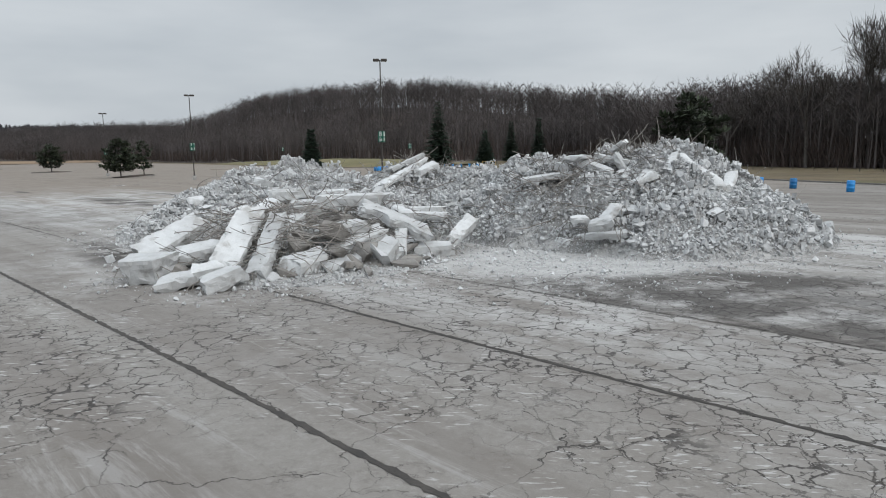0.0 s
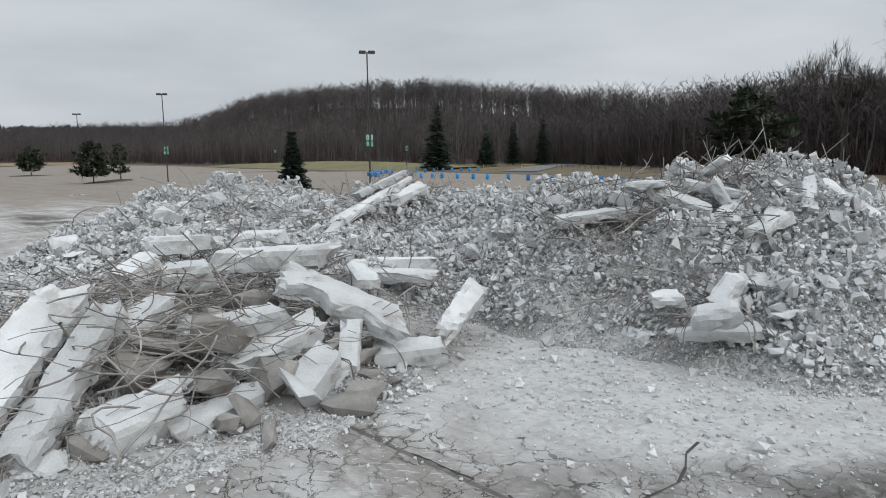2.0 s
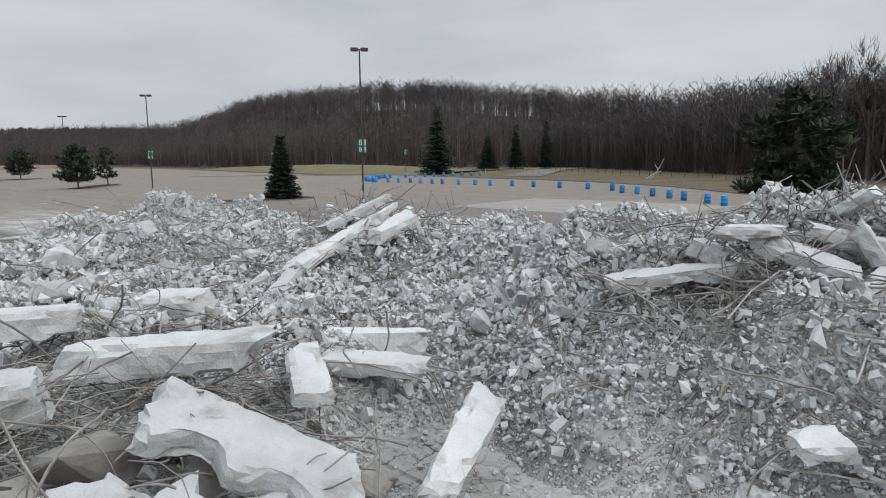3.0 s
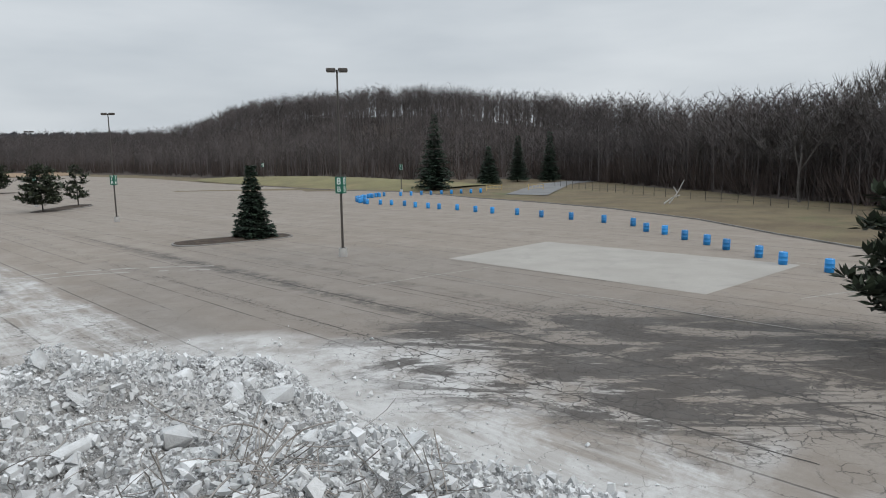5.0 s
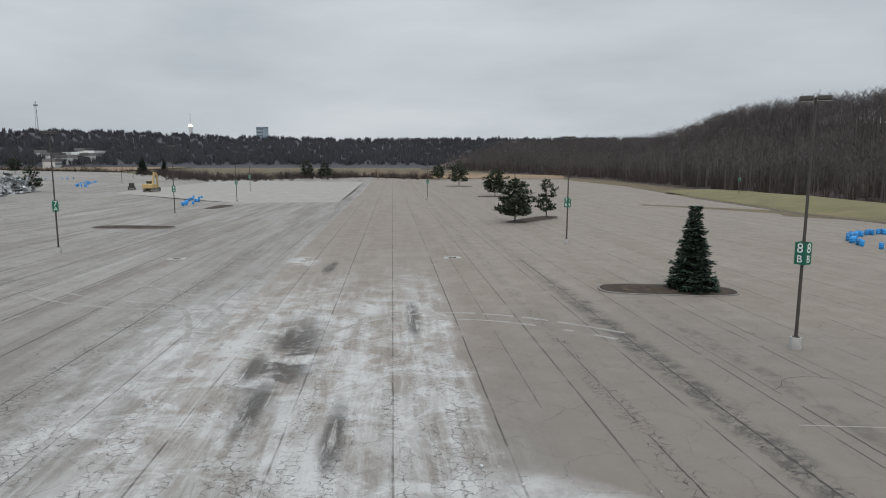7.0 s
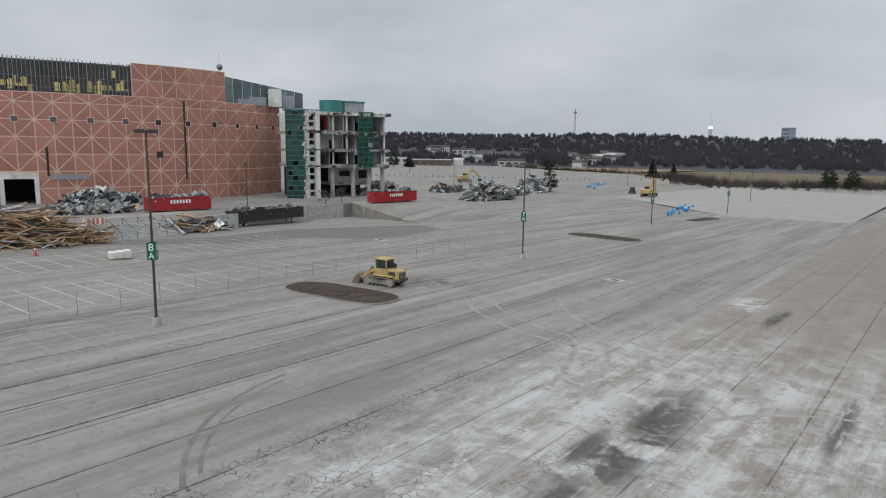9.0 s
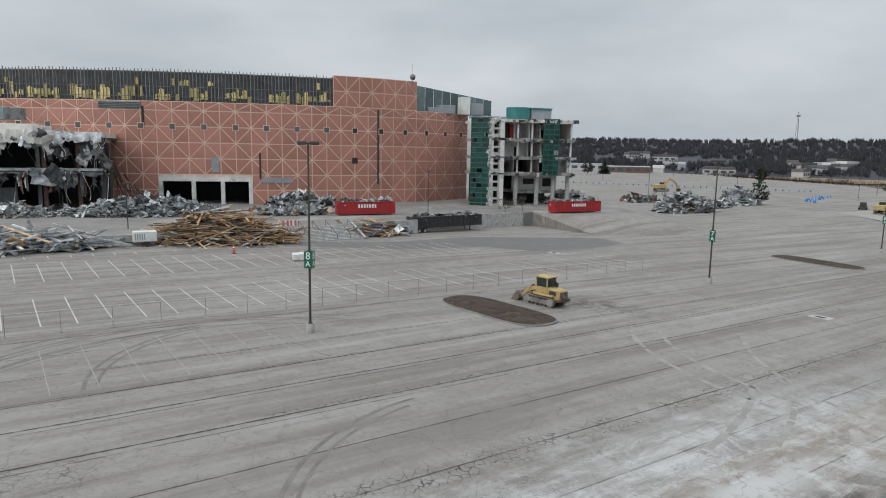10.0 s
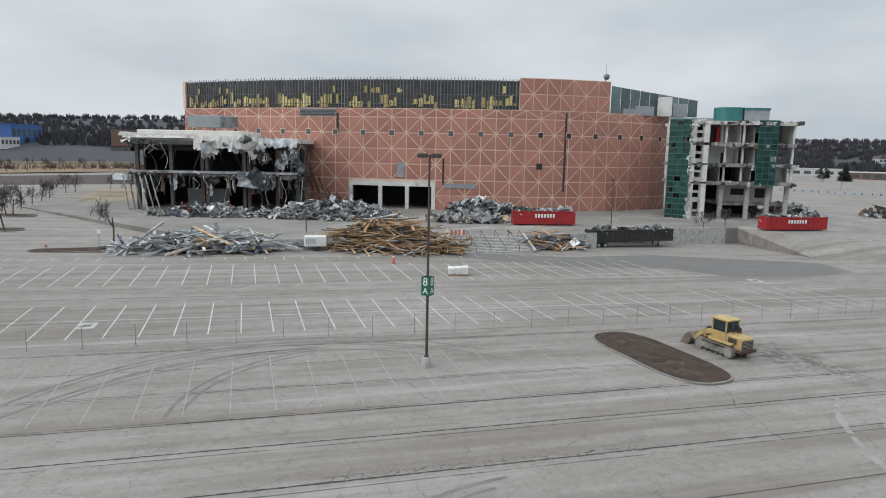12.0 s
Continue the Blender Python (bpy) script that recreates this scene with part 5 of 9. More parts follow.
def wire_points(r, ln, curl, n=9):
    """A bent bar that lies more or less flat, with kinks."""
    p, d = np.zeros(3), np.array((1.0, 0.0, r.uniform(-0.2, 0.3)))
    pts = [p]
    turn = r.uniform(-curl, curl)
    for i in range(n):
        if r.random() < 0.3:
            turn = r.uniform(-curl, curl)
        c, s = math.cos(turn), math.sin(turn)
        d = np.array((d[0] * c - d[1] * s, d[0] * s + d[1] * c, d[2] + r.uniform(-0.25, 0.25)))
        d[2] *= 0.85
        d = d / np.linalg.norm(d)
        p = p + d * ln / n
        pts.append(p)
    pts = np.array(pts)
    return pts - pts.mean(0)


def build_heap():
    r = random.Random(5)
    p = thing("rubble_heap", pose(0, 0, 0), "long heap of broken grey concrete and bent steel on asphalt", "rubble heap")
    nx, ny = 190, 200
    xs, ys = np.linspace(-23, 19, nx), np.linspace(7, 50, ny)
    v, f = [], []
    hs = np.zeros((nx, ny))
    for i, x in enumerate(xs):
        for j, y in enumerate(ys):
            hs[i, j] = heap(x, y)
            h = hs[i, j]
            v.append((x, y, float(ground_z(x, y)) + h - 0.03 - 0.08 * min(h, 1.0) + (0.16 * noise.noise(Vector((x * 3.3, y * 3.3, 0))) - 0.05) * min(h * 2, 1)))
    for i in range(nx - 1):
        for j in range(ny - 1):
            if max(hs[i, j], hs[i + 1, j], hs[i, j + 1], hs[i + 1, j + 1]) > 0:
                f.append((i * ny + j, (i + 1) * ny + j, (i + 1) * ny + j + 1, i * ny + j + 1))
    mesh_object("grit_core", v, f, M_GRIT, p, "grey grit and dust between the lumps", True)

    # lumps that can be told apart
    shapes = []
    for k in range(14):
        if k % 3 == 0:
            sv, sf = hull_mesh(r, 1.0, r.uniform(0.45, 0.8), r.uniform(0.18, 0.35), 16)
        elif k % 3 == 1:
            sv, sf = hull_mesh(r, 1.0, r.uniform(0.25, 0.4), r.uniform(0.2, 0.32), 15)
        else:
            sv, sf = hull_mesh(r, 1.0, r.uniform(0.6, 0.95), r.uniform(0.45, 0.7), 18)
        me = bpy.data.meshes.new("chunk")
        me.from_pydata(sv.tolist(), [], sf.tolist())
        me.materials.append(M_CONC)
        shapes.append(me)
    # copies in the dirtier tone that also holds the shade between blocks
    stained_shaded = []
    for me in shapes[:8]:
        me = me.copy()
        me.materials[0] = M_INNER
        stained_shaded.append(me)
    count = 0
    while count < 300:
        x, y = r.uniform(-19, 16), r.uniform(9, 38)
        h = heap(x, y)
        if h < 0.35 or (y > 30 and r.random() < 0.35):
            continue
        size = min(0.24 + r.expovariate(3.2), 1.05)
        if 0.0 < x < 5 and y < 22:
            size = min(size, 0.30)
        z = float(ground_z(x, y)) + h + size * 0.06
        m = pose(x, y, z, r.gauss(0, 22), r.gauss(0, 22), r.uniform(0, 360)) @ Matrix.Scale(size, 4)
        share("chunk", r.choice(shapes), p, m)
        count += 1

    # larger blocks piled loosely under the slabs at the near end
    for k in range(150):
        a, q = r.uniform(0, 6.3), math.sqrt(r.random())
        x, y = -5.2 + math.cos(a) * q * 4.9, 16.4 + math.sin(a) * q * 5.2
        if x > 0.2:
            continue
        room = 1.7 * (1 - q ** 2.2)
        size = r.uniform(0.5, 1.25)
        z = float(ground_z(x, y)) + max(0.12, room * r.uniform(0.15, 0.85))
        share("chunk", r.choice(stained_shaded if r.random() < 0.8 else shapes), p, pose(x, y, z, r.gauss(0, 18), r.gauss(0, 18), r.uniform(0, 360)) @ Matrix.Scale(size, 4))

    # small rubble, past counting
    kinds = [block_mesh(r, r.uniform(0.4, 0.9), r.uniform(0.25, 0.75)) for k in range(24)]
    grains = [grain_mesh(r) for k in range(12)]
    va, fa, n = [], [], 0
    target = 84000
    made = 0
    while made < target:
        x, y = r.uniform(-22, 19), r.uniform(7, 49)
        h = heap(x, y)
        if h <= 0:
            continue
        smooth_ramp = 0.0 < x < 6.5 and y < 18.5 and h < 0.4
        if smooth_ramp and r.random() < 0.6:
            continue
        if y > 27 and r.random() < 0.45:
            continue
        size = 0.038 + r.expovariate(17.5)
        chute = 2.2 < x < 5.8 - 0.12 * (y - 16) and 15.0 < y < 21.5
        if chute:
            size = min(size * 0.8, 0.2)
        if h < 0.25:
            size *= 0.55
        size = min(size, 0.36)
        if smooth_ramp:
            size = min(size, 0.08)
        if x < 0.6 and y < 20.5 and r.random() < 0.5:
            continue
        sv, sf = r.choice(kinds) if size > 0.1 else r.choice(grains)
        w = (sv * size) @ turn_matrix(r).T + (x, y, float(ground_z(x, y)) + h - 0.03 + (r.uniform(-0.17, 0.06) + 0.05) * min(h, 1.0) + size * r.uniform(0.1, 0.5))
        va.append(w)
        fa.append(sf + n)
        n += len(sv)
        made += 1
    # pebbles strewn round the foot
    for k in range(3600):
        a = r.uniform(0, 6.3)
        b = r.choice(BUMPS[:6])
        q = 1 + abs(r.gauss(0, 0.16))
        x, y = b[0] + math.cos(a) * b[2] * q, b[1] + math.sin(a) * b[3] * q
        if heap(x, y) > 0.1:
            continue
        size = 0.025 + r.expovariate(24)
        sv, sf = r.choice(grains)
        va.append((sv * size) @ turn_matrix(r).T + (x, y, float(ground_z(x, y)) + heap(x, y) + size * 0.3))
        fa.append(sf + n)
        n += len(sv)
    # gravel thrown over the drive in front of the heap
    for k in range(2600):
        x, y = 4.6 + r.gauss(0, 2.6), 14.6 + r.gauss(0, 2.4)
        if heap(x, y) > 0.3:
            continue
        size = 0.015 + r.expovariate(38)
        sv, sf = r.choice(grains)
        va.append((sv * size) @ turn_matrix(r).T + (x, y, float(ground_z(x, y)) + heap(x, y) + size * 0.2))
        fa.append(sf + n)
        n += len(sv)
    ob = fast_mesh("small_rubble", np.concatenate(va), np.concatenate(fa), M_RUBBLE)
    ob.parent = p
    tagged(ob, "crushed pale concrete lumps", kind="stuff")

    # reinforcing bars
    bars = []
    for k in range(14):
        pts = wire_points(r, r.uniform(1.4, 3.4), r.uniform(0.12, 0.75), 10)
        bv, bf = tube_verts(pts, 0.017, 5)
        me = bpy.data.meshes.new("rebar")
        me.from_pydata(bv.tolist(), [], bf)
        me.materials.append(M_REBAR)
        bars.append(me)
    zones = [(-6.2, 14.8, 4.0, 3.6, 0.26), (-4.2, 19.5, 4.6, 3.2, 0.22), (5.8, 20.6, 3.2, 2.2, 0.28), (-2.4, 27.6, 2.8, 3.0, 0.14), (-9, 27, 7, 6, 0.10)]

    def tangle_h(x, y):
        d = math.hypot((x + 5.2) / 5.2, (y - 16.4) / 5.6)
        return max(heap(x, y), 1.75 * (1 - d ** 2.2) if d < 1 else 0.0)

    def zone_spot():
        t = r.random()
        for cx, cy, rx, ry, w in zones:
            t -= w
            if t < 0:
                break
        return cx + r.gauss(0, rx * 0.55), cy + r.gauss(0, ry * 0.55)

    for k in range(190):
        x, y = zone_spot()
        h = tangle_h(x, y)
        if h < 0.2:
            continue
        m = pose(x, y, float(ground_z(x, y)) + h + r.uniform(0.0, 0.35), r.gauss(0, 16), r.gauss(0, 16), r.uniform(0, 360))
        share("rebar", r.choice(bars), p, m)
    s = Soup()
    for k in range(2000):
        x, y = zone_spot()
        h = tangle_h(x, y) * r.choice((1, 0.8, 0.5)) - 0.12
        if h < 0.25:
            continue
        pts = wire_points(r, r.uniform(0.8, 3.2), r.uniform(0.1, 0.7), 8)
        rot = np.array(Euler((r.gauss(0, 0.3), r.gauss(0, 0.3), r.choice((0.3, 2.6, 1.2)) + r.gauss(0, 0.6))).to_matrix())
        pts = pts @ rot.T + (x, y, float(ground_z(x, y)) + h + r.uniform(-0.1, 0.4))
        bv, bf = tube_verts(pts, r.choice((0.008, 0.010, 0.014)), 3)
        s.add(bv, bf)
    # loose ends that stand up along the crests
    for k in range(260):
        x, y = r.choice(((r.gauss(5.6, 1.6), r.gauss(21.4, 0.8)), (r.gauss(8.8, 1.8), r.gauss(21.8, 1.0)), (r.gauss(-2.2, 1.2), r.gauss(29, 1.2))))
        h = heap(x, y)
        if h < 1.2:
            continue
        ln, a, arc = r.uniform(0.5, 1.5), r.uniform(0, 6.3), r.uniform(0.2, 2.6)
        pts = []
        for i in range(9):
            q = i / 8
            pts.append((x + math.cos(a) * ln * (math.sin(arc * q)) * 0.6, y + math.sin(a) * ln * math.sin(arc * q) * 0.6, float(ground_z(x, y)) + h - 0.1 + ln * (q - 0.28 * arc * q * q)))
        bv, bf = tube_verts(pts, 0.012, 3)
        s.add(bv, bf)
    tangle = s.make("rebar_tangle", M_REBAR, p, "tangled bent grey reinforcing bars")
    tagged(tangle, kind="stuff")
    return p


def box_shell(ln, wide, thick, nx, ny, nz):
    """Surface grid of a box, its vertices shared: positions and quads."""
    key, v, f = {}, [], []

    def at(i, j, k):
        if (i, j, k) not in key:
            key[i, j, k] = len(v)
            v.append(Vector((ln * (i / nx - 0.5), wide * (j / ny - 0.5), thick * (k / nz - 0.5))))
        return key[i, j, k]

    for i in range(nx):
        for j in range(ny):
            f.append((at(i, j, nz), at(i + 1, j, nz), at(i + 1, j + 1, nz), at(i, j + 1, nz)))
            f.append((at(i, j, 0), at(i, j + 1, 0), at(i + 1, j + 1, 0), at(i + 1, j, 0)))
    for i in range(nx):
        for k in range(nz):
            f.append((at(i, 0, k), at(i + 1, 0, k), at(i + 1, 0, k + 1), at(i, 0, k + 1)))
            f.append((at(i, ny, k), at(i, ny, k + 1), at(i + 1, ny, k + 1), at(i + 1, ny, k)))
    for j in range(ny):
        for k in range(nz):
            f.append((at(0, j, k), at(0, j, k + 1), at(0, j + 1, k + 1), at(0, j + 1, k)))
            f.append((at(nx, j, k), at(nx, j + 1, k), at(nx, j + 1, k + 1), at(nx, j, k + 1)))
    return v, f


def slab(a, b, wide, thick, roll, seed, label, notch=0, group="broken concrete slabs", stubs=9):
    """A broken slab or beam from a to b: cast faces true, ends snapped, arrises chipped, with bars hanging out of its ends."""
    r = random.Random(seed)
    a, b = Vector(a), Vector(b)
    d = (b - a)
    ln = d.length
    x = d.normalized()
    y = Vector((0, 0, 1)).cross(x).normalized()
    z = x.cross(y)
    m = Matrix((x, y, z)).transposed().to_4x4() @ pose(0, 0, 0, roll, 0, 0)
    m.translation = (a + b) / 2
    t = thing("concrete_slab", m, label, "concrete slab", group)
    nx, ny, nz = max(int(ln / 0.13), 6), max(int(wide / 0.13), 3), max(int(thick / 0.12), 3)
    vs, fs = box_shell(ln, wide, thick, nx, ny, nz)
    off = Vector((seed * 3.7, seed * 1.3, seed * 0.9))
    skew = [(r.uniform(-0.5, 0.5), r.uniform(-0.7, 0.7)) for k in range(2)]
    taper = r.uniform(-0.12, 0.12)
    out = []
    for c in vs:
        p = c.copy()
        ex, ey, ez = abs(c.x) / (ln / 2), abs(c.y) / (wide / 2), abs(c.z) / (thick / 2)
        # the ends have snapped along a slanting, stepped face
        e = max(0.0, (ex - 0.72) / 0.28)
        if e > 0:
            sk = skew[0 if c.x > 0 else 1]
            step = round(noise.noise(Vector((c.y * 2.6, c.z * 2.6, 0)) + off) * 3) / 3
            p.x += math.copysign(e, c.x) * (sk[0] * c.y + sk[1] * c.z + 0.15 * step + (0.10 * noise.noise(c * 6 + off) if ex > 0.98 else 0.0)) * min(1.0, ln * 0.6)
        # now and then a bite out of an arris
        if ey > 0.98 and ez > 0.98 or ex > 0.98 and (ey > 0.98 or ez > 0.98):
            bite = max(0.0, noise.noise(c * 2.2 + off) - 0.16) * 0.30 + 0.02 + 0.025 * noise.noise(c * 9 + off)
            p.y -= math.copysign(bite, c.y) * (1 if ey > 0.98 else 0)
            p.z -= math.copysign(bite * 0.8, c.z) * (1 if ez > 0.98 else 0)
        if ey > 0.98 and ez < 0.98:
            p.y += math.copysign(1, c.y) * (0.05 * noise.noise(c * 3.5 + off) + 0.03 * noise.noise(c * 10 + off))
        if c.z < -thick * 0.3:
            p.z += 0.10 * noise.noise(c * 3.0 + off) + 0.03
        else:
            p.z += 0.012 * noise.noise(c * 2.0 + off) + 0.006 * noise.noise(c * 12.0 + off)
        p.y += taper * c.x * c.y / wide
        for k in range(notch):
            # bites out of one long side
            cx = ln * (-0.2 + 0.40 * k)
            if c.y < -wide * 0.1:
                w = max(0.0, 1 - abs(c.x - cx) / (0.46 if k == 0 else 0.36))
                p.y += min(w * 1.6, 1.0) * (abs(c.y) / (wide / 2)) ** 2 * wide * (0.32 if k == 0 else 0.22)
        out.append(p[:])
    tri = []
    for q in fs:
        tri += [(q[0], q[1], q[2]), (q[0], q[2], q[3])] if r.random() < 0.5 else [(q[0], q[1], q[3]), (q[1], q[2], q[3])]
    mesh_object("body", out, tri, M_SLAB, t, "pale chipped concrete")
    # bars pulled out of the broken ends, bent down by their weight
    down = m.to_3x3().inverted() @ Vector((0, 0, -1))
    for k in range(stubs):
        sx = r.choice((-1, 1))
        p = Vector((sx * ln * 0.42, r.uniform(-0.45, 0.45) * wide, r.uniform(-0.4, 0.3) * thick))
        go = Vector((sx, r.uniform(-0.5, 0.5), r.uniform(-0.3, 0.4)))
        swing, reach = r.uniform(0.1, 0.6), r.uniform(0.35, 1.05)
        pts = [p[:]]
        for i in range(6):
            go = (go + down * swing * r.uniform(0.3, 1.2) + Vector((r.uniform(-.25, .25), r.uniform(-.25, .25), r.uniform(-.2, .2)))).normalized()
            p = p + go * reach / 6
            pts.append(p[:])
        bv, bf = tube_verts(pts, r.choice((0.010, 0.013, 0.016)), 4)
        mesh_object("rebar", bv.tolist(), bf, M_REBAR, t, "bent steel bar")
    return t


HEAP = build_heap()
SLAB_W, SLAB_G = "large white broken concrete slab lying on the rubble", "grey broken concrete beam lying in the rubble"
SLAB_B = "rough broken concrete block with bent bars at the heap's foot"
slab((-3.0, 16.55, 2.56), (-0.6, 16.45, 1.60), 1.08, 0.38, 9, 1, "large white notched concrete slab on top of the rubble", 2, stubs=3)
slab((-5.1, 18.1, 2.6), (-2.5, 18.8, 2.62), 0.62, 0.55, 4, 2, SLAB_G)
slab((-7.4, 19.4, 2.75), (-6.0, 19.9, 2.75), 1.0, 0.5, -6, 3, SLAB_W)
slab((-5.7, 16.8, 2.45), (-4.8, 17.2, 2.5), 0.8, 0.55, 5, 4, SLAB_B)
slab((-3.45, 14.6, 1.25), (-2.15, 15.9, 1.72), 0.72, 0.42, 10, 5, SLAB_W)
slab((-2.0, 13.75, 1.0), (-1.55, 14.6, 1.5), 0.68, 0.5, 10, 6, SLAB_B)
slab((-1.38, 15.2, 0.9), (-1.45, 16.1, 1.8), 0.42, 0.40, 0, 7, SLAB_G)
slab((-3.5, 12.5, 0.95), (-2.2, 14.7, 1.02), 0.58, 0.45, 8, 8, SLAB_G)
slab((-0.95, 16.15, 1.02), (0.35, 16.6, 1.02), 0.6, 0.45, 12, 9, SLAB_G)
slab((0.3, 17.0, 1.22), (1.0, 19.1, 1.78), 0.5, 0.5, 24, 10, SLAB_W)
slab((-2.2, 20.1, 2.15), (-1.5, 18.3, 2.0), 0.6, 0.35, 0, 11, SLAB_W)
slab((-3.95, 24.7, 2.55), (-1.6, 27.3, 3.95), 0.42, 0.36, 5, 12, "long pale concrete beam leaning up the rubble")
slab((-3.4, 26.6, 3.45), (-1.7, 27.6, 4.25), 0.34, 0.3, 0, 13, "long pale concrete beam leaning up the rubble")
slab((-4.0, 22.9, 2.0), (-3.55, 24.3, 2.7), 0.42, 0.32, 0, 14, SLAB_G)
slab((-1.9, 25.8, 3.35), (-1.0, 27.0, 3.75), 0.5, 0.4, 10, 15, SLAB_G)
slab((-2.2, 21.9, 1.65), (-0.3, 22.0, 1.65), 0.45, 0.8, 0, 16, SLAB_G)
slab((-2.2, 20.9, 1.75), (-0.1, 20.5, 1.75), 0.6, 0.35, 6, 17, SLAB_W)
slab((-6.3, 11.5, 1.12), (-6.35, 14.5, 2.62), 0.9, 0.40, 14, 18, "large white concrete slab leaning against the rubble")
slab((-5.15, 11.35, 0.98), (-5.3, 14.1, 2.38), 0.62, 0.46, -8, 19, "large white concrete slab leaning against the rubble")
slab((-9.2, 11.7, 1.12), (-8.0, 11.6, 1.2), 0.95, 0.8, 8, 20, SLAB_B)
slab((-8.1, 12.5, 1.35), (-6.9, 13.1, 1.6), 0.85, 0.45, 12, 21, SLAB_W)
slab((-7.6, 10.3, 0.92), (-6.75, 10.9, 1.05), 0.6, 0.42, 14, 22, SLAB_B)
slab((-7.0, 11.0, 1.1), (-6.25, 11.5, 1.2), 0.62, 0.45, 16, 45, SLAB_B)
slab((-4.4, 11.9, 1.08), (-3.6, 12.9, 1.25), 0.85, 0.6, 10, 23, SLAB_W)
slab((-9.4, 12.8, 1.35), (-8.6, 15.2, 2.1), 0.95, 0.5, 14, 24, SLAB_G)
slab((-10.1, 27.2, 3.1), (-9.4, 25.4, 2.75), 0.5, 0.35, 0, 25, SLAB_G)
slab((-7.2, 17.7, 2.2), (-7.0, 18.9, 2.5), 0.7, 0.5, 0, 26, SLAB_B)
slab((-5.5, 14.3, 1.7), (-5.0, 15.6, 2.2), 0.7, 0.55, 0, 27, SLAB_B)
slab((-4.4, 14.8, 1.75), (-2.7, 15.6, 2.0), 0.6, 0.5, 12, 28, SLAB_G)
slab((-5.9, 21.8, 2.55), (-4.6, 21.7, 2.6), 0.8, 0.5, 3, 29, SLAB_B)
slab((-6.2, 10.0, 0.95), (-5.5, 11.0, 1.2), 0.6, 0.5, 0, 30, SLAB_B)
slab((3.2, 21.0, 3.22), (5.2, 20.8, 3.52), 0.42, 0.30, 10, 31, SLAB_G)
slab((5.6, 20.6, 4.0), (6.6, 19.5, 3.55), 0.5, 0.35, 8, 32, SLAB_W)
slab((5.2, 16.0, 1.9), (6.0, 15.7, 2.1), 0.5, 0.4, 18, 33, SLAB_W)
slab((4.9, 16.4, 1.45), (6.6, 16.2, 1.6), 0.36, 0.26, 12, 34, SLAB_G)
slab((6.8, 20.2, 4.35), (7.15, 20.0, 3.75), 0.55, 0.3, 0, 35, SLAB_G)
slab((6.5, 19.3, 3.3), (7.6, 20.0, 3.75), 0.45, 0.3, 25, 36, SLAB_G)
slab((4.7, 17.2, 2.0), (5.4, 17.3, 2.0), 0.5, 0.28, 8, 37, SLAB_G)
slab((7.2, 18.5, 3.15), (8.1, 18.8, 3.6), 0.45, 0.35, 0, 38, SLAB_G)
slab((8.2, 19.2, 3.6), (9.2, 18.4, 2.85), 0.4, 0.28, 20, 39, SLAB_G)
slab((5.0, 20.9, 4.15), (5.8, 20.4, 4.2), 0.6, 0.25, -4, 40, SLAB_W)
slab((5.8, 16.4, 2.1), (6.3, 16.8, 2.6), 0.45, 0.3, 0, 41, SLAB_G)
slab((4.35, 17.7, 1.1), (4.8, 17.2, 1.05), 0.55, 0.4, 0, 42, SLAB_B)
slab((9.5, 16.8, 1.75), (10.9, 16.6, 1.8), 0.45, 0.4, 5, 43, SLAB_G)
slab((13.0, 20.5, 1.6), (14.3, 19.8, 1.2), 0.6, 0.35, 12, 44, SLAB_W)
for k, (pa, pb, w, h, roll) in enumerate((((6.2, 20.3, 4.1), (7.9, 20.0, 3.75), 0.30, 0.28, 10), ((8.6, 18.9, 3.55), (9.3, 20.5, 4.15), 0.34, 0.32, 0), ((9.4, 20.0, 4.1), (10.6, 18.3, 2.9), 0.42, 0.30, 18),
                                         ((7.3, 18.2, 3.1), (8.3, 19.6, 3.7), 0.38, 0.34, 6), ((6.8, 17.5, 2.25), (7.6, 17.1, 2.2), 0.55, 0.22, 28), ((9.0, 17.0, 2.05), (9.8, 17.4, 2.45), 0.60, 0.2, 30),
                                         ((5.6, 18.6, 2.45), (6.0, 19.6, 2.95), 0.42, 0.3, 12), ((10.8, 18.6, 2.75), (11.5, 20.2, 3.35), 0.4, 0.3, -8), ((6.9, 21.0, 4.3), (7.3, 20.6, 4.75), 0.45, 0.25, 0),
                                         ((7.9, 16.6, 1.75), (9.3, 16.3, 1.75), 0.34, 0.3, 10), ((3.3, 22.9, 3.3), (4.3, 22.5, 3.5), 0.34, 0.30, 8), ((4.6, 21.2, 3.75), (5.1, 20.9, 3.55), 0.5, 0.34, 0),
                                         ((11.6, 17.4, 1.7), (12.6, 17.9, 1.95), 0.5, 0.3, 14), ((10.2, 16.2, 1.25), (11.2, 16.0, 1.2), 0.6, 0.22, 8))):
    pa, pb = (pa[0], pa[1], pa[2] + 0.12), (pb[0], pb[1], pb[2] + 0.12)
    slab(pa, pb, w, h, roll, 50 + k, SLAB_W if k % 4 == 0 else SLAB_G, stubs=5)


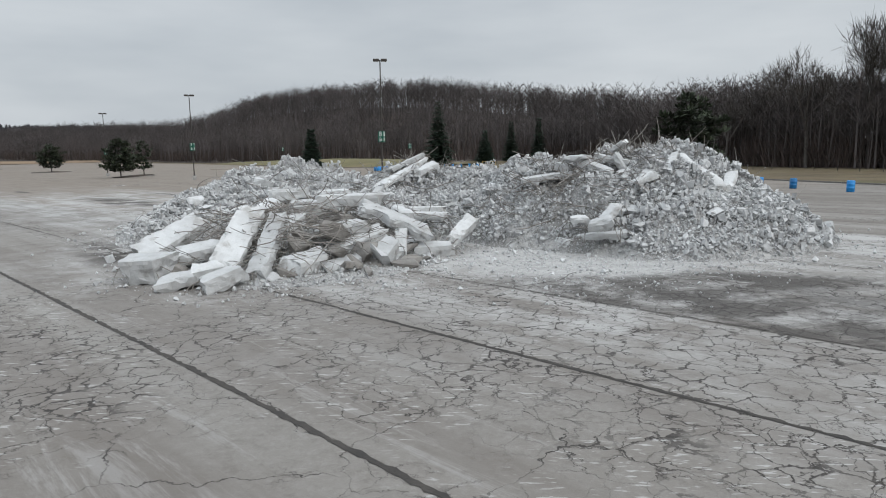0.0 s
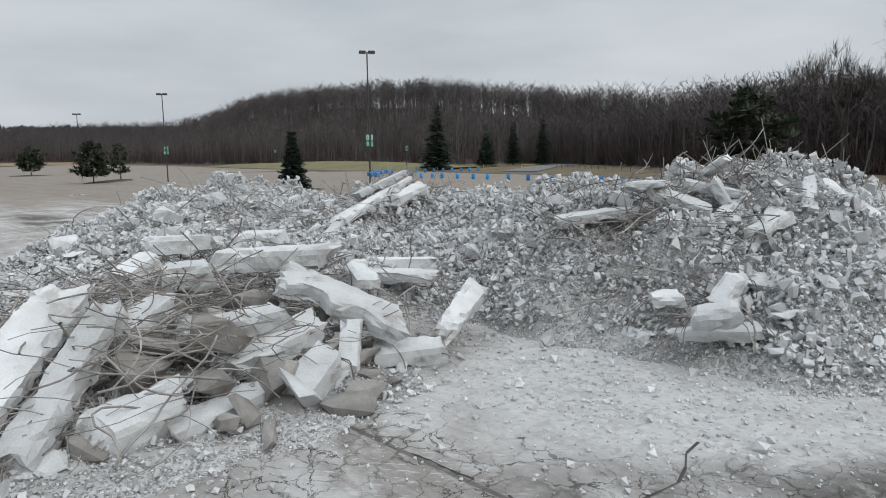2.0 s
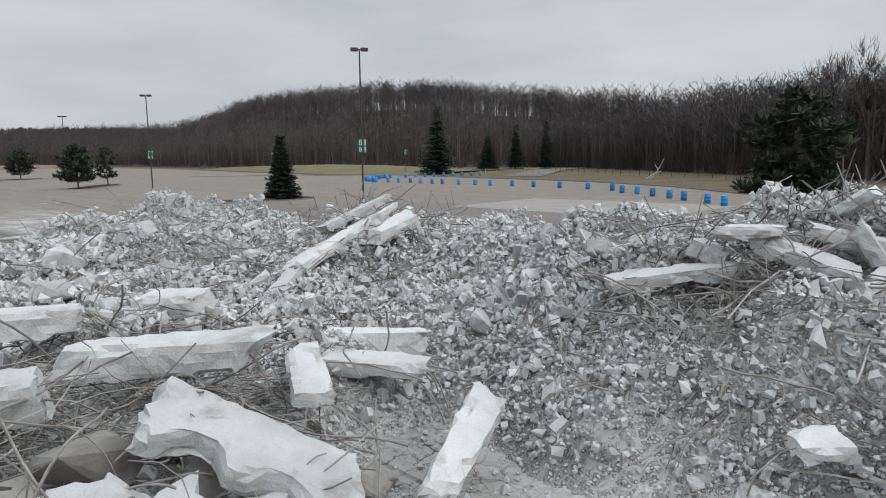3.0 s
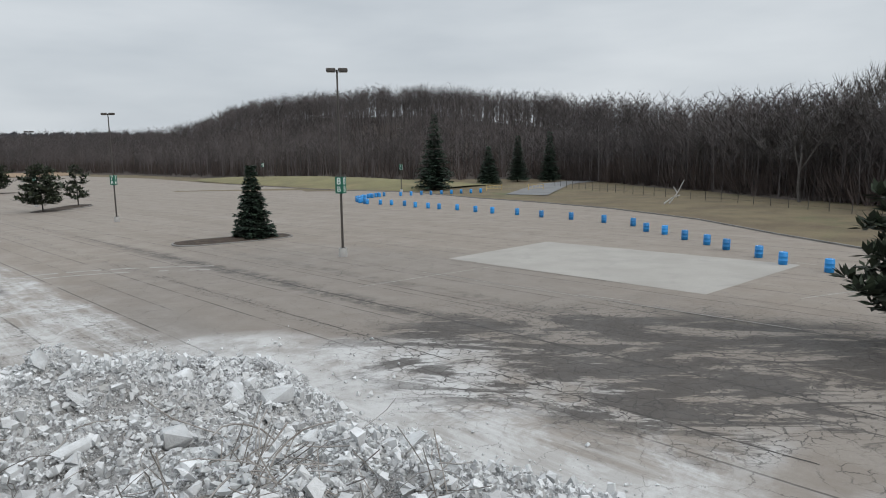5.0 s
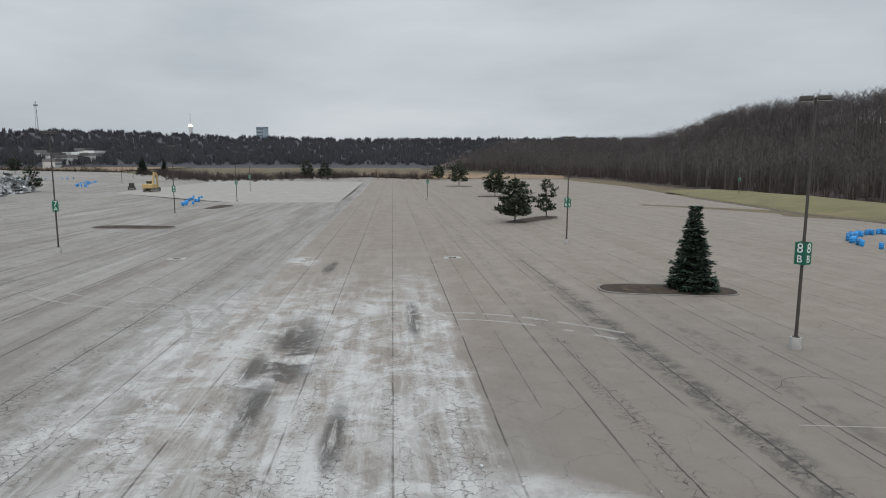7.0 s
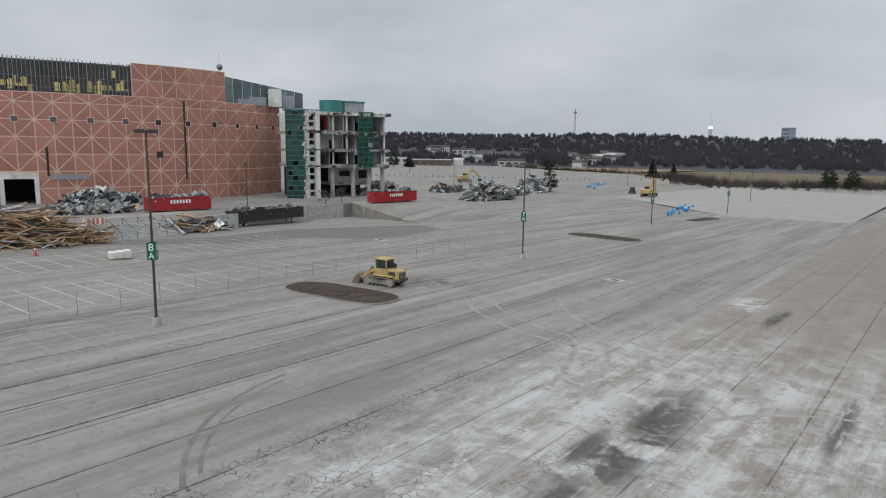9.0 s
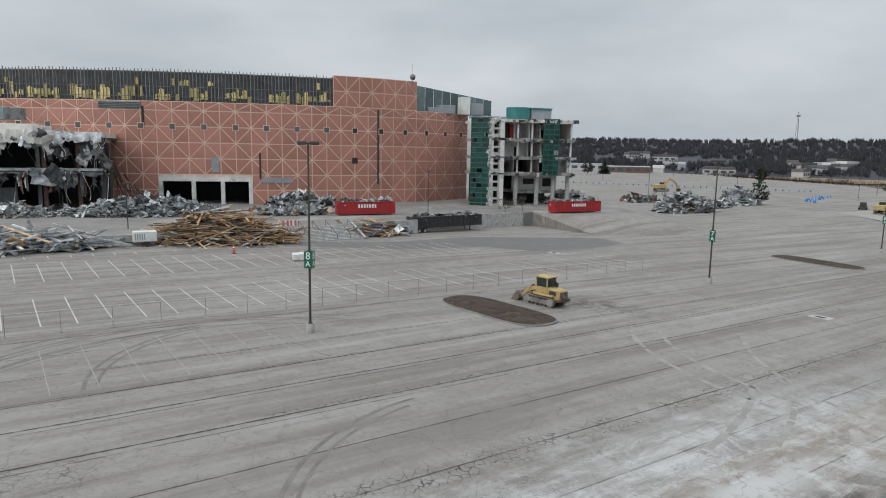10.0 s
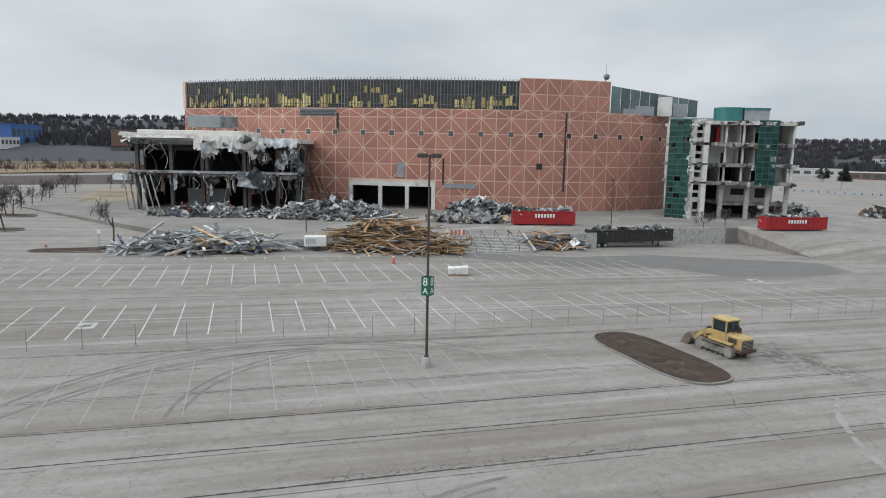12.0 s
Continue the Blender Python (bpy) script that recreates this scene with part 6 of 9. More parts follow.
def iron_pipe():
    t = thing("pipe", pose(6.85, 16.0, 1.12, 0, 0, 15), "short rusty steel pipe lying at the heap's foot", "pipe")
    bm = bmesh.new()
    n = 14
    rings = []
    for yy, rr in ((-0.6, 0.12), (0.6, 0.12), (0.6, 0.1), (-0.6, 0.1)):
        rings.append([bm.verts.new((rr * math.cos(2 * math.pi * k / n), yy, rr * math.sin(2 * math.pi * k / n) + yy * 0.12)) for k in range(n)])
    for i in range(4):
        for k in range(n):
            bm.faces.new((rings[i][k], rings[i][(k + 1) % n], rings[(i + 1) % 4][(k + 1) % n], rings[(i + 1) % 4][k]))
    bmesh.ops.recalc_face_normals(bm, faces=bm.faces)
    part("tube", bm, M_CEM, t, "dull grey tube")


iron_pipe()


# ---- arena: plan axes ----
A_O, A_U, A_V = np.array((-14.977, 44.482)), np.array((-0.5246, 0.8513)), np.array((-0.8513, -0.5246))
A_TURN = math.degrees(math.atan2(0.8513, -0.5246))
PLAZA = 1.4


def arena(u, v, z):
    p = A_O + A_U * u + A_V * v
    return (float(p[0]), float(p[1]), z)


def arena_m(u, v, z, turn=0.0):
    """A pose whose x runs along the front (u), y away from the lot (v)."""
    x = Vector((A_U[0], A_U[1], 0))
    y = Vector((A_V[0], A_V[1], 0))
    m = Matrix(((x.x, y.x, 0, 0), (x.y, y.y, 0, 0), (0, 0, -1, 0), (0, 0, 0, 1)))
    # u, v, up is a left-handed set here, so the thing is set with its own x turned about
    ang = math.atan2(A_U[1], A_U[0])
    q = arena(u, v, z)
    return pose(q[0], q[1], q[2], 0, 0, math.degrees(ang) + turn)


M_TILE = surface("rust_red_facade_panels", (0.405, 0.185, 0.140), (0.335, 0.152, 0.116), 0.25, 6, 0.6, stain=(0.38, 0.185, 0.138), stain_scale=0.12, per_piece=0.12, bump_size=0.004)
M_JOINT = surface("pale_facade_bands", (0.68, 0.51, 0.40), (0.58, 0.43, 0.34), 0.4, 8, 0.7, bump_size=0.004)
# near-black that stands for the shade inside rooms and openings
M_SHADE = surface("interior_shade_black", (0.022, 0.022, 0.024), (0.035, 0.034, 0.034), 0.5, 8, 0.9, bump_size=0.02)
M_DECK = surface("stripped_steel_decking", (0.085, 0.088, 0.09), (0.05, 0.052, 0.055), 0.3, 5, 0.6, metal=0.3, stain=(0.12, 0.12, 0.115), stain_scale=0.3, bump_size=0.02)
M_STUD = surface("grey_steel_studs", (0.22, 0.225, 0.23), (0.15, 0.155, 0.16), 0.6, 20, 0.5, metal=0.5, per_island=0.3, bump_size=0.002)
M_WOOL = surface("yellow_insulation_wool", (0.72, 0.60, 0.26), (0.55, 0.44, 0.17), 1.5, 12, 1.0, per_piece=0.3, bump_size=0.04, bump_strength=0.7)
M_GLASS = surface("teal_curtain_glass", (0.008, 0.046, 0.041), (0.014, 0.065, 0.058), 0.4, 3, 0.25, per_piece=0.35, bump_size=0.002, rough_var=0.05)
M_TEAL = surface("teal_metal_cladding", (0.02, 0.135, 0.135), (0.03, 0.16, 0.155), 0.4, 10, 0.45, bump_size=0.003)
M_LANTERN = surface("grey_lantern_glass", (0.085, 0.125, 0.13), (0.12, 0.165, 0.17), 0.3, 3, 0.2, per_piece=0.3, bump_size=0.002, rough_var=0.05)
M_MULL = surface("green_mullions", (0.03, 0.12, 0.095), (0.05, 0.15, 0.12), 0.8, 20, 0.45, metal=0.3, bump_size=0.002)
M_PLASTER = surface("white_plaster_wall", (0.66, 0.66, 0.64), (0.52, 0.52, 0.50), 0.4, 9, 0.9, stain=(0.34, 0.32, 0.29), stain_scale=0.35, bump_size=0.006)
M_FLOORC = surface("torn_floor_concrete", (0.34, 0.335, 0.325), (0.22, 0.215, 0.205), 0.5, 9, 0.95, stain=(0.10, 0.095, 0.09), stain_scale=0.4, bump_size=0.03)
M_MEMB = surface("white_roof_membrane", (0.66, 0.65, 0.61), (0.54, 0.53, 0.49), 0.3, 6, 0.7, stain=(0.36, 0.34, 0.30), stain_scale=0.25, bump_size=0.03)
M_SHEET = surface("torn_sheet_metal", (0.40, 0.415, 0.42), (0.18, 0.19, 0.195), 0.8, 12, 0.45, metal=0.25, per_island=0.4, stain=(0.10, 0.095, 0.09), stain_scale=0.8, bump_size=0.01)
M_SHEETP = surface("torn_sheet_metal_piece", (0.50, 0.52, 0.53), (0.29, 0.305, 0.315), 0.8, 12, 0.5, metal=0.2, per_piece=0.6, stain=(0.12, 0.115, 0.11), stain_scale=0.8, bump_size=0.01)
M_TIMBER = surface("weathered_timber", (0.46, 0.335, 0.205), (0.25, 0.165, 0.095), 1.0, 14, 0.9, per_piece=0.45, stain=(0.13, 0.095, 0.065), stain_scale=0.6, bump_size=0.006)
M_TIMBERS = surface("weathered_timber_heap", (0.34, 0.225, 0.125), (0.20, 0.125, 0.07), 1.0, 14, 0.9, per_island=0.5, bump_size=0.006)
M_RED = surface("red_container_paint", (0.36, 0.018, 0.022), (0.30, 0.014, 0.018), 0.7, 12, 0.5, stain=(0.20, 0.022, 0.02), stain_scale=0.6, bump_size=0.006)
M_BLACK = surface("black_trailer_paint", (0.018, 0.018, 0.019), (0.03, 0.03, 0.03), 0.6, 14, 0.5, bump_size=0.004)
M_RUBBER = surface("black_rubber", (0.02, 0.02, 0.02), (0.035, 0.034, 0.033), 3, 30, 0.9, bump_size=0.006)
M_PLAZA = surface("worn_plaza_paving", (0.215, 0.204, 0.188), (0.155, 0.147, 0.135), 0.12, 5, 0.95, stain=(0.30, 0.29, 0.27), stain_scale=0.09, bump_size=0.02)
M_BLUESTEEL = surface("blue_painted_steel", (0.10, 0.16, 0.30), (0.16, 0.22, 0.34), 0.8, 14, 0.5, per_piece=0.3, bump_size=0.004)


def front_curve(s):
    """The convex front wall in plan, by the way along it: u, v and its heading."""
    rad = 164.0 if s < 0 else 70.0
    a = s / rad
    return 12.0 + rad * math.sin(a), 152.0 + rad * (1 - math.cos(a)), a


ROWS = [1.1, 4.65, 8.2, 11.75, 15.3, 18.85, 22.4, 24.4]
COL = 3.425
I0, I1 = -25, 13


def front_cell_m(s, z, proud=0.0):
    u, v, a = front_curve(s)
    u, v = u + math.sin(a) * proud, v - math.cos(a) * proud
    q = arena(u, v, z)
    d = A_U * math.cos(a) + A_V * math.sin(a)
    n = -(A_V * math.cos(a) - A_U * math.sin(a))
    # columns: along the wall, up, out of the wall
    m = Matrix(((d[0], 0, n[0], q[0]), (d[1], 0, n[1], q[1]), (0, 1, 0, q[2]), (0, 0, 0, 1)))
    return m


def tri_pair(w, h, flip, band=0.125, deep=0.06):
    """A facade cell: two triangular panels with a pale band showing between them."""
    x0, x1, y0, y1 = -w / 2 + band, w / 2 - band, -h / 2 + band, h / 2 - band
    g = band * 1.35
    if flip:
        tris = [[(x0, y0 + g), (x1 - g, y1), (x0, y1)], [(x0 + g, y0), (x1, y0), (x1, y1 - g)]]
    else:
        tris = [[(x0, y0), (x1 - g, y0), (x0, y1 - g)], [(x1, y0 + g), (x1, y1), (x0 + g, y1)]]
    v, f = [], []
    for t in tris:
        n = len(v)
        v += [(x, y, 0) for x, y in t] + [(x, y, deep) for x, y in t]
        f += [(n + 3, n + 4, n + 5), (n, n + 1, n + 4, n + 3), (n + 1, n + 2, n + 5, n + 4), (n + 2, n, n + 3, n + 5)]
    me = bpy.data.meshes.new("panel")
    me.from_pydata(v, [], f)
    me.materials.append(M_TILE)
    return me


def wall_block(soup, s0, s1, z0, z1, thick=0.5):
    """A piece of the curved wall."""
    n = max(int(abs(s1 - s0) / 2), 1)
    v = []
    for i in range(n + 1):
        u, w, a = front_curve(s0 + (s1 - s0) * i / n)
        for off in (0, thick):
            for z in (z0, z1):
                v.append(arena(u - math.sin(a) * off, w + math.cos(a) * off, z))
    f = []
    for i in range(n):
        a, b = 4 * i, 4 * i + 4
        f += [(a, a + 1, b + 1, b), (a + 2, b + 2, b + 3, a + 3), (a + 1, a + 3, b + 3, b + 1), (a, b, b + 2, a + 2)]
    f += [(0, 2, 3, 1), (4 * n, 4 * n + 1, 4 * n + 3, 4 * n + 2)]
    soup.add(v, f)


def build_arena():
    r = random.Random(31)
    t = thing("arena_hall", pose(0, 0, 0), "half-demolished arena hall with rust-red panelled walls and pale bands", "building")
    s = Soup()
    sa, sb = 3 + I0 * COL, 3 + I1 * COL
    dl, dr, dz = 3 - 11 * COL, 3 - 5 * COL, 7.6
    wall_block(s, sa, dl, -0.5, 24.4)
    wall_block(s, dr, sb, -0.5, 24.4)
    wall_block(s, dl, dr, dz, 24.4)
    wall_block(s, 4.7, 27.1, 24.4, 31.55)
    s.make("wall", M_JOINT, t, "pale bands between the panels")
    meshes = {}
    for j in range(7):
        h = ROWS[j + 1] - ROWS[j]
        for i in range(I0, I1):
            s_mid, zm = 3 + (i + 0.5) * COL, (ROWS[j] + ROWS[j + 1]) / 2
            if dl - 0.5 < s_mid < dr + 0.5 and ROWS[j + 1] < 9:
                continue
            key = (round(h, 2), (i + j) % 2)
            if key not in meshes:
                meshes[key] = tri_pair(COL, h, (i + j) % 2 == 0)
            share("panel", meshes[key], t, front_cell_m(s_mid, zm))
    w2 = (27.1 - 4.7) / 7
    for j in range(2):
        for i in range(7):
            key = ("top", (i + j) % 2)
            if key not in meshes:
                meshes[key] = tri_pair(w2, 3.57, (i + j) % 2 == 0)
            share("panel", meshes[key], t, front_cell_m(4.7 + (i + 0.5) * w2, 24.4 + 3.57 * (j + 0.5)))
    # small square windows on the stars of one row
    for i in range(-26, 13, 2):
        win = new("window")
        win.parent = t
        win.matrix_local = front_cell_m(3 + i * COL, 18.85)
        bm = bmesh.new()
        for lo, hi in (((-0.72, -0.72, 0), (0.72, -0.58, 0.16)), ((-0.72, 0.58, 0), (0.72, 0.72, 0.16)), ((-0.72, -0.58, 0), (-0.58, 0.58, 0.16)), ((0.58, -0.58, 0), (0.72, 0.58, 0.16))):
            bm_box(bm, lo, hi)
        part("window_frame", bm, M_JOINT, win)
        # an opening is a pane coloured black for the shade behind it
        box_part("pane", (-0.58, -0.58, 0.02), (0.58, 0.58, 0.09), M_SHADE if i > 0 else M_DULLPANE, win, "broken opening filled with shade black" if i > 0 else "dull grey pane")
    win = new("window")
    win.parent = t
    win.matrix_local = front_cell_m(3 + 2 * COL, 11.75)
    box_part("pane", (-0.7, -0.7, 0.02), (0.7, 0.7, 0.1), M_SHADE, win, "broken opening filled with shade black")
    box_part("vent_panel", (-0.8, -1.7, 0.03), (0.8, 1.7, 0.14), M_STEELGLASS, t, "pale grey vent panel", m=front_cell_m(-22.2, 10.4))
    box_part("vent_strip", (-4.6, -0.8, 0.03), (4.6, 0.8, 0.2), M_STEELGLASS, t, "grey louvred strip under the stripped band", m=front_cell_m(-42.5, 23.4))
    for k in range(4):
        box_part("louvre", (-4.5, -0.7 + 0.36 * k, 0.2), (4.5, -0.52 + 0.36 * k, 0.32), M_DECK, t, m=front_cell_m(-42.5, 23.4))
    box_part("torn_patch", (-3.6, -0.5, 0.05), (3.6, 0.6, 0.16), M_STEELGLASS, t, "grey exposed strip where panels were torn off", m=front_cell_m(-8.5, 6.9))
    box_part("slot", (-0.25, -2.2, 0.05), (0.25, 2.2, 0.14), M_SHADE, t, "slot torn down the wall, painted as shade", m=front_cell_m(-37.5, 21.0))
    # open slots torn down the wall: strips in shade black laid on the panels
    box_part("slot", (-0.22, -9.0, 0.05), (0.22, 9.0, 0.12), M_SHADE, t, "slot torn down the wall, painted as shade", m=front_cell_m(15.9, 15.0))
    box_part("slot", (-0.2, -3.0, 0.05), (0.2, 3.0, 0.12), M_SHADE, t, "slot torn down the wall, painted as shade", m=front_cell_m(-12.3, 10.2))
    # the stripped upper band: decking, studs, yellow wool
    s = Soup()
    n = 60
    v, f = [], []
    for i in range(n + 1):
        u, w, a = front_curve(sa + (4.7 - sa) * i / n)
        for z in (24.3, 30.9):
            v.append(arena(u - math.sin(a) * 0.7, w + math.cos(a) * 0.7, z))
    f = [(2 * i, 2 * i + 1, 2 * i + 3, 2 * i + 2) for i in range(n)]
    mesh_object("decking", v, f, M_DECK, t, "dark stripped steel decking")
    studs = Soup()
    k = sa
    while k < 4.6:
        u, w, a = front_curve(k)
        uo, wo = u - math.sin(a) * 0.25, w + math.cos(a) * 0.25
        studs.add(beam_verts(arena(uo, wo, 24.4), arena(uo, wo, 31.25 + r.uniform(-0.15, 0.25)), 0.12, 0.16, (1, 0, 0)), BOX_F)
        k += 0.78
    for z in (27.6, 30.7, 25.4):
        for i in range(70):
            a0, a1 = sa + (4.7 - sa) * i / 70, sa + (4.7 - sa) * (i + 1) / 70
            p, q = front_curve(a0), front_curve(a1)
            studs.add(beam_verts(arena(p[0], p[1] + 0.3, z), arena(q[0], q[1] + 0.3, z), 0.1, 0.08), BOX_F)
    ob = studs.make("studs", M_STUD, t, "bare grey steel studs")
    tagged(ob, kind="stuff")
    k = sa + 2
    while k < 4.0:
        wd = r.uniform(0.6, 1.3)
        if noise.noise(Vector((k * 0.21, 3.0, 0))) > -0.28:
            z0, z1 = 24.5 + r.choice((0, 0, 0.3, 0.8)), r.uniform(25.9, 27.9)
            if r.random() < 0.07:
                z0, z1 = 27.9, 28.9 + r.uniform(0, 0.6)
            if r.random() < 0.93:
                lo, hi = z0 - 27, z1 - 27 + r.uniform(-0.3, 0.3)
                rim = [(-wd / 2, lo), (wd / 2, lo + r.uniform(-.1, .3)), (wd / 2 * r.uniform(0.7, 1.1), (lo + hi) / 2), (wd / 2, hi + r.uniform(-.5, .1)), (wd * r.uniform(-.2, .2), hi), (-wd / 2, hi + r.uniform(-.6, .1)), (-wd / 2 * r.uniform(0.6, 1.1), (lo + hi) / 2)]
                nv = len(rim)
                vs = [(a, b, 0.12 + r.uniform(-.04, .05)) for a, b in rim] + [(a, b, 0.0) for a, b in rim]
                fs = [tuple(range(nv))] + [(i, i + nv, (i + 1) % nv + nv, (i + 1) % nv) for i in range(nv)]
                mesh_object("insulation", vs, fs, M_WOOL, t).matrix_local = front_cell_m(k, 27, -0.52)
        k += wd
    # end pier of the band
    wb = Soup()
    wall_block(wb, sa - 0.4, sa + 0.5, 24.4, 31.1, 0.8)
    wb.make("end_pier", M_JOINT, t)
    # loading door: frame, columns, hall behind with its shade painted near-black
    s = Soup()
    wall_block(s, dl - 0.4, dr + 0.4, 6.6, 8.0, 0.3)
    ob = s.make("lintel", M_PLASTER, t, "white lintel over the loading opening")
    for k in (dl + 7.6, dl + 14.0, dr - 0.4, dl + 0.4):
        box_part("door_column", (-0.42, -0.9, -0.4), (0.42, 5.6, 0.35), M_PLASTER, t, "white column of the loading opening", m=front_cell_m(k, 1.1, 0.02))
    u0, v0, a0 = front_curve(dl)
    u1, v1, a1 = front_curve(dr)
    pts = [arena(u0, v0 + 0.6, 1.3), arena(u1, v1 + 0.6, 1.3), arena(u1, v1 + 14, 1.3), arena(u0, v0 + 14, 1.3)]
    top = [(x, y, 7.9) for x, y, z in pts]
    mesh_object("hall_inside", pts + top, [(0, 3, 2, 1), (4, 5, 6, 7), (0, 4, 7, 3), (1, 2, 6, 5), (3, 7, 6, 2)], M_SHADE, t, "empty hall behind the opening in painted shade")
    # roof and the sides that close the hall
    v = []
    n = 24
    for i in range(n + 1):
        u, w, a = front_curve(sa + (sb - sa) * i / n)
        v.append(arena(u - math.sin(a) * 0.5, w + math.cos(a) * 0.5, 24.2))
    v += [arena(60, 255, 24.2), arena(-75, 265, 24.2)]
    mesh_object("roof", v, [tuple(range(len(v)))], M_MEMB, t, "pale flat roof")
    for (ua, va), (ub, vb), zt in (((front_curve(sa)[0], front_curve(sa)[1]), (-75, 265), 31.0), ((front_curve(sb)[0], front_curve(sb)[1]), (60, 255), 24.4), ((60, 255), (-75, 265), 24.4)):
        mesh_object("wall", [arena(ua, va, -1), arena(ub, vb, -1), arena(ub, vb, zt), arena(ua, va, zt)], [(0, 1, 2, 3)], M_TILE, t)
    for (ua, va), (ub, vb) in (((front_curve(4.7)[0], front_curve(4.7)[1] + .5), (front_curve(27.1)[0], front_curve(27.1)[1] + .5)),):
        mesh_object("upper_roof", [arena(ua, va, 31.3), arena(ub, vb, 31.3), arena(ub, vb + 30, 31.3), arena(ua, va + 30, 31.3)], [(0, 1, 2, 3)], M_MEMB, t)
        for p, q in (((ua, va), (ua, va + 30)), ((ub, vb), (ub, vb + 30))):
            mesh_object("wall", [arena(*p, 24), arena(*q, 24), arena(*q, 31.3), arena(*p, 31.3)], [(0, 1, 2, 3)], M_DECK, t)
    # glass lantern behind the right shoulder
    lan = new("lantern")
    lan.parent = t
    lan["label"] = "dark teal glazed lantern on the roof"
    for k in range(9):
        ua, ub = 41 + k * 2.4, 41 + (k + 1) * 2.4
        za, zb = 31.6 - k * 0.36, 31.6 - (k + 1) * 0.36
        v = [(0.05, 24.3, 0.1), (2.35, 24.3, 0.1), (2.35, zb, 0.1), (0.05, za, 0.1)]
        v += [(x, y, 0) for x, y, z in v]
        ob = mesh_object("pane", v, [(0, 1, 2, 3), (7, 6, 5, 4), (3, 2, 6, 7), (1, 5, 6, 2), (0, 3, 7, 4)], M_LANTERN, lan)
        ob.matrix_local = Matrix.Translation(arena(ua, 167, 0)) @ Matrix(((A_U[0], 0, -A_V[0], 0), (A_U[1], 0, -A_V[1], 0), (0, 1, 0, 0), (0, 0, 0, 1)))
    for k, (u, v, w, h) in enumerate(((48, 163, 4.5, 2.2), (53.5, 164, 2.6, 4.6), (57.5, 166, 3.5, 3.2), (44, 162, 3, 1.5))):
        box_part("roof_unit", (-w / 2, -1.5, 0), (w / 2, 1.5, h), M_STEELGLASS if k != 1 else M_PLASTER, t, "grey roof plant box", 0.05, m=arena_m(u, v, 24.2))
    # aerial on the corner
    ae = new("aerial")
    ae.parent = t
    bm = bmesh.new()
    bm_cyl(bm, (0, 0, 0), (0, 0, 4.4), 0.06, 0.03, 6)
    bmesh.ops.create_uvsphere(bm, u_segments=10, v_segments=8, radius=0.75, matrix=Matrix.Translation((-0.4, 0, 1.3)))
    bm_cyl(bm, (0, 0, 0), (0.5, 0, 0.9), 0.04, 0.04, 5)
    ob = part("mast", bm, M_STUD, ae, "grey dish and mast")
    ae.matrix_local = Matrix.Translation(arena(37, 156.5, 31.3))
    return t


M_DULLPANE = surface("dull_dark_pane", (0.10, 0.115, 0.125), (0.07, 0.08, 0.09), 0.6, 12, 0.4, bump_size=0.002)
M_STEELGLASS = surface("dull_grey_metal", (0.30, 0.33, 0.35), (0.24, 0.265, 0.285), 0.6, 12, 0.5, metal=0.2, bump_size=0.004)
build_arena()


# ---- torn sheets, planks and scrap ----
def crumple(r, w, h, amp, nx=6, ny=6):
    """A bent sheet: verts and faces, w by h, hanging down from its top edge."""
    off = Vector((r.uniform(0, 50), r.uniform(0, 50), 0))
    v, f = [], []
    for i in range(nx + 1):
        for j in range(ny + 1):
            x, y = (i / nx - 0.5) * w, -j / ny * h
            p = Vector((x, y, 0)) * (2.2 / max(w, h)) + off
            z = amp * noise.noise(p * 1.3) + amp * 0.5 * noise.noise(p * 3.1)
            v.append((x + amp * 0.5 * noise.noise(p * 1.7 + Vector((9, 0, 0))), y + amp * 0.4 * noise.noise(p * 2 + Vector((0, 9, 0))) + (0.25 * h * noise.noise(p * 1.9) if j == ny else 0), z))
    for i in range(nx):
        for j in range(ny):
            a = i * (ny + 1) + j
            f.append((a, a + ny + 1, a + ny + 2, a + 1))
    return v, f


def sheet_part(name, r, w, h, amp, material, parent, m, label=""):
    v, f = crumple(r, w, h, amp)
    back = [(x, y, z - 0.03) for x, y, z in v]
    n = len(v)
    ob = mesh_object(name, v + back, f + [tuple(reversed([i + n for i in fc])) for fc in f], material, parent, label)
    ob.matrix_local = m
    return ob


def drape(name, u0, u1, v, z, short, deep, material, parent, seed, label):
    """A long sheet folded over an edge, its lower hem torn at uneven heights."""
    n, m = int((u1 - u0) / 0.35), 6
    vs, fs = [], []
    for i in range(n + 1):
        u = u0 + (u1 - u0) * i / n
        q = 0.5 + 0.5 * noise.noise(Vector((u * 0.35, seed, 0))) + 0.35 * noise.noise(Vector((u * 1.6, seed, 4)))
        ln = short + (deep - short) * max(0.0, q) * 1.2
        for j in range(m + 1):
            w = j / m
            fold = (0.18 + 0.4 * w) * noise.noise(Vector((u * 0.9, seed + w * 0.8, 2))) + 0.12 * noise.noise(Vector((u * 3.0, w * 2, seed)))
            vs.append((u + 0.25 * w * noise.noise(Vector((u, seed, 9))), z - ln * w, -v + 0.25 * w + fold))
    for i in range(n):
        for j in range(m):
            a = i * (m + 1) + j
            fs.append((a, a + m + 1, a + m + 2, a + 1))
    k = len(vs)
    vs += [(x, y, zz - 0.03) for x, y, zz in vs]
    ob = mesh_object(name, vs, fs + [tuple(reversed([i + k for i in fc])) for fc in fs], material, parent, label)
    ob.matrix_local = up_front(0, 0, 0)
    return ob


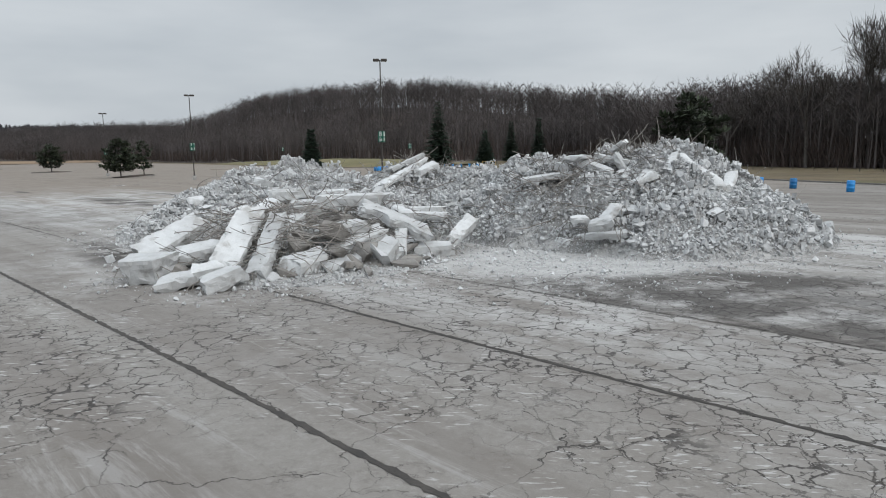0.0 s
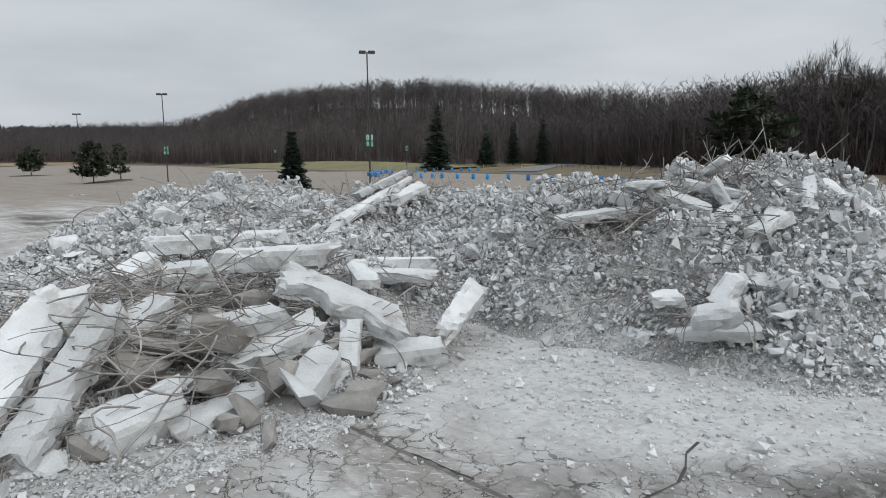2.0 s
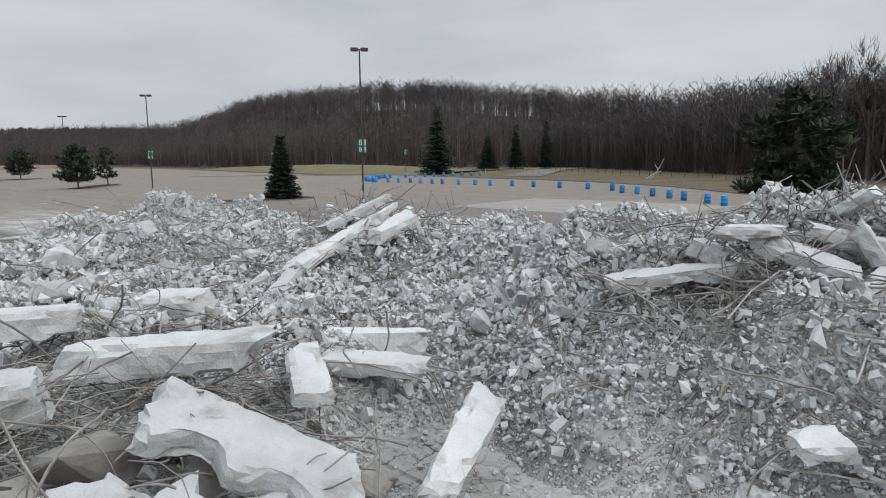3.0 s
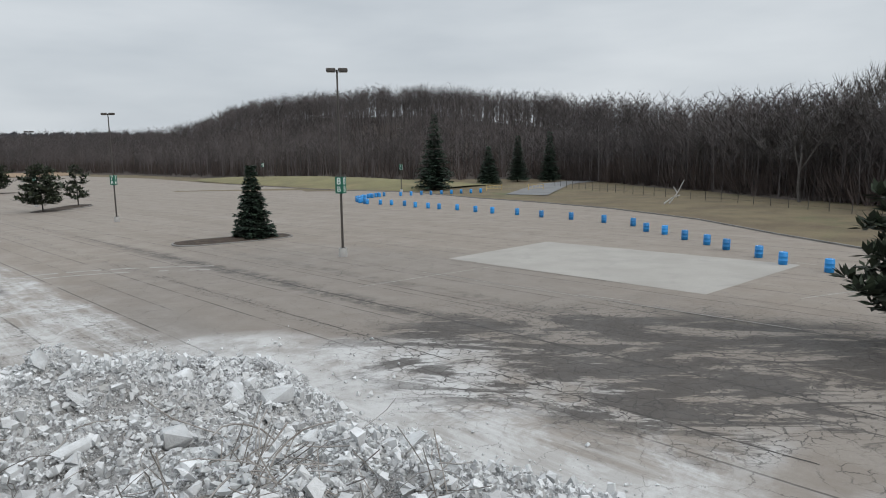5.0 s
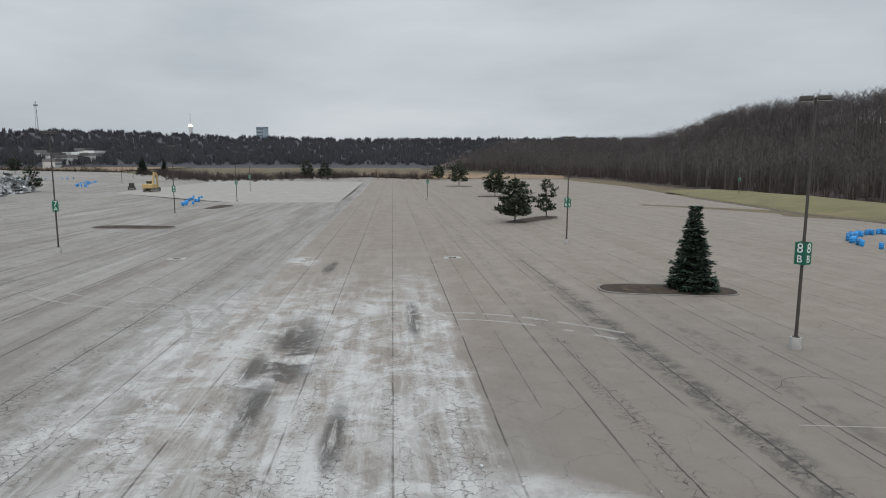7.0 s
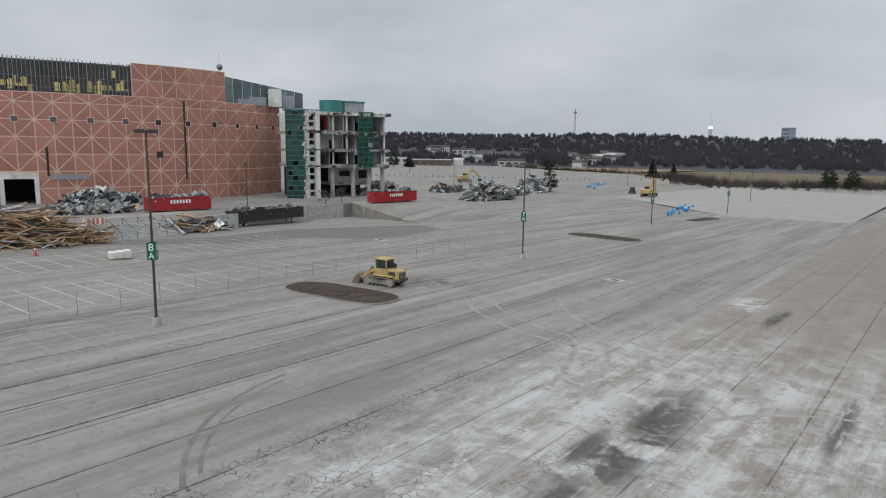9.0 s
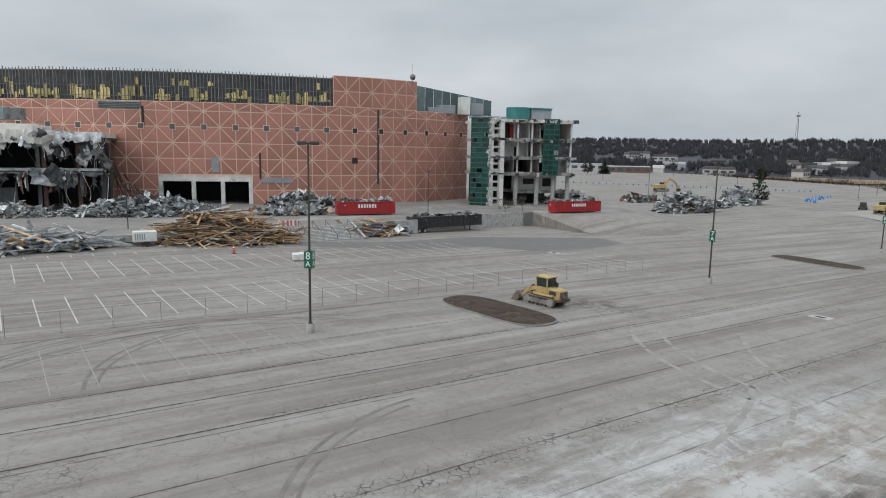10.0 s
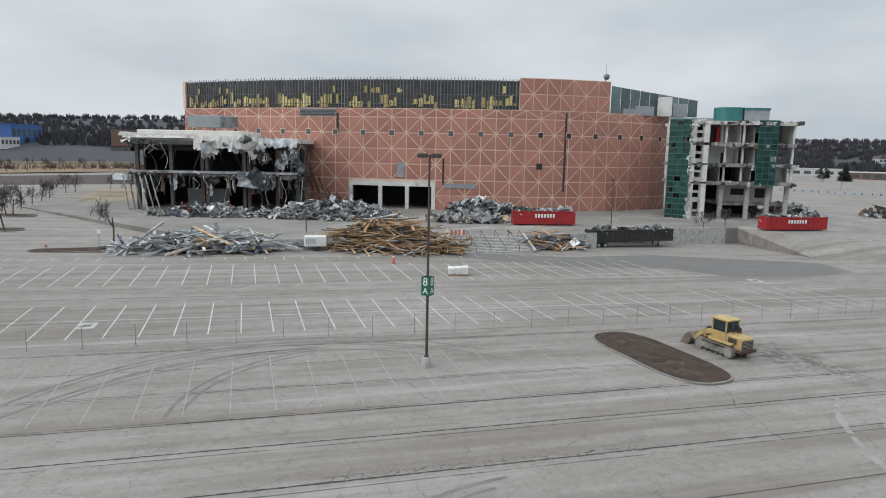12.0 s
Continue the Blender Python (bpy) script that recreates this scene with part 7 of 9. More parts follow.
def up_front(u, v, z, turn=0.0):
    """A pose for things that hang on a front: x along it, y up, z out towards the lot."""
    q = arena(u, v, z)
    m = Matrix(((A_U[0], 0, -A_V[0], q[0]), (A_U[1], 0, -A_V[1], q[1]), (0, 1, 0, q[2]), (0, 0, 0, 1)))
    return m @ pose(0, 0, 0, 0, turn, 0)


def front_box(name, u0, u1, v0, v1, z0, z1, material, parent, label="", bevel=0.0):
    """A box in the arena's own axes."""
    return box_part(name, (u0, z0, -v1), (u1, z1, -v0), material, parent, label, bevel, m=up_front(0, 0, 0))


def build_wing():
    r = random.Random(33)
    t = thing("torn_entrance_wing", pose(0, 0, 0), "torn-open two-storey entrance wing with hanging white roof membrane and twisted metal", "building")
    fb = front_box
    fb("floor_slab", -66, -31, 140, 158, 8.7, 9.3, M_DECK, t, "torn concrete floor")
    fb("roof_slab", -68, -31, 140, 160, 15.9, 16.9, M_MEMB, t, "roof covered in white membrane")
    fb("ground_slab", -66, -31, 140, 160, 0.0, 0.9, M_DECK, t, "littered ground floor")
    # inner walls and ceilings carry the open storeys' shade as near-black colour
    fb("back_wall", -67, -30, 158.5, 159, 0.5, 16.0, M_SHADE, t, "rear wall in painted shade")
    fb("side_wall", -31, -30.4, 143, 146, 0.5, 15.8, M_SHADE, t, "side wall in painted shade")
    fb("side_wall", -66.4, -66, 146, 159, 0.5, 15.8, M_SHADE, t, "side wall in painted shade")
    fb("ceiling", -66, -31, 141, 158, 15.2, 15.9, M_SHADE, t, "stripped ceiling in painted shade")
    fb("ceiling", -66, -31, 141, 158, 8.0, 8.7, M_SHADE, t, "stripped ceiling in painted shade")
    fb("parapet", -68.5, -67.6, 140, 160, 16.9, 17.7, M_MEMB, t, "white parapet")
    fb("parapet", -68.5, -52, 139.4, 140.4, 16.9, 17.3, M_MEMB, t, "white parapet")
    fb("backdrop_panel", -58.5, -49, 150, 150.4, 0.9, 5.4, M_STEELGLASS, t, "pale panel standing inside")
    for u in (-65.2, -58, -51.4, -50.4, -42.5, -41.5, -35.5, -31.2):
        fb("column", u - 0.35, u + 0.35, 140.2, 141.0, 0.5, 15.9, M_DECK if r.random() < 0.7 else M_RUSTY, t, "bare column")
    fb("beam", -66, -31, 139.2, 140.0, 15.2, 16.0, M_DECK, t, "dark edge beam")
    fb("beam", -66, -31, 138.6, 139.2, 9.3, 9.8, M_SHEETP, t, "bent grey edge trim")
    # leaning mullions of the lower glazing
    for k in range(6):
        u = -66.5 + k * 1.15
        bm = bmesh.new()
        bm_cyl(bm, (u, 0.8, -138.6 - 0.4 * k), (u - 0.9, 8.7, -138.3), 0.14, 0.14, 6)
        ob = part("mullion", bm, M_SHEETP, t, "grey leaning mullion")
        ob.matrix_local = up_front(0, 0, 0)
    # hanging membrane
    drape("membrane", -52.5, -38.5, 138.9, 17.1, 1.6, 3.2, M_MEMB, t, 3.0, "torn white membrane draped over the edge")
    drape("membrane", -67.5, -52.5, 139.2, 17.1, 0.5, 0.6, M_MEMB, t, 8.0, "white membrane folded over the edge")
    drape("membrane", -39.0, -30.8, 138.6, 16.9, 1.0, 2.6, M_SHEETP, t, 5.0, "bent grey roof sheet hanging down")
    drape("floor_lining", -52.0, -31.0, 138.9, 9.4, 0.15, 1.3, M_DECK, t, 11.0, "torn grey lining along the floor edge")
    # long torn strips that hang from the two slabs
    for k in range(46):
        u = r.uniform(-52, -30.5) if k > 9 else r.uniform(-66, -52)
        top = r.choice((16.2, 16.0, 9.2, 9.0))
        sheet_part("torn_sheet", r, r.uniform(0.25, 0.9), r.uniform(1.6, 5.2), r.uniform(0.2, 0.55), r.choice((M_SHEETP, M_DECK, M_DECK, M_RUSTY, M_MEMB)), t, up_front(u, r.uniform(138.7, 140.2), top, r.uniform(-60, 60)), "torn strip of sheet metal")
    # swirl of metal that still clings to the upper storey
    for k in range(6):
        sheet_part("torn_sheet", r, r.uniform(1.5, 3), r.uniform(2.5, 4.5), 0.7, r.choice((M_SHEETP, M_DECK)), t, up_front(r.uniform(-39, -32), r.uniform(138, 140), 15.5 - k * 0.45, r.uniform(-30, 30)) @ pose(0, 0, 0, 0, 0, r.uniform(-40, 40)), "large twisted metal sheet")
    # cables
    for k in range(40):
        u, z = r.uniform(-66, -29), r.choice((15.6, 15.2, 9.0, 8.4))
        ln = r.uniform(1.5, 6)
        pts = [(u + 0.6 * math.sin(i * 0.5 + k), z - ln * i / 7, -138.6 + 0.4 * math.cos(i * 0.9 + k)) for i in range(8)]
        bv, bf = tube_verts(pts, 0.045, 3)
        ob = mesh_object("cable", bv.tolist(), bf, M_DECK if k % 3 else M_PLASTER, t, "dangling cable")
        ob.matrix_local = up_front(0, 0, 0)
    fb("upstand", -66.5, -44.0, 143.5, 159.5, 16.9, 18.3, M_MEMB, t, "white roof upstand", 0.15)
    # board under the roof, its shade likewise put in as black
    fb("soffit", -65.4, -51.6, 140.9, 141.1, 14.0, 15.2, M_SHADE, t, "bulkhead under the roof in shade black")
    # crumpled sheets that hang in layers off the torn half
    for k in range(18):
        u = r.uniform(-53, -33)
        top = r.choice((16.8, 16.6, 16.0, 9.6, 9.3))
        mm = r.choice((M_MEMB, M_SHEETP, M_DECK, M_STEELGLASS)) if u > -41 or top < 10 else r.choice((M_MEMB, M_MEMB, M_SHEETP))
        sheet_part("torn_sheet", r, r.uniform(2.0, 4.6), r.uniform(1.4, 4.0), r.uniform(0.35, 0.8), mm, t, up_front(u, r.uniform(137.6, 139.6), top, r.uniform(-50, 50)) @ pose(0, 0, 0, r.uniform(-25, 35), 0, r.uniform(-45, 45)), "crumpled sheet hanging off the torn edge")
    # broken ends of the floors, level by level
    for k in range(90):
        u, z = r.uniform(-69, -30), r.choice((9.3, 9.0, 15.8, 1.0))
        sheet_part("torn_edge", r, r.uniform(0.4, 1.6), r.uniform(0.3, 1.2), 0.35, r.choice((M_SHEETP, M_DECK, M_RUSTY, M_PLASTER)), t, up_front(u, r.uniform(138.2, 140.4), z + r.uniform(-0.3, 0.5), r.uniform(-60, 60)) @ pose(0, 0, 0, r.uniform(-40, 40), 0, r.uniform(-60, 60)), "torn edge of floor and lining")
    # bare members left standing in the torn bays
    for k in range(14):
        u = r.uniform(-51, -30)
        bm = bmesh.new()
        za, zb = r.choice(((9.3, 15.8), (0.9, 8.8)))
        bm_cyl(bm, (u, za, -140.5 - r.uniform(0, 4)), (u + r.uniform(-1.2, 1.2), zb - r.uniform(0, 2), -140.2 - r.uniform(0, 4)), 0.1, 0.1, 5)
        part("bent_member", bm, r.choice((M_RUSTY, M_DECK, M_SHEETP)), t, "bent bare steel member").matrix_local = up_front(0, 0, 0)
    # white plant on the roof
    fb("roof_unit", -56.8, -49.5, 147, 151, 19.1, 21.7, M_STEELGLASS, t, "pale grey roof plant box", 0.08)
    fb("roof_unit", -48.6, -45.6, 144, 147, 19.1, 21.4, M_SHEETP, t, "bent grey roof plant box", 0.08)
    fb("balcony", -70.5, -66.4, 140, 143, 13.6, 14.4, M_DECK, t, "hanging end of a balcony")
    fb("balcony", -70.2, -66.4, 139.5, 143, 7.6, 8.6, M_SHEETP, t, "hanging end of a balcony")
    # fallen struts beside the wing
    for k in range(34):
        u = r.uniform(-31, -21)
        bm = bmesh.new()
        z1 = max(1.0, 13 - (u + 31) * 1.25 + r.uniform(-2, 1))
        bm_cyl(bm, (u - r.uniform(0.5, 3), z1, -151.5), (u + r.uniform(0, 3), 1.0, -150.5 + r.uniform(-.8, .8)), 0.13, 0.13, 5)
        ob = part("strut", bm, M_RUSTY, t, "rusty fallen strut")
        ob.matrix_local = up_front(0, 0, 0)


M_RUSTY = surface("rusty_steel", (0.115, 0.062, 0.045), (0.075, 0.045, 0.036), 0.8, 14, 0.8, per_piece=0.35, stain=(0.16, 0.10, 0.07), stain_scale=1.0, bump_size=0.01)
build_wing()


def build_offices():
    r = random.Random(35)
    t = thing("stripped_office_block", pose(0, 0, 0), "stripped five-level office block with open white rooms and green glazing", "building")
    fb = front_box
    levels = (9.5, 13.4, 17.8, 22.4)
    u0, u1, v0, v1 = 52.6, 75.5, 143, 160
    for k, z in enumerate(levels):
        # floors end raggedly
        bm = bmesh.new()
        n = 26
        top, bot = [], []
        for i in range(n + 1):
            u = u0 + (u1 - u0) * i / n
            vv = v0 + 0.55 * noise.noise(Vector((u * 0.9, z, 0))) - 0.25
            top.append(bm.verts.new((u, z, -vv)))
            bot.append(bm.verts.new((u, z - 0.75, -vv - 0.25 * r.random())))
        tb = [bm.verts.new((u1, z, -v1)), bm.verts.new((u0, z, -v1))]
        bb = [bm.verts.new((u1, z - 0.75, -v1)), bm.verts.new((u0, z - 0.75, -v1))]
        bm.faces.new(top + tb)
        bm.faces.new(list(reversed(bot + bb)))
        for a, b, c, d in zip(top[:-1], top[1:], bot[1:], bot[:-1]):
            bm.faces.new((a, d, c, b))
        bm.faces.new((top[-1], bot[-1], bb[0], tb[0]))
        bm.faces.new((tb[1], bb[1], bot[0], top[0]))
        bmesh.ops.recalc_face_normals(bm, faces=bm.faces)
        ob = part("floor", bm, M_FLOORC if k < 3 else M_MEMB, t, "torn concrete floor edge")
        ob.matrix_local = up_front(0, 0, 0)
    # rooms: cross walls and rear walls; deep rooms and doorways are painted as black shade
    bays = [52.6, 56.3, 60.2, 64.0, 67.2, 71.4, 75.2]
    for k in range(3):
        za, zb = levels[k], levels[k + 1] - 0.75
        for i, u in enumerate(bays):
            if r.random() < 0.85:
                fb("cross_wall", u - 0.12, u + 0.12, 143.8 + r.uniform(0, 1.5), 158, za, zb, M_PLASTER, t, "white room wall")
        for ua, ub in zip(bays[:-1], bays[1:]):
            if (k == 0 and 56 < ua < 66):
                fb("rear_wall", ua, ub, 155, 155.3, za, zb, M_SHADE, t, "rear wall in painted shade")
                continue
            dv = r.choice((147.0, 149.0, 151.0))
            fb("rear_wall", ua, ub, dv, dv + 0.25, za, zb, M_PLASTER, t, "white room wall")
            if r.random() < 0.55:
                dd = r.uniform(0.4, 1.6)
                fb("doorway", ua + dd, ua + dd + 1.1, dv - 0.04, dv, za, za + 2.3, M_SHADE, t, "doorway panel painted as shade")
    fb("red_wall", 59.2, 60.0, 145.6, 146.9, 17.8, 21.2, M_RED, t, "red painted wall")
    fb("rear_wall", 53, 75, 157, 157.4, 1.2, 9.0, M_SHADE, t, "rear wall in painted shade")
    fb("canopy_wall", 61.5, 74.0, 148.5, 148.9, 4.9, 9.0, M_PLASTER, t, "white lower wall")
    fb("canopy_floor", 61.5, 74.5, 146.0, 157, 4.2, 4.9, M_FLOORC, t, "white lower soffit")
    # openings are flat panels, the shade behind them painted black
    fb("opening", 64.5, 67.5, 148.42, 148.5, 6.4, 7.8, M_SHADE, t, "opening panel painted as shade")
    fb("opening", 70.0, 73.0, 148.42, 148.5, 5.8, 7.9, M_SHADE, t, "opening panel painted as shade")
    # columns
    for u in (60.6, 66.4, 70.9, 75.0):
        bm = bmesh.new()
        bm_cyl(bm, (u, 0.8, -144.4), (u, 8.9, -144.4), 0.55, 0.55, 14)
        ob = part("round_column", bm, M_CEM, t, "round grey concrete column")
        ob.matrix_local = up_front(0, 0, 0)
    for u in (56.6, 60.6, 64.4, 71.5, 75.2):
        fb("column", u - 0.2, u + 0.2, 143.6, 144.0, 9.5, 21.7, M_PLASTER, t, "white column")
    # white stair tower with openings next to the glass
    for k, (za, zb) in enumerate(((0.9, 5.0), (5.0, 9.0), (9.4, 13.0), (13.4, 17.2), (17.8, 21.8))):
        for ua, ub in ((52.6, 53.5), (55.3, 56.3)):
            fb("stair_wall", ua, ub, 141.9, 143.5, za, zb, M_PLASTER, t, "white stair wall")
        fb("stair_wall", 53.5, 55.3, 143.0, 143.5, za, za + 1.0, M_PLASTER, t, "white stair wall")
        fb("stair_wall", 53.5, 55.3, 143.0, 143.5, za + 2.0, za + 2.5, M_PLASTER, t, "white stair wall")
        fb("stair_back", 53.5, 55.3, 146, 146.2, za, zb, M_SHADE if k % 2 else M_PLASTER, t)
    # green glazing left of it, and one strip still hanging
    for (ua, ub, va, vb, za, zb, rows, cols) in ((48.9, 52.3, 145.2, 142.2, 0.9, 22.6, 18, 3), (67.0, 71.2, 142.6, 142.6, 8.9, 22.6, 11, 3)):
        g = new("glazing")
        g.parent = t
        g["label"] = "teal green curtain glazing"
        base = up_front(0, 0, 0)
        for i in range(cols):
            for j in range(rows):
                x0, x1 = ua + (ub - ua) * i / cols, ua + (ub - ua) * (i + 1) / cols
                w0, w1 = va + (vb - va) * i / cols, va + (vb - va) * (i + 1) / cols
                y0, y1 = za + (zb - za) * j / rows, za + (zb - za) * (j + 1) / rows
                if r.random() < 0.1:
                    continue
                vs = [(x0 + .04, y0 + .08, -w0), (x1 - .04, y0 + .08, -w1), (x1 - .04, y1 - .08, -w1), (x0 + .04, y1 - .08, -w0)]
                vs += [(x, y, z - 0.05) for x, y, z in vs]
                ob = mesh_object("pane", vs, [(0, 1, 2, 3), (7, 6, 5, 4), (0, 4, 5, 1), (2, 6, 7, 3), (1, 5, 6, 2), (0, 3, 7, 4)], M_GLASS, g)
                ob.matrix_local = base
        for j in range(rows + 1):
            y = za + (zb - za) * j / rows
            sp = Soup()
            sp.add(beam_verts((ua, y, -va + 0.12), (ub, y, -vb + 0.12), 0.22, 0.16), BOX_F)
            ob = sp.make("louvre", M_MULL, g)
            ob.matrix_local = base
        for i in range(cols + 1):
            x, w = ua + (ub - ua) * i / cols, va + (vb - va) * i / cols
            sp = Soup()
            sp.add(beam_verts((x, za, -w + 0.06), (x, zb, -w + 0.06), 0.14, 0.14, (0, 0, 1)), BOX_F)
            ob = sp.make("mullion", M_MULL, g)
            ob.matrix_local = base
    # solid block coloured black for the shade behind the glass
    fb("glazing_core", 49.9, 52.4, 146, 148, 0.9, 22.4, M_SHADE, t, "block painted as the shade of rooms behind the glazing")
    # roof plant: round teal tank room and its box
    bm = bmesh.new()
    bm_cyl(bm, (63.3, 22.4, -150), (63.3, 25.6, -150), 3.1, 3.1, 32)
    ob = part("round_plant_room", bm, M_TEAL, t, "round teal plant room")
    ob.matrix_local = up_front(0, 0, 0)
    fb("plant_room", 66.0, 71.6, 148, 153, 22.4, 25.4, M_STEELGLASS, t, "grey glazed plant room", 0.05)
    fb("plant_band", 65.9, 71.7, 147.8, 153.2, 25.2, 25.6, M_TEAL, t, "teal roof band")
    fb("roof_edge", 49.6, 53.0, 146, 149, 22.5, 23.0, M_STEELGLASS, t, "grey roof edge")
    fb("roof_unit", 55.5, 61.0, 150, 154, 22.4, 23.3, M_STEELGLASS, t, "low grey roof plant", 0.05)
    # torn bits on every floor edge
    for k in range(120):
        z = r.choice(levels)
        u = r.uniform(52.3, 76.2)
        sheet_part("torn_edge", r, r.uniform(0.4, 1.8), r.uniform(0.2, 1.1), 0.3, r.choice((M_SHEETP, M_RUSTY, M_DECK, M_DECK, M_PLASTER)), t, up_front(u, 142.7 + r.uniform(-.3, .5), z + r.uniform(-0.4, 0.3), r.uniform(-50, 50)), "torn edge of ceiling and floor")
    for k in range(26):
        u, z = 52.4 + r.uniform(-0.3, 0.3), r.uniform(2, 22)
        sheet_part("torn_edge", r, r.uniform(0.4, 0.9), r.uniform(0.5, 1.6), 0.4, r.choice((M_PLASTER, M_SHEETP)), t, up_front(u, 141.8, z, r.uniform(-50, 50)), "torn edge of the glazing")


build_offices()


# ---- plaza, retaining wall and steps ----
def build_plaza():
    edge = [lot(p, q) for p, q in ((38, -75.8), (60, -75.8), (84, -75.8), (97, -75.8), (98, -80.2), (131, -80.2))]
    pts = [tuple(e) for e in edge] + [arena(62, 118, 0)[:2], arena(80, 121, 0)[:2], arena(90, 150, 0)[:2], arena(95, 175, 0)[:2], arena(-80, 190, 0)[:2], arena(-90, 140, 0)[:2]]
    v = [(x, y, PLAZA) for x, y in pts]
    n = len(v)
    v += [(x, y, -4.0) for x, y in pts]
    f = [tuple(range(n))] + [(i, i + n, (i + 1) % n + n, (i + 1) % n) for i in range(n)]
    ob = mesh_object("plaza", v, f, M_PLAZA)
    bm = bmesh.new()
    bm.from_mesh(ob.data)
    bmesh.ops.recalc_face_normals(bm, faces=bm.faces)
    bm.to_mesh(ob.data)
    bm.free()
    tagged(ob, "raised dusty plaza of worn paving in front of the arena", "plaza", kind="structure")
    # the plaza runs down to the lot beside the offices
    top = [tuple(lot(131, -80.2)), arena(62, 118, 0)[:2], arena(80, 121, 0)[:2], arena(90, 150, 0)[:2], arena(95, 175, 0)[:2]]
    toe = [tuple(lot(131, -76)), arena(62, 108, 0)[:2], arena(90, 106, 0)[:2], arena(112, 145, 0)[:2], arena(118, 178, 0)[:2]]
    v, f = [], []
    for (a, b), (c, d) in zip(top, toe):
        v += [(a, b, PLAZA + 0.004), (c, d, float(ground_z(c, d)) - 0.05)]
    f = [(2 * i, 2 * i + 2, 2 * i + 3, 2 * i + 1) for i in range(len(top) - 1)]
    ob = mesh_object("plaza_ramp", v, f, M_ASPH)
    if ob.data.polygons[0].normal.z < 0:
        ob.data.flip_normals()
    tagged(ob, "worn paved slope from the plaza down to the lot", "ramp", kind="structure")
    # retaining wall in cast lengths, with a gap for the steps
    t = thing("retaining_wall", pose(0, 0, 0), "low grey concrete retaining wall along the plaza", "retaining wall", kind="structure")
    p = 38.0
    while p < 128:
        q = p + 5.0
        qq = -75.6 if p < 96 else -80.0
        if not (71.0 < p + 2.5 < 84.5):
            a, b = lot(p + 0.02, qq), lot(q - 0.02, qq)
            z0 = float(min(ground_z(*a), ground_z(*b))) - 0.2
            bm = bmesh.new()
            s = Soup()
            s.add(beam_verts((*a, (z0 + PLAZA + 0.25) / 2), (*b, (z0 + PLAZA + 0.25) / 2), 0.4, PLAZA + 0.25 - z0), BOX_F)
            ob = s.make("wall_length", M_CEM, t)
            bm.free()
        p = q


build_plaza()


def yellow_hatching():
    """Slanting yellow bars on the drive at the end of the plaza."""
    a, b = Vector((-101.5, -112.5)), Vector((-129.0, -148.5))
    side = Vector((-10.5, 10.0))
    for k in range(17):
        p = a + (b - a) * k / 16
        pts = [p, p + side, p + side + (b - a) * 0.022, p + (b - a) * 0.022]
        ob = mesh_object("hatch_line", [(q.x, q.y, PLAZA + 0.006) for q in pts], [(0, 1, 2, 3)], M_YELLOWLINE)
        if ob.data.polygons[0].normal.z < 0:
            ob.data.flip_normals()
        tagged(ob, "worn yellow hatching bar on the asphalt", "hatch line", "yellow hatching", kind="structure")


yellow_hatching()


def build_steps():
    t = thing("steps", pose(0, 0, 0), "wide concrete steps with thin metal handrails", "steps", kind="structure")
    n = 11
    for k in range(n):
        q0 = -70.8 - k * 0.45
        a, b = lot(71.5, q0 - 0.25), lot(84.0, q0 - 0.25)
        z0 = float(ground_z(*lot(78, -71)))
        z = z0 + (PLAZA - z0) * (k + 1) / n
        s = Soup()
        s.add(beam_verts((*a, z - 0.5), (*b, z - 0.5), 0.52, 1.0), BOX_F)
        s.make("step", M_CEM, t)
    for p in (72.2, 74.6, 77.0, 79.4, 81.8, 83.6):
        z0 = float(ground_z(*lot(p, -71)))
        lo, hi = (*lot(p, -70.9), z0), (*lot(p, -75.6), PLAZA)
        pts = [lo, (lo[0], lo[1], lo[2] + 1.0), (hi[0], hi[1], hi[2] + 1.0), hi]
        s = Soup()
        for a, b in zip(pts[:-1], pts[1:]):
            s.add(beam_verts(a, b, 0.07, 0.07, (1, 0.2, 0.1)), BOX_F)
        mid = [(l + h) / 2 for l, h in zip(lo, hi)]
        s.add(beam_verts(mid, (mid[0], mid[1], mid[2] + 1.0), 0.06, 0.06, (1, 0.2, 0.1)), BOX_F)
        s.make("handrail", M_POLE, t, "thin dark handrail")
    for p in (71.2, 84.4):
        z0 = float(ground_z(*lot(p, -71)))
        s = Soup()
        s.add(beam_verts((*lot(p, -70.6), z0 + 0.1), (*lot(p, -75.8), PLAZA + 0.1), 0.4, 0.7), BOX_F)
        s.make("cheek", M_CEM, t)


build_steps()


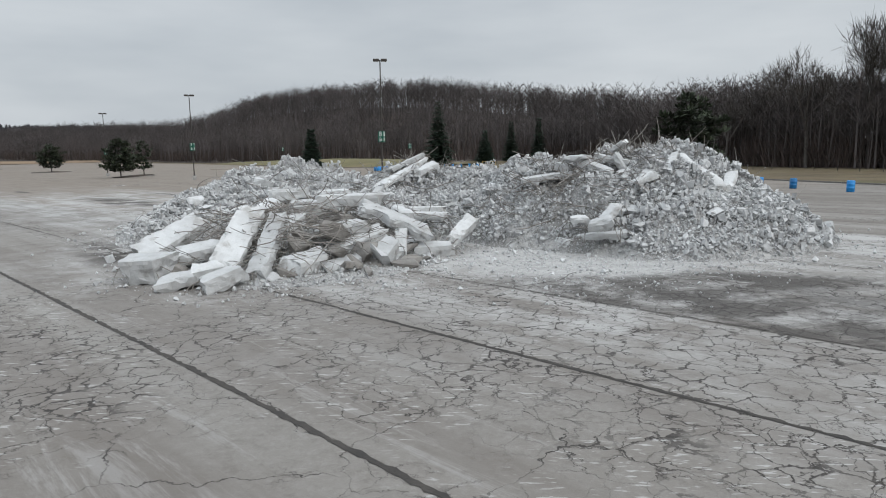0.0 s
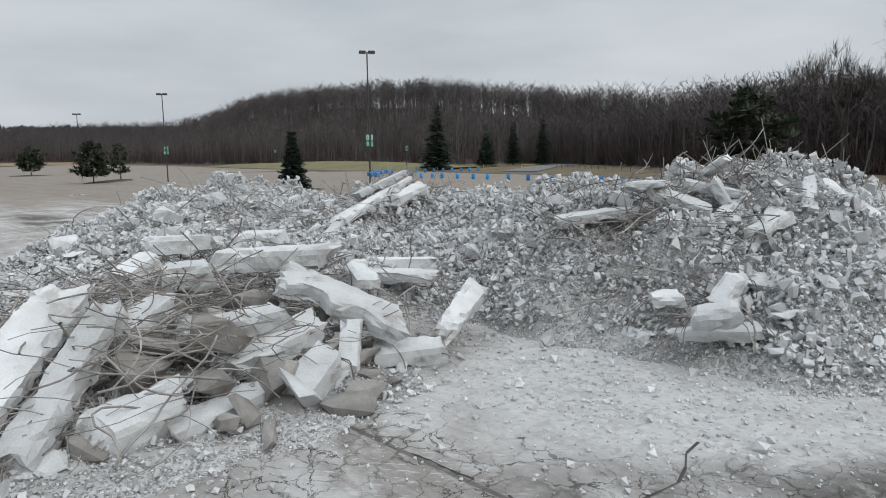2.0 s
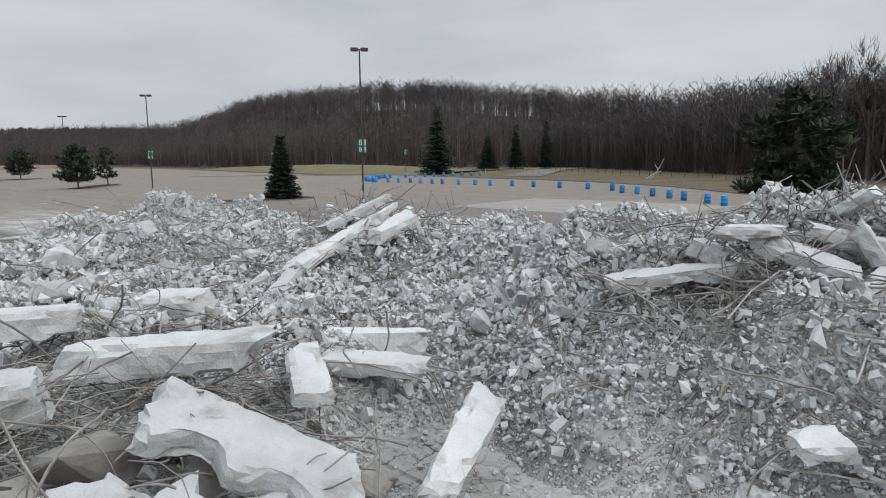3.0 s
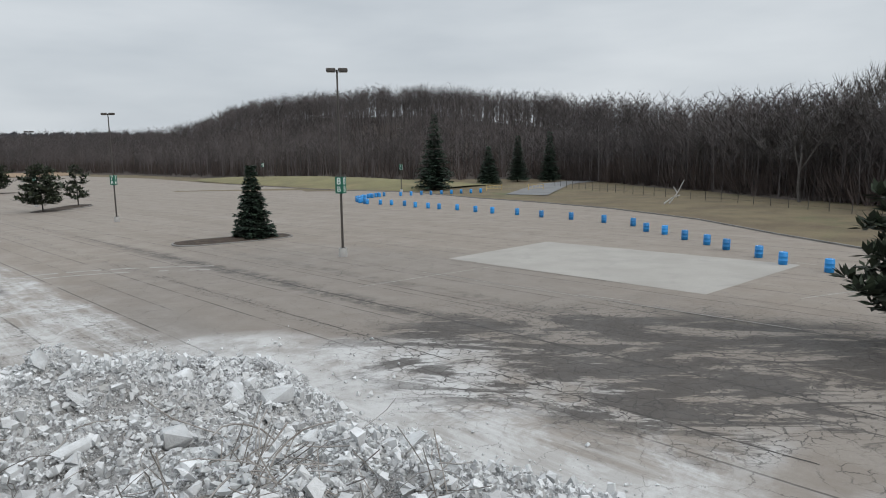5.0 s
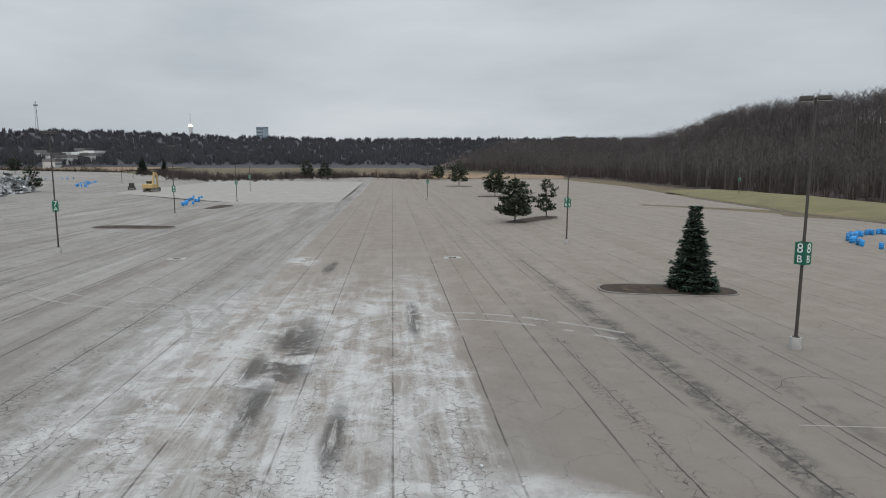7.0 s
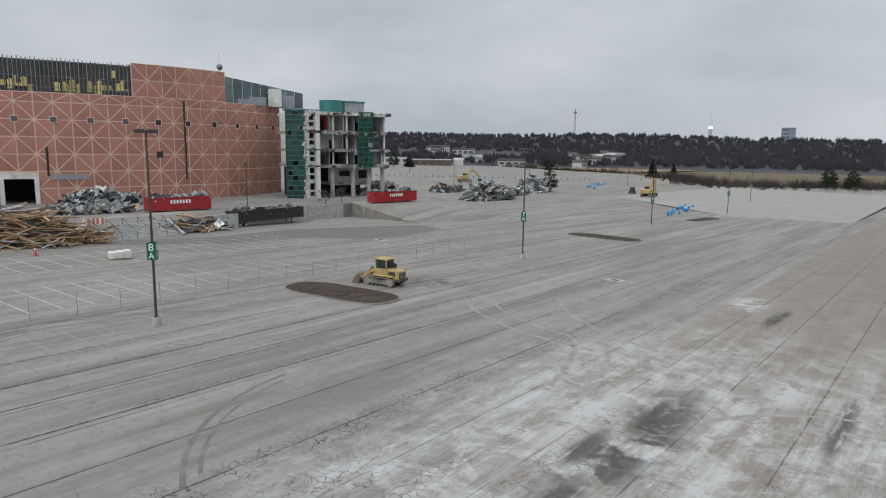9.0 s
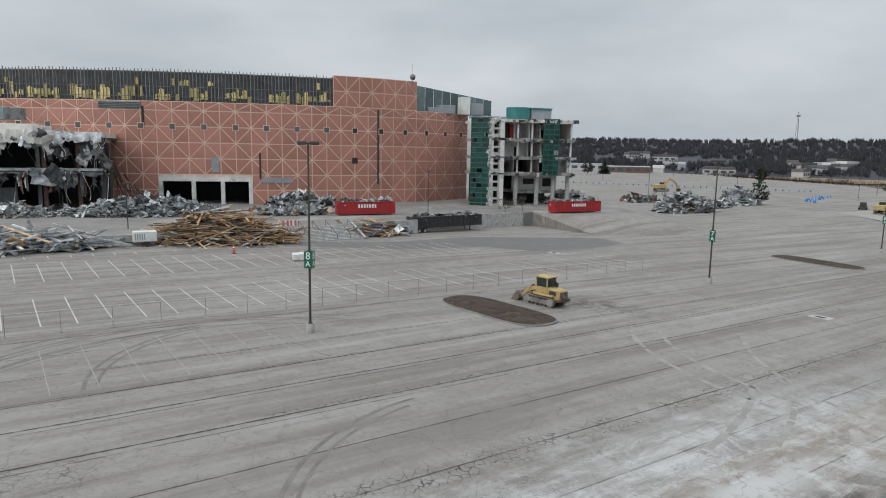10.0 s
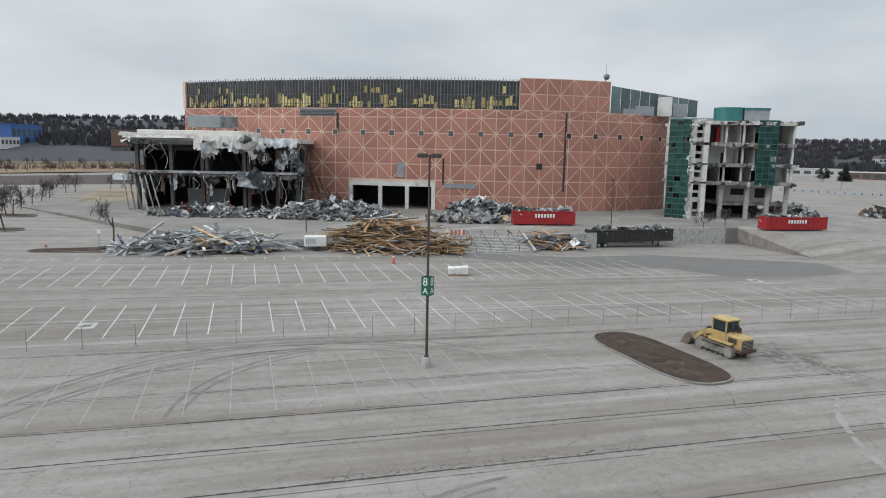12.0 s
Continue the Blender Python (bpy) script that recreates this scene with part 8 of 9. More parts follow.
# ---- scrap heaps ----
def scrap_heap(name, x, y, z, turn, long, wide, high, n, seed, mats, label, cat="scrap heap", planks=0.7, ln=(1.5, 5.0), sec=(0.08, 0.3), more=0, more_mat=None, sheet=(0.8, 2.2)):
    """A low heap of loose lengths and sheets, each its own part; the rest is joined."""
    r = random.Random(seed)
    t = thing(name, pose(x, y, z, 0, 0, turn), label, cat, "heaps of demolition scrap")

    def spot():
        a, q = r.uniform(0, 6.3), math.sqrt(r.random())
        px, py = math.cos(a) * q * long / 2, math.sin(a) * q * wide / 2
        return px, py, high * (1 - q ** 1.5) * r.uniform(0.45, 1.0)

    s = Soup()
    mound = []
    for k in range(n + more):
        px, py, pz = spot()
        yaw, pitch = r.gauss(0, 0.7) + (1.57 if r.random() < 0.25 else 0), r.gauss(0, 0.16)
        if r.random() < planks:
            l2, w, h = r.uniform(*ln), r.uniform(*sec), r.uniform(sec[0] * 0.5, sec[1] * 0.6)
            d = np.array((math.cos(yaw) * math.cos(pitch), math.sin(yaw) * math.cos(pitch), math.sin(pitch))) * l2 / 2
            c = np.array((px, py, max(pz, h / 2 + abs(d[2]))))
            vv, ff = beam_verts(c - d, c + d, w, h), BOX_F
        else:
            w, h = r.uniform(*sheet), r.uniform(*sheet)
            cv, cf = crumple(r, w, h, 0.35 * w, 4, 4)
            e = np.array(Euler((r.gauss(0, 0.6), r.gauss(0, 0.6), r.uniform(0, 6.3))).to_matrix())
            vv = np.array(cv) @ e.T + (px, py, max(pz, 0.3) + 0.15)
            ff = cf
        if k < n:
            m = r.choice(mats)
            mesh_object("plank" if m in (M_TIMBER,) else "scrap_piece", np.asarray(vv).tolist(), list(ff), m, t)
        else:
            s.add(vv, ff)
    if more:
        ob = s.make("scrap", more_mat, t)
        tagged(ob, "tangled scrap beneath", kind="stuff")
    v, f = [], []
    nn = 18
    rings = 5
    v.append((0, 0, high * 0.62))
    for j in range(1, rings + 1):
        for k in range(nn):
            a = 6.283 * k / nn
            q = j / rings
            v.append((math.cos(a) * q * long * 0.47, math.sin(a) * q * wide * 0.47, high * 0.62 * (1 - q ** 1.5) * (0.85 + 0.4 * r.random()) - (0.08 if j == rings else 0)))
    for k in range(nn):
        f.append((0, 1 + k, 1 + (k + 1) % nn))
        for j in range(rings - 1):
            a, b = 1 + j * nn, 1 + (j + 1) * nn
            f.append((a + k, b + k, b + (k + 1) % nn, a + (k + 1) % nn))
    mesh_object("heap_core", v, f, M_HEAPCORE, t, "dark core mound inside the heap")
    return t


# filler tone, darker than the sheets and timbers laid over it
M_HEAPCORE = surface("dark_heap_core", (0.12, 0.112, 0.10), (0.06, 0.055, 0.05), 0.8, 5, 1.0, stain=(0.22, 0.21, 0.19), stain_scale=0.7, bump_size=0.2, bump_strength=0.9)
GZ = lambda x, y: float(ground_z(x, y))
scrap_heap("timber_heap", -96, -15.5, GZ(-96, -15.5), 121, 22, 9.5, 5.6, 190, 41, (M_TIMBER, M_TIMBER, M_TIMBER, M_TIMBER, M_SHEETP), "heap of long weathered roof timbers in front of the plaza", "timber heap", 0.93, (3, 8.5), (0.12, 0.34), 260, M_TIMBERS)
scrap_heap("metal_heap", -75.5, -33.5, GZ(-75.5, -33.5), 138, 23, 6.5, 2.8, 130, 42, (M_SHEETP, M_SHEETP, M_STEELGLASS, M_MEMB, M_MEMB, M_SHEETP, M_SHEETP, M_BLUESTEEL, M_TIMBER), "heap of bent grey and blue steel lengths on the lot", "metal heap", 0.85, (3.5, 10), (0.12, 0.5), 160, M_SHEET)
scrap_heap("timber_heap", -116.5, 1.5, GZ(-116.5, 1.5), 138, 15, 6, 2.8, 90, 43, (M_TIMBER, M_TIMBER, M_SHEETP, M_BLUESTEEL), "heap of timber and steel beside the steps", "timber heap", 0.9, (2.5, 7.5), (0.12, 0.35), 120, M_TIMBERS)
q = arena(-22, 130, PLAZA)
scrap_heap("metal_heap", q[0], q[1], q[2], 121, 27, 11, 3.4, 150, 44, (M_SHEETP, M_SHEETP, M_DECK), "wide heap of torn grey sheet metal on the plaza", "metal heap", 0.35, (1.5, 5), (0.1, 0.35), 700, M_SHEET)
q = arena(-47, 130, 0.9)
scrap_heap("mixed_scrap_heap", q[0], q[1], q[2], 121, 24, 9, 2.4, 130, 45, (M_SHEETP, M_BLUESTEEL, M_MEMB, M_DECK, M_RUSTY), "mixed heap of white, blue and grey demolition scrap", "scrap heap", 0.4, (1.5, 5), (0.1, 0.4), 300, M_SHEET)
q = arena(8, 143, PLAZA)
scrap_heap("mixed_scrap_heap", q[0], q[1], q[2], 121, 14, 6, 3.0, 60, 46, (M_DECK, M_DECK, M_SHEETP, M_MEMB), "dark heap of crushed sheet metal by the wall", "scrap heap", 0.2, (1.0, 3), (0.1, 0.3), 120, M_SHEET, (1.2, 3.2))
for k, (u, v, z, lg, wd, hh, mm, lab) in enumerate(((78, 150, 0.5, 20, 10, 4.0, (M_DECK, M_SHEETP, M_RUSTY), "heap of dark torn steel beside the office block"), (70, 118, -1.6, 14, 5, 1.6, (M_SHEETP, M_DECK), "low strip of grey scrap by the lot"), (5, 128, PLAZA, 16, 8, 0.7, (M_SHEETP, M_MEMB, M_TIMBER), "thin litter of scrap on the plaza"))):
    q = arena(u, v, z)
    scrap_heap("mixed_scrap_heap", q[0], q[1], q[2], 125, lg, wd, hh, 70, 50 + k, mm, lab, "scrap heap", 0.5, (1, 4), (0.08, 0.3), 200, M_SHEET)
for k, (x, y, lg, wd, hh, mm, lab) in enumerate(((-222, 66, 26, 12, 6.5, (M_RUSTY, M_SHEETP, M_DECK), "high heap of rusty and grey steel on the lot"), (-268, 90, 24, 10, 7.0, (M_SHEETP, M_SHEETP, M_STEELGLASS), "heap of pale torn steel on the lot"), (-245, 76, 22, 8, 2.4, (M_PLASTER, M_SHEETP), "low heap of white rubble on the lot"), (-258, 55, 18, 8, 2.6, (M_TIMBER, M_RUSTY), "heap of orange-brown timber and steel"))):
    scrap_heap("mixed_scrap_heap", x, y, GZ(x, y), 140, lg, wd, hh, 70, 60 + k, mm, lab, "scrap heap", 0.5, (1.5, 6), (0.15, 0.5), 220, M_SHEET, (1, 3))


# ---- containers and trailer ----
def open_container(x, y, z, turn, ln, wide, high, paint, label, name="scrap_container", wheels=False, marks=True, lift=0.25):
    r = random.Random(int(abs(x)))
    t = thing(name, pose(x, y, z, 0, 0, turn), label, "container", "scrap containers")
    w = wide / 2
    box_part("floor", (-ln / 2, -w, lift), (ln / 2, w, lift + 0.15), paint, t)
    for nm, lo, hi in (("side_wall", (-ln / 2, -w, lift + .15), (ln / 2, -w + 0.08, high)), ("side_wall", (-ln / 2, w - 0.08, lift + .15), (ln / 2, w, high)), ("end_wall", (-ln / 2, -w + .08, lift + .15), (-ln / 2 + 0.08, w - .08, high)), ("end_gate", (ln / 2 - 0.08, -w + .08, lift + .15), (ln / 2, w - .08, high))):
        box_part(nm, lo, hi, paint, t, "", 0.02)
    for s in (-1, 1):
        box_part("top_rail", (-ln / 2, s * w - 0.09, high - 0.18), (ln / 2, s * w + 0.09, high), paint, t, "", 0.03)
        k = 0
        n = int(ln / 0.9)
        for k in range(n + 1):
            xx = -ln / 2 + 0.06 + (ln - 0.2) * k / n
            box_part("rib", (xx - 0.05, s * (w + 0.0) - 0.08, lift), (xx + 0.05, s * w + 0.08, high - 0.18), paint, t, "", 0.015)
    if marks:
        for s in (-1, 1):
            for k in range(7):
                box_part("marking", (-1.9 + k * 0.56, s * (w + 0.09) - 0.01, high * 0.55), (-1.55 + k * 0.56, s * (w + 0.09) + 0.01, high * 0.8), M_WHITE, t, "white painted bar")
    if wheels:
        for xx in (-ln * 0.42, -ln * 0.42 + 1.3):
            for s in (-1, 1):
                wh = new("wheel")
                wh.parent = t
                cyl_part("tyre", (xx, s * (w - 0.5), 0.5), (xx, s * (w - 0.05), 0.5), 0.5, M_RUBBER, wh, "", None, 18)
                cyl_part("rim", (xx, s * (w - 0.06), 0.5), (xx, s * (w + 0.01), 0.5), 0.27, M_STEELGLASS, wh, "", None, 12)
        for s in (-1, 1):
            box_part("landing_leg", (ln * 0.33, s * 0.8 - 0.08, 0), (ln * 0.33 + 0.16, s * 0.8 + 0.08, lift), paint, t)
    s = Soup()
    for k in range(160):
        cv, cf = crumple(r, r.uniform(0.4, 1.4), r.uniform(0.4, 1.2), 0.3, 3, 3)
        e = np.array(Euler((r.gauss(0, 0.7), r.gauss(0, 0.7), r.uniform(0, 6.3))).to_matrix())
        s.add(np.array(cv) @ e.T + (r.uniform(-ln / 2 + .7, ln / 2 - .7), r.uniform(-w + 0.6, w - 0.6), high - 0.35 + r.uniform(0, 0.35)), cf)
    ob = s.make("load", M_SHEET, t, "loose torn scrap inside")
    tagged(ob, kind="stuff")
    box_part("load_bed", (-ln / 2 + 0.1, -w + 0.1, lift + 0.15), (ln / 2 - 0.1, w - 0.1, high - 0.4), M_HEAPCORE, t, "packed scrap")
    return t


q = arena(18.9, 124.4, PLAZA)
open_container(q[0], q[1], PLAZA, A_TURN + 4 + 180, 11.8, 2.5, 2.75, M_RED, "long red open scrap container filled with metal on the plaza")
open_container(-130.2, 12.1, GZ(-130.2, 12.1), 139, 16.2, 2.6, 3.1, M_BLACK, "long black open trailer loaded with pale scrap", "trailer", True, False, 1.0)
q = arena(65.8, 123.4, PLAZA)
open_container(q[0], q[1], PLAZA, A_TURN + 8 + 180, 12.4, 2.6, 2.6, M_RED, "long red open scrap container at the lot's edge")


# ---- track loader ----
M_YEL = surface("worn_yellow_machine_paint", (0.47, 0.335, 0.125), (0.36, 0.265, 0.12), 1.4, 14, 0.7, stain=(0.22, 0.165, 0.105), stain_scale=2.2, bump_size=0.004)
M_TRACK = surface("dusty_steel_track", (0.34, 0.325, 0.30), (0.17, 0.16, 0.145), 1.2, 20, 0.7, metal=0.3, bump_size=0.01)
M_BUCKET = surface("scraped_rusty_steel", (0.21, 0.165, 0.135), (0.12, 0.092, 0.075), 1.2, 18, 0.6, metal=0.3, stain=(0.33, 0.31, 0.29), stain_scale=1.2, bump_size=0.01)
M_CABGL = surface("dark_cab_glass", (0.02, 0.035, 0.035), (0.03, 0.05, 0.05), 1, 10, 0.1, bump_size=0.001, rough_var=0.04)
M_GREASE = surface("dark_machine_steel", (0.035, 0.033, 0.03), (0.07, 0.062, 0.052), 1.5, 20, 0.7, metal=0.3, bump_size=0.006)


def prism(name, pts, y0, y1, material, parent, label="", bevel=0.03):
    """A plate or block: an outline in x and z, drawn out along y."""
    bm = bmesh.new()
    a = [bm.verts.new((x, y0, z)) for x, z in pts]
    b = [bm.verts.new((x, y1, z)) for x, z in pts]
    bm.faces.new(a)
    bm.faces.new(list(reversed(b)))
    n = len(pts)
    for i in range(n):
        bm.faces.new((a[i], b[i], b[(i + 1) % n], a[(i + 1) % n]))
    bmesh.ops.recalc_face_normals(bm, faces=bm.faces)
    if bevel:
        bmesh.ops.bevel(bm, geom=bm.edges[:], offset=bevel, segments=1, affect="EDGES")
    return part(name, bm, material, parent, label)


def track_loop(parent, y, ln, r0, wide):
    """A crawler track: a frame, rollers and single shoes."""
    tr = new("track")
    tr.parent = parent
    tr["label"] = "dusty steel crawler track"
    half = ln / 2 - r0
    per = 4 * half + 2 * math.pi * r0
    n = 40
    me = None
    for k in range(n):
        d = per * k / n
        if d < 2 * half:
            x, z, a = -half + d, 2 * r0, 0
        elif d < 2 * half + math.pi * r0:
            th = (d - 2 * half) / r0
            x, z, a = half + r0 * math.sin(th), r0 + r0 * math.cos(th), th
        elif d < 4 * half + math.pi * r0:
            x, z, a = half - (d - 2 * half - math.pi * r0), 0, math.pi
        else:
            th = (d - 4 * half - math.pi * r0) / r0
            x, z, a = -half - r0 * math.sin(th), r0 - r0 * math.cos(th), math.pi + th
        if me is None:
            bm = bmesh.new()
            bm_box(bm, (-per / n * 0.47, -wide / 2, -0.05), (per / n * 0.47, wide / 2, 0.0))
            bm_box(bm, (-0.03, -wide / 2, 0.0), (0.03, wide / 2, 0.06))
            me = bpy.data.meshes.new("shoe")
            bm.to_mesh(me)
            bm.free()
            me.materials.append(M_TRACK)
        share("shoe", me, tr, pose(x, y, z + 0.06, 0, math.degrees(a), 0))
    prism("track_frame", [(-half, 0.25), (half, 0.25), (half, 2 * r0 - 0.2), (-half, 2 * r0 - 0.2)], y - wide * 0.3, y + wide * 0.3, M_TRACK, tr)
    for x in (-half, half):
        cyl_part("sprocket", (x, y - wide * 0.4, r0 + 0.06), (x, y + wide * 0.4, r0 + 0.06), r0 - 0.08, M_TRACK, tr, "", None, 20)


def track_loader(x, y, turn):
    t = thing("track_loader", pose(x, y, GZ(x, y), 0, 0, turn) @ Matrix.Scale(0.87, 4), "worn yellow track loader with its bucket lowered on the asphalt", "track loader")
    for s in (-1, 1):
        track_loop(t, s * 1.0, 4.3, 0.52, 0.55)
    prism("hull", [(-2.2, 0.75), (1.2, 0.75), (1.2, 1.35), (-2.2, 1.5)], -0.72, 0.72, M_YEL, t)
    prism("engine_hood", [(-2.7, 0.9), (-0.9, 1.2), (-0.9, 2.12), (-2.55, 2.0), (-2.7, 1.85)], -0.78, 0.78, M_YEL, t, "yellow engine hood", 0.06)
    box_part("radiator_grille", (-2.78, -0.62, 1.05), (-2.69, 0.62, 1.82), M_GREASE, t, "dark radiator grille")
    for k in range(6):
        box_part("grille_bar", (-2.80, -0.62, 1.10 + 0.125 * k), (-2.78, 0.62, 1.14 + 0.125 * k), M_TRACK, t)
    for s in (-1, 1):
        box_part("side_vent", (-2.2, s * 0.79 - 0.02, 1.35), (-1.25, s * 0.79 + 0.02, 1.85), M_GREASE, t, "dark side vent", 0.01)
        box_part("step", (-0.7, s * 1.3 - 0.12, 0.95), (0.1, s * 1.3 + 0.12, 1.0), M_GREASE, t)
        cyl_part("work_lamp", (0.8, s * 0.6, 3.05), (0.92, s * 0.6, 3.05), 0.09, M_WHITE, t, "round work lamp", None, 10)
        for k in range(5):
            cyl_part("roller", (-1.2 + 0.6 * k, s * 1.0 - 0.3, 0.22), (-1.2 + 0.6 * k, s * 1.0 + 0.3, 0.22), 0.14, M_GREASE, t, "", None, 10)
    cyl_part("precleaner", (-1.15, -0.5, 2.1), (-1.15, -0.5, 2.75), 0.12, M_GREASE, t, "black air cleaner", None, 10)
    box_part("counterweight", (-2.9, -1.0, 0.72), (-2.35, 1.0, 1.0), M_RUSTY, t, "rusty rear bumper", 0.04)
    prism("fender", [(-2.0, 1.25), (0.6, 1.25), (0.6, 1.42), (-2.0, 1.42)], -1.28, 1.28, M_YEL, t)
    cab = new("cab")
    cab.parent = t
    box_part("cab_base", (-0.95, -0.78, 1.4), (0.75, 0.78, 2.15), M_YEL, cab, "", 0.05)
    for cx in (-0.9, 0.62):
        for cy in (-0.74, 0.74):
            box_part("post", (cx - 0.06, cy - 0.05, 2.15), (cx + 0.06, cy + 0.05, 3.15), M_YEL, cab)
    box_part("roof", (-1.1, -0.88, 3.15), (0.85, 0.88, 3.32), M_YEL, cab, "", 0.05)
    for lo, hi in (((-0.84, -0.76, 2.15), (0.56, -0.72, 3.15)), ((-0.84, 0.72, 2.15), (0.56, 0.76, 3.15)), ((0.6, -0.69, 2.15), (0.64, 0.69, 3.15)), ((-0.93, -0.69, 2.15), (-0.89, 0.69, 3.15))):
        box_part("window", lo, hi, M_CABGL, cab, "dark cab glass")
    box_part("seat", (-0.6, -0.3, 1.9), (0.0, 0.3, 2.7), M_GREASE, cab)
    cyl_part("exhaust", (-1.4, 0.35, 2.2), (-1.4, 0.35, 3.0), 0.07, M_GREASE, t, "dark exhaust pipe", None, 8)
    cyl_part("air_filter", (-1.5, -0.35, 2.2), (-1.5, -0.35, 2.65), 0.13, M_GREASE, t, "", None, 10)
    for s in (-1, 1):
        prism("lift_arm", [(0.5, 1.75), (0.8, 2.15), (2.0, 1.75), (3.0, 0.75), (2.85, 0.5), (1.8, 1.35)], s * 0.62 - 0.09, s * 0.62 + 0.09, M_YEL, t, "", 0.02)
        cyl_part("hydraulic_ram", (0.6, s * 0.4, 1.2), (2.0, s * 0.45, 1.45), 0.08, M_GREASE, t, "", 0.05, 8)
    prism("tilt_linkage", [(1.4, 1.6), (1.6, 2.1), (1.8, 2.05), (2.6, 1.2), (2.5, 1.05)], -0.12, 0.12, M_GREASE, t)
    # bucket, open to the front
    bm = bmesh.new()
    prof = [(3.95, 0.04), (3.2, 0.02), (2.88, 0.25), (2.8, 0.7), (3.0, 1.15), (3.15, 1.25)]
    inner = [(3.95, 0.10), (3.22, 0.10), (2.98, 0.3), (2.9, 0.7), (3.07, 1.1), (3.2, 1.2)]
    rows = []
    for yy in (-1.25, 1.25):
        rows.append(([bm.verts.new((a, yy, b)) for a, b in prof], [bm.verts.new((a, yy, b)) for a, b in inner]))
    for i in range(len(prof) - 1):
        bm.faces.new((rows[0][0][i], rows[0][0][i + 1], rows[1][0][i + 1], rows[1][0][i]))
        bm.faces.new((rows[0][1][i], rows[1][1][i], rows[1][1][i + 1], rows[0][1][i + 1]))
        for k in (0, 1):
            bm.faces.new((rows[k][0][i], rows[k][1][i], rows[k][1][i + 1], rows[k][0][i + 1]))
    for k in (0, 1):
        bm.faces.new(rows[k][1] + [bm.verts.new((3.6, (-1.25, 1.25)[k], 0.75))])
    bmesh.ops.recalc_face_normals(bm, faces=bm.faces)
    b = part("bucket", bm, M_BUCKET, t, "scraped brown steel bucket")
    for k in range(7):
        yy = -1.2 + 0.4 * k
        prism("tooth", [(3.9, 0.03), (4.15, 0.05), (3.9, 0.12)], yy - 0.05, yy + 0.05, M_GREASE, b, "", 0)
    return t


track_loader(-70.6, 36.9, 236)


def excavator(x, y, turn, scale, reach, label):
    t = thing("excavator", pose(x, y, GZ(x, y), 0, 0, turn), label, "excavator", "yellow excavators")
    for s in (-1, 1):
        track_loop(t, s * 1.25, 4.6, 0.5, 0.6)
    prism("turntable", [(-1, 0.7), (1, 0.7), (1, 1.2), (-1, 1.2)], -1, 1, M_GREASE, t)
    prism("house", [(-2.9, 1.2), (1.2, 1.2), (1.2, 2.0), (-0.2, 2.5), (-2.9, 2.4)], -1.4, 1.4, M_YEL, t, "", 0.06)
    cab = new("cab")
    cab.parent = t
    box_part("cab_body", (0.1, 0.3, 2.0), (1.7, 1.4, 3.2), M_CABGL, cab, "dark cab glass", 0.06)
    box_part("roof", (0.0, 0.25, 3.2), (1.75, 1.45, 3.32), M_YEL, cab, "", 0.04)
    pts = reach
    wds = (0.42, 0.38, 0.3)
    for i in range(len(pts) - 1):
        s = Soup()
        s.add(beam_verts((pts[i][0], -0.2, pts[i][1]), (pts[i + 1][0], -0.2, pts[i + 1][1]), 0.4, wds[min(i, 2)] * 1.6), BOX_F)
        s.make("boom" if i < 2 else "stick", M_YEL, t)
    ex, ez = pts[-1]
    prism("bucket", [(ex - 0.2, ez + 0.3), (ex + 0.5, ez + 0.1), (ex + 0.5, ez - 0.7), (ex - 0.4, ez - 0.9), (ex - 0.7, ez - 0.3)], -0.8, 0.4, M_GREASE, t, "dark digging bucket", 0.05)
    t.scale = (scale, scale, scale)
    return t


excavator(-250.6, 131.5, 135, 1.25, ((0.6, 1.8), (2.2, 5.6), (4.0, 5.2), (4.6, 0.9)), "yellow excavator with its boom raised on the lot")
excavator(-338, 68, 120, 1.35, ((0.6, 1.8), (3.0, 4.6), (5.6, 3.2), (7.0, 0.9)), "yellow excavator with a lowered boom on the lot")


def low_trailer(x, y, turn):
    t = thing("low_trailer", pose(x, y, GZ(x, y), 0, 0, turn), "dark low-bed trailer parked on the lot", "trailer")
    box_part("deck", (-6, -1.3, 0.7), (4, 1.3, 1.0), M_GREASE, t, "dark steel deck", 0.03)
    prism("gooseneck", [(4, 0.7), (7, 1.5), (7, 1.8), (4, 1.1)], -0.6, 0.6, M_GREASE, t)
    box_part("load", (-5.5, -1.0, 1.0), (-1.5, 1.0, 2.6), M_GREASE, t, "dark machine part on the deck", 0.08)
    for x0 in (-5.2, -4.0, -2.8):
        for s in (-1, 1):
            cyl_part("tyre", (x0, s * 1.35, 0.5), (x0, s * 0.95, 0.5), 0.5, M_RUBBER, t, "", None, 14)


low_trailer(-276, 134, 160)


# ---- chain fence on thin posts ----
def build_fence():
    t = thing("rope_fence", pose(0, 0, 0), "thin posts with a slack wire fence across the lot", "fence")
    pts = []
    for k in range(24):
        x, y = lot(22 + k * 3.55, -28.2)
        z = GZ(x, y)
        pts.append((x, y, z))
        m = pose(x, y, z)
        cyl_part("post", (0, 0, 0), (0, 0, 1.7), 0.02, M_STUD, t, "thin grey post", None, 6).matrix_local = m
        box_part("foot", (-0.16, -0.1, 0), (0.16, 0.1, 0.03), M_STUD, t, "small foot plate").matrix_local = m
    for a, b in zip(pts[:-1], pts[1:]):
        for h in (1.65, 0.2):
            s = Soup()
            s.add(beam_verts((a[0], a[1], a[2] + h), (b[0], b[1], b[2] + h), 0.012, 0.012), BOX_F)
            s.make("wire", M_STUD, t, "slack wire")


build_fence()


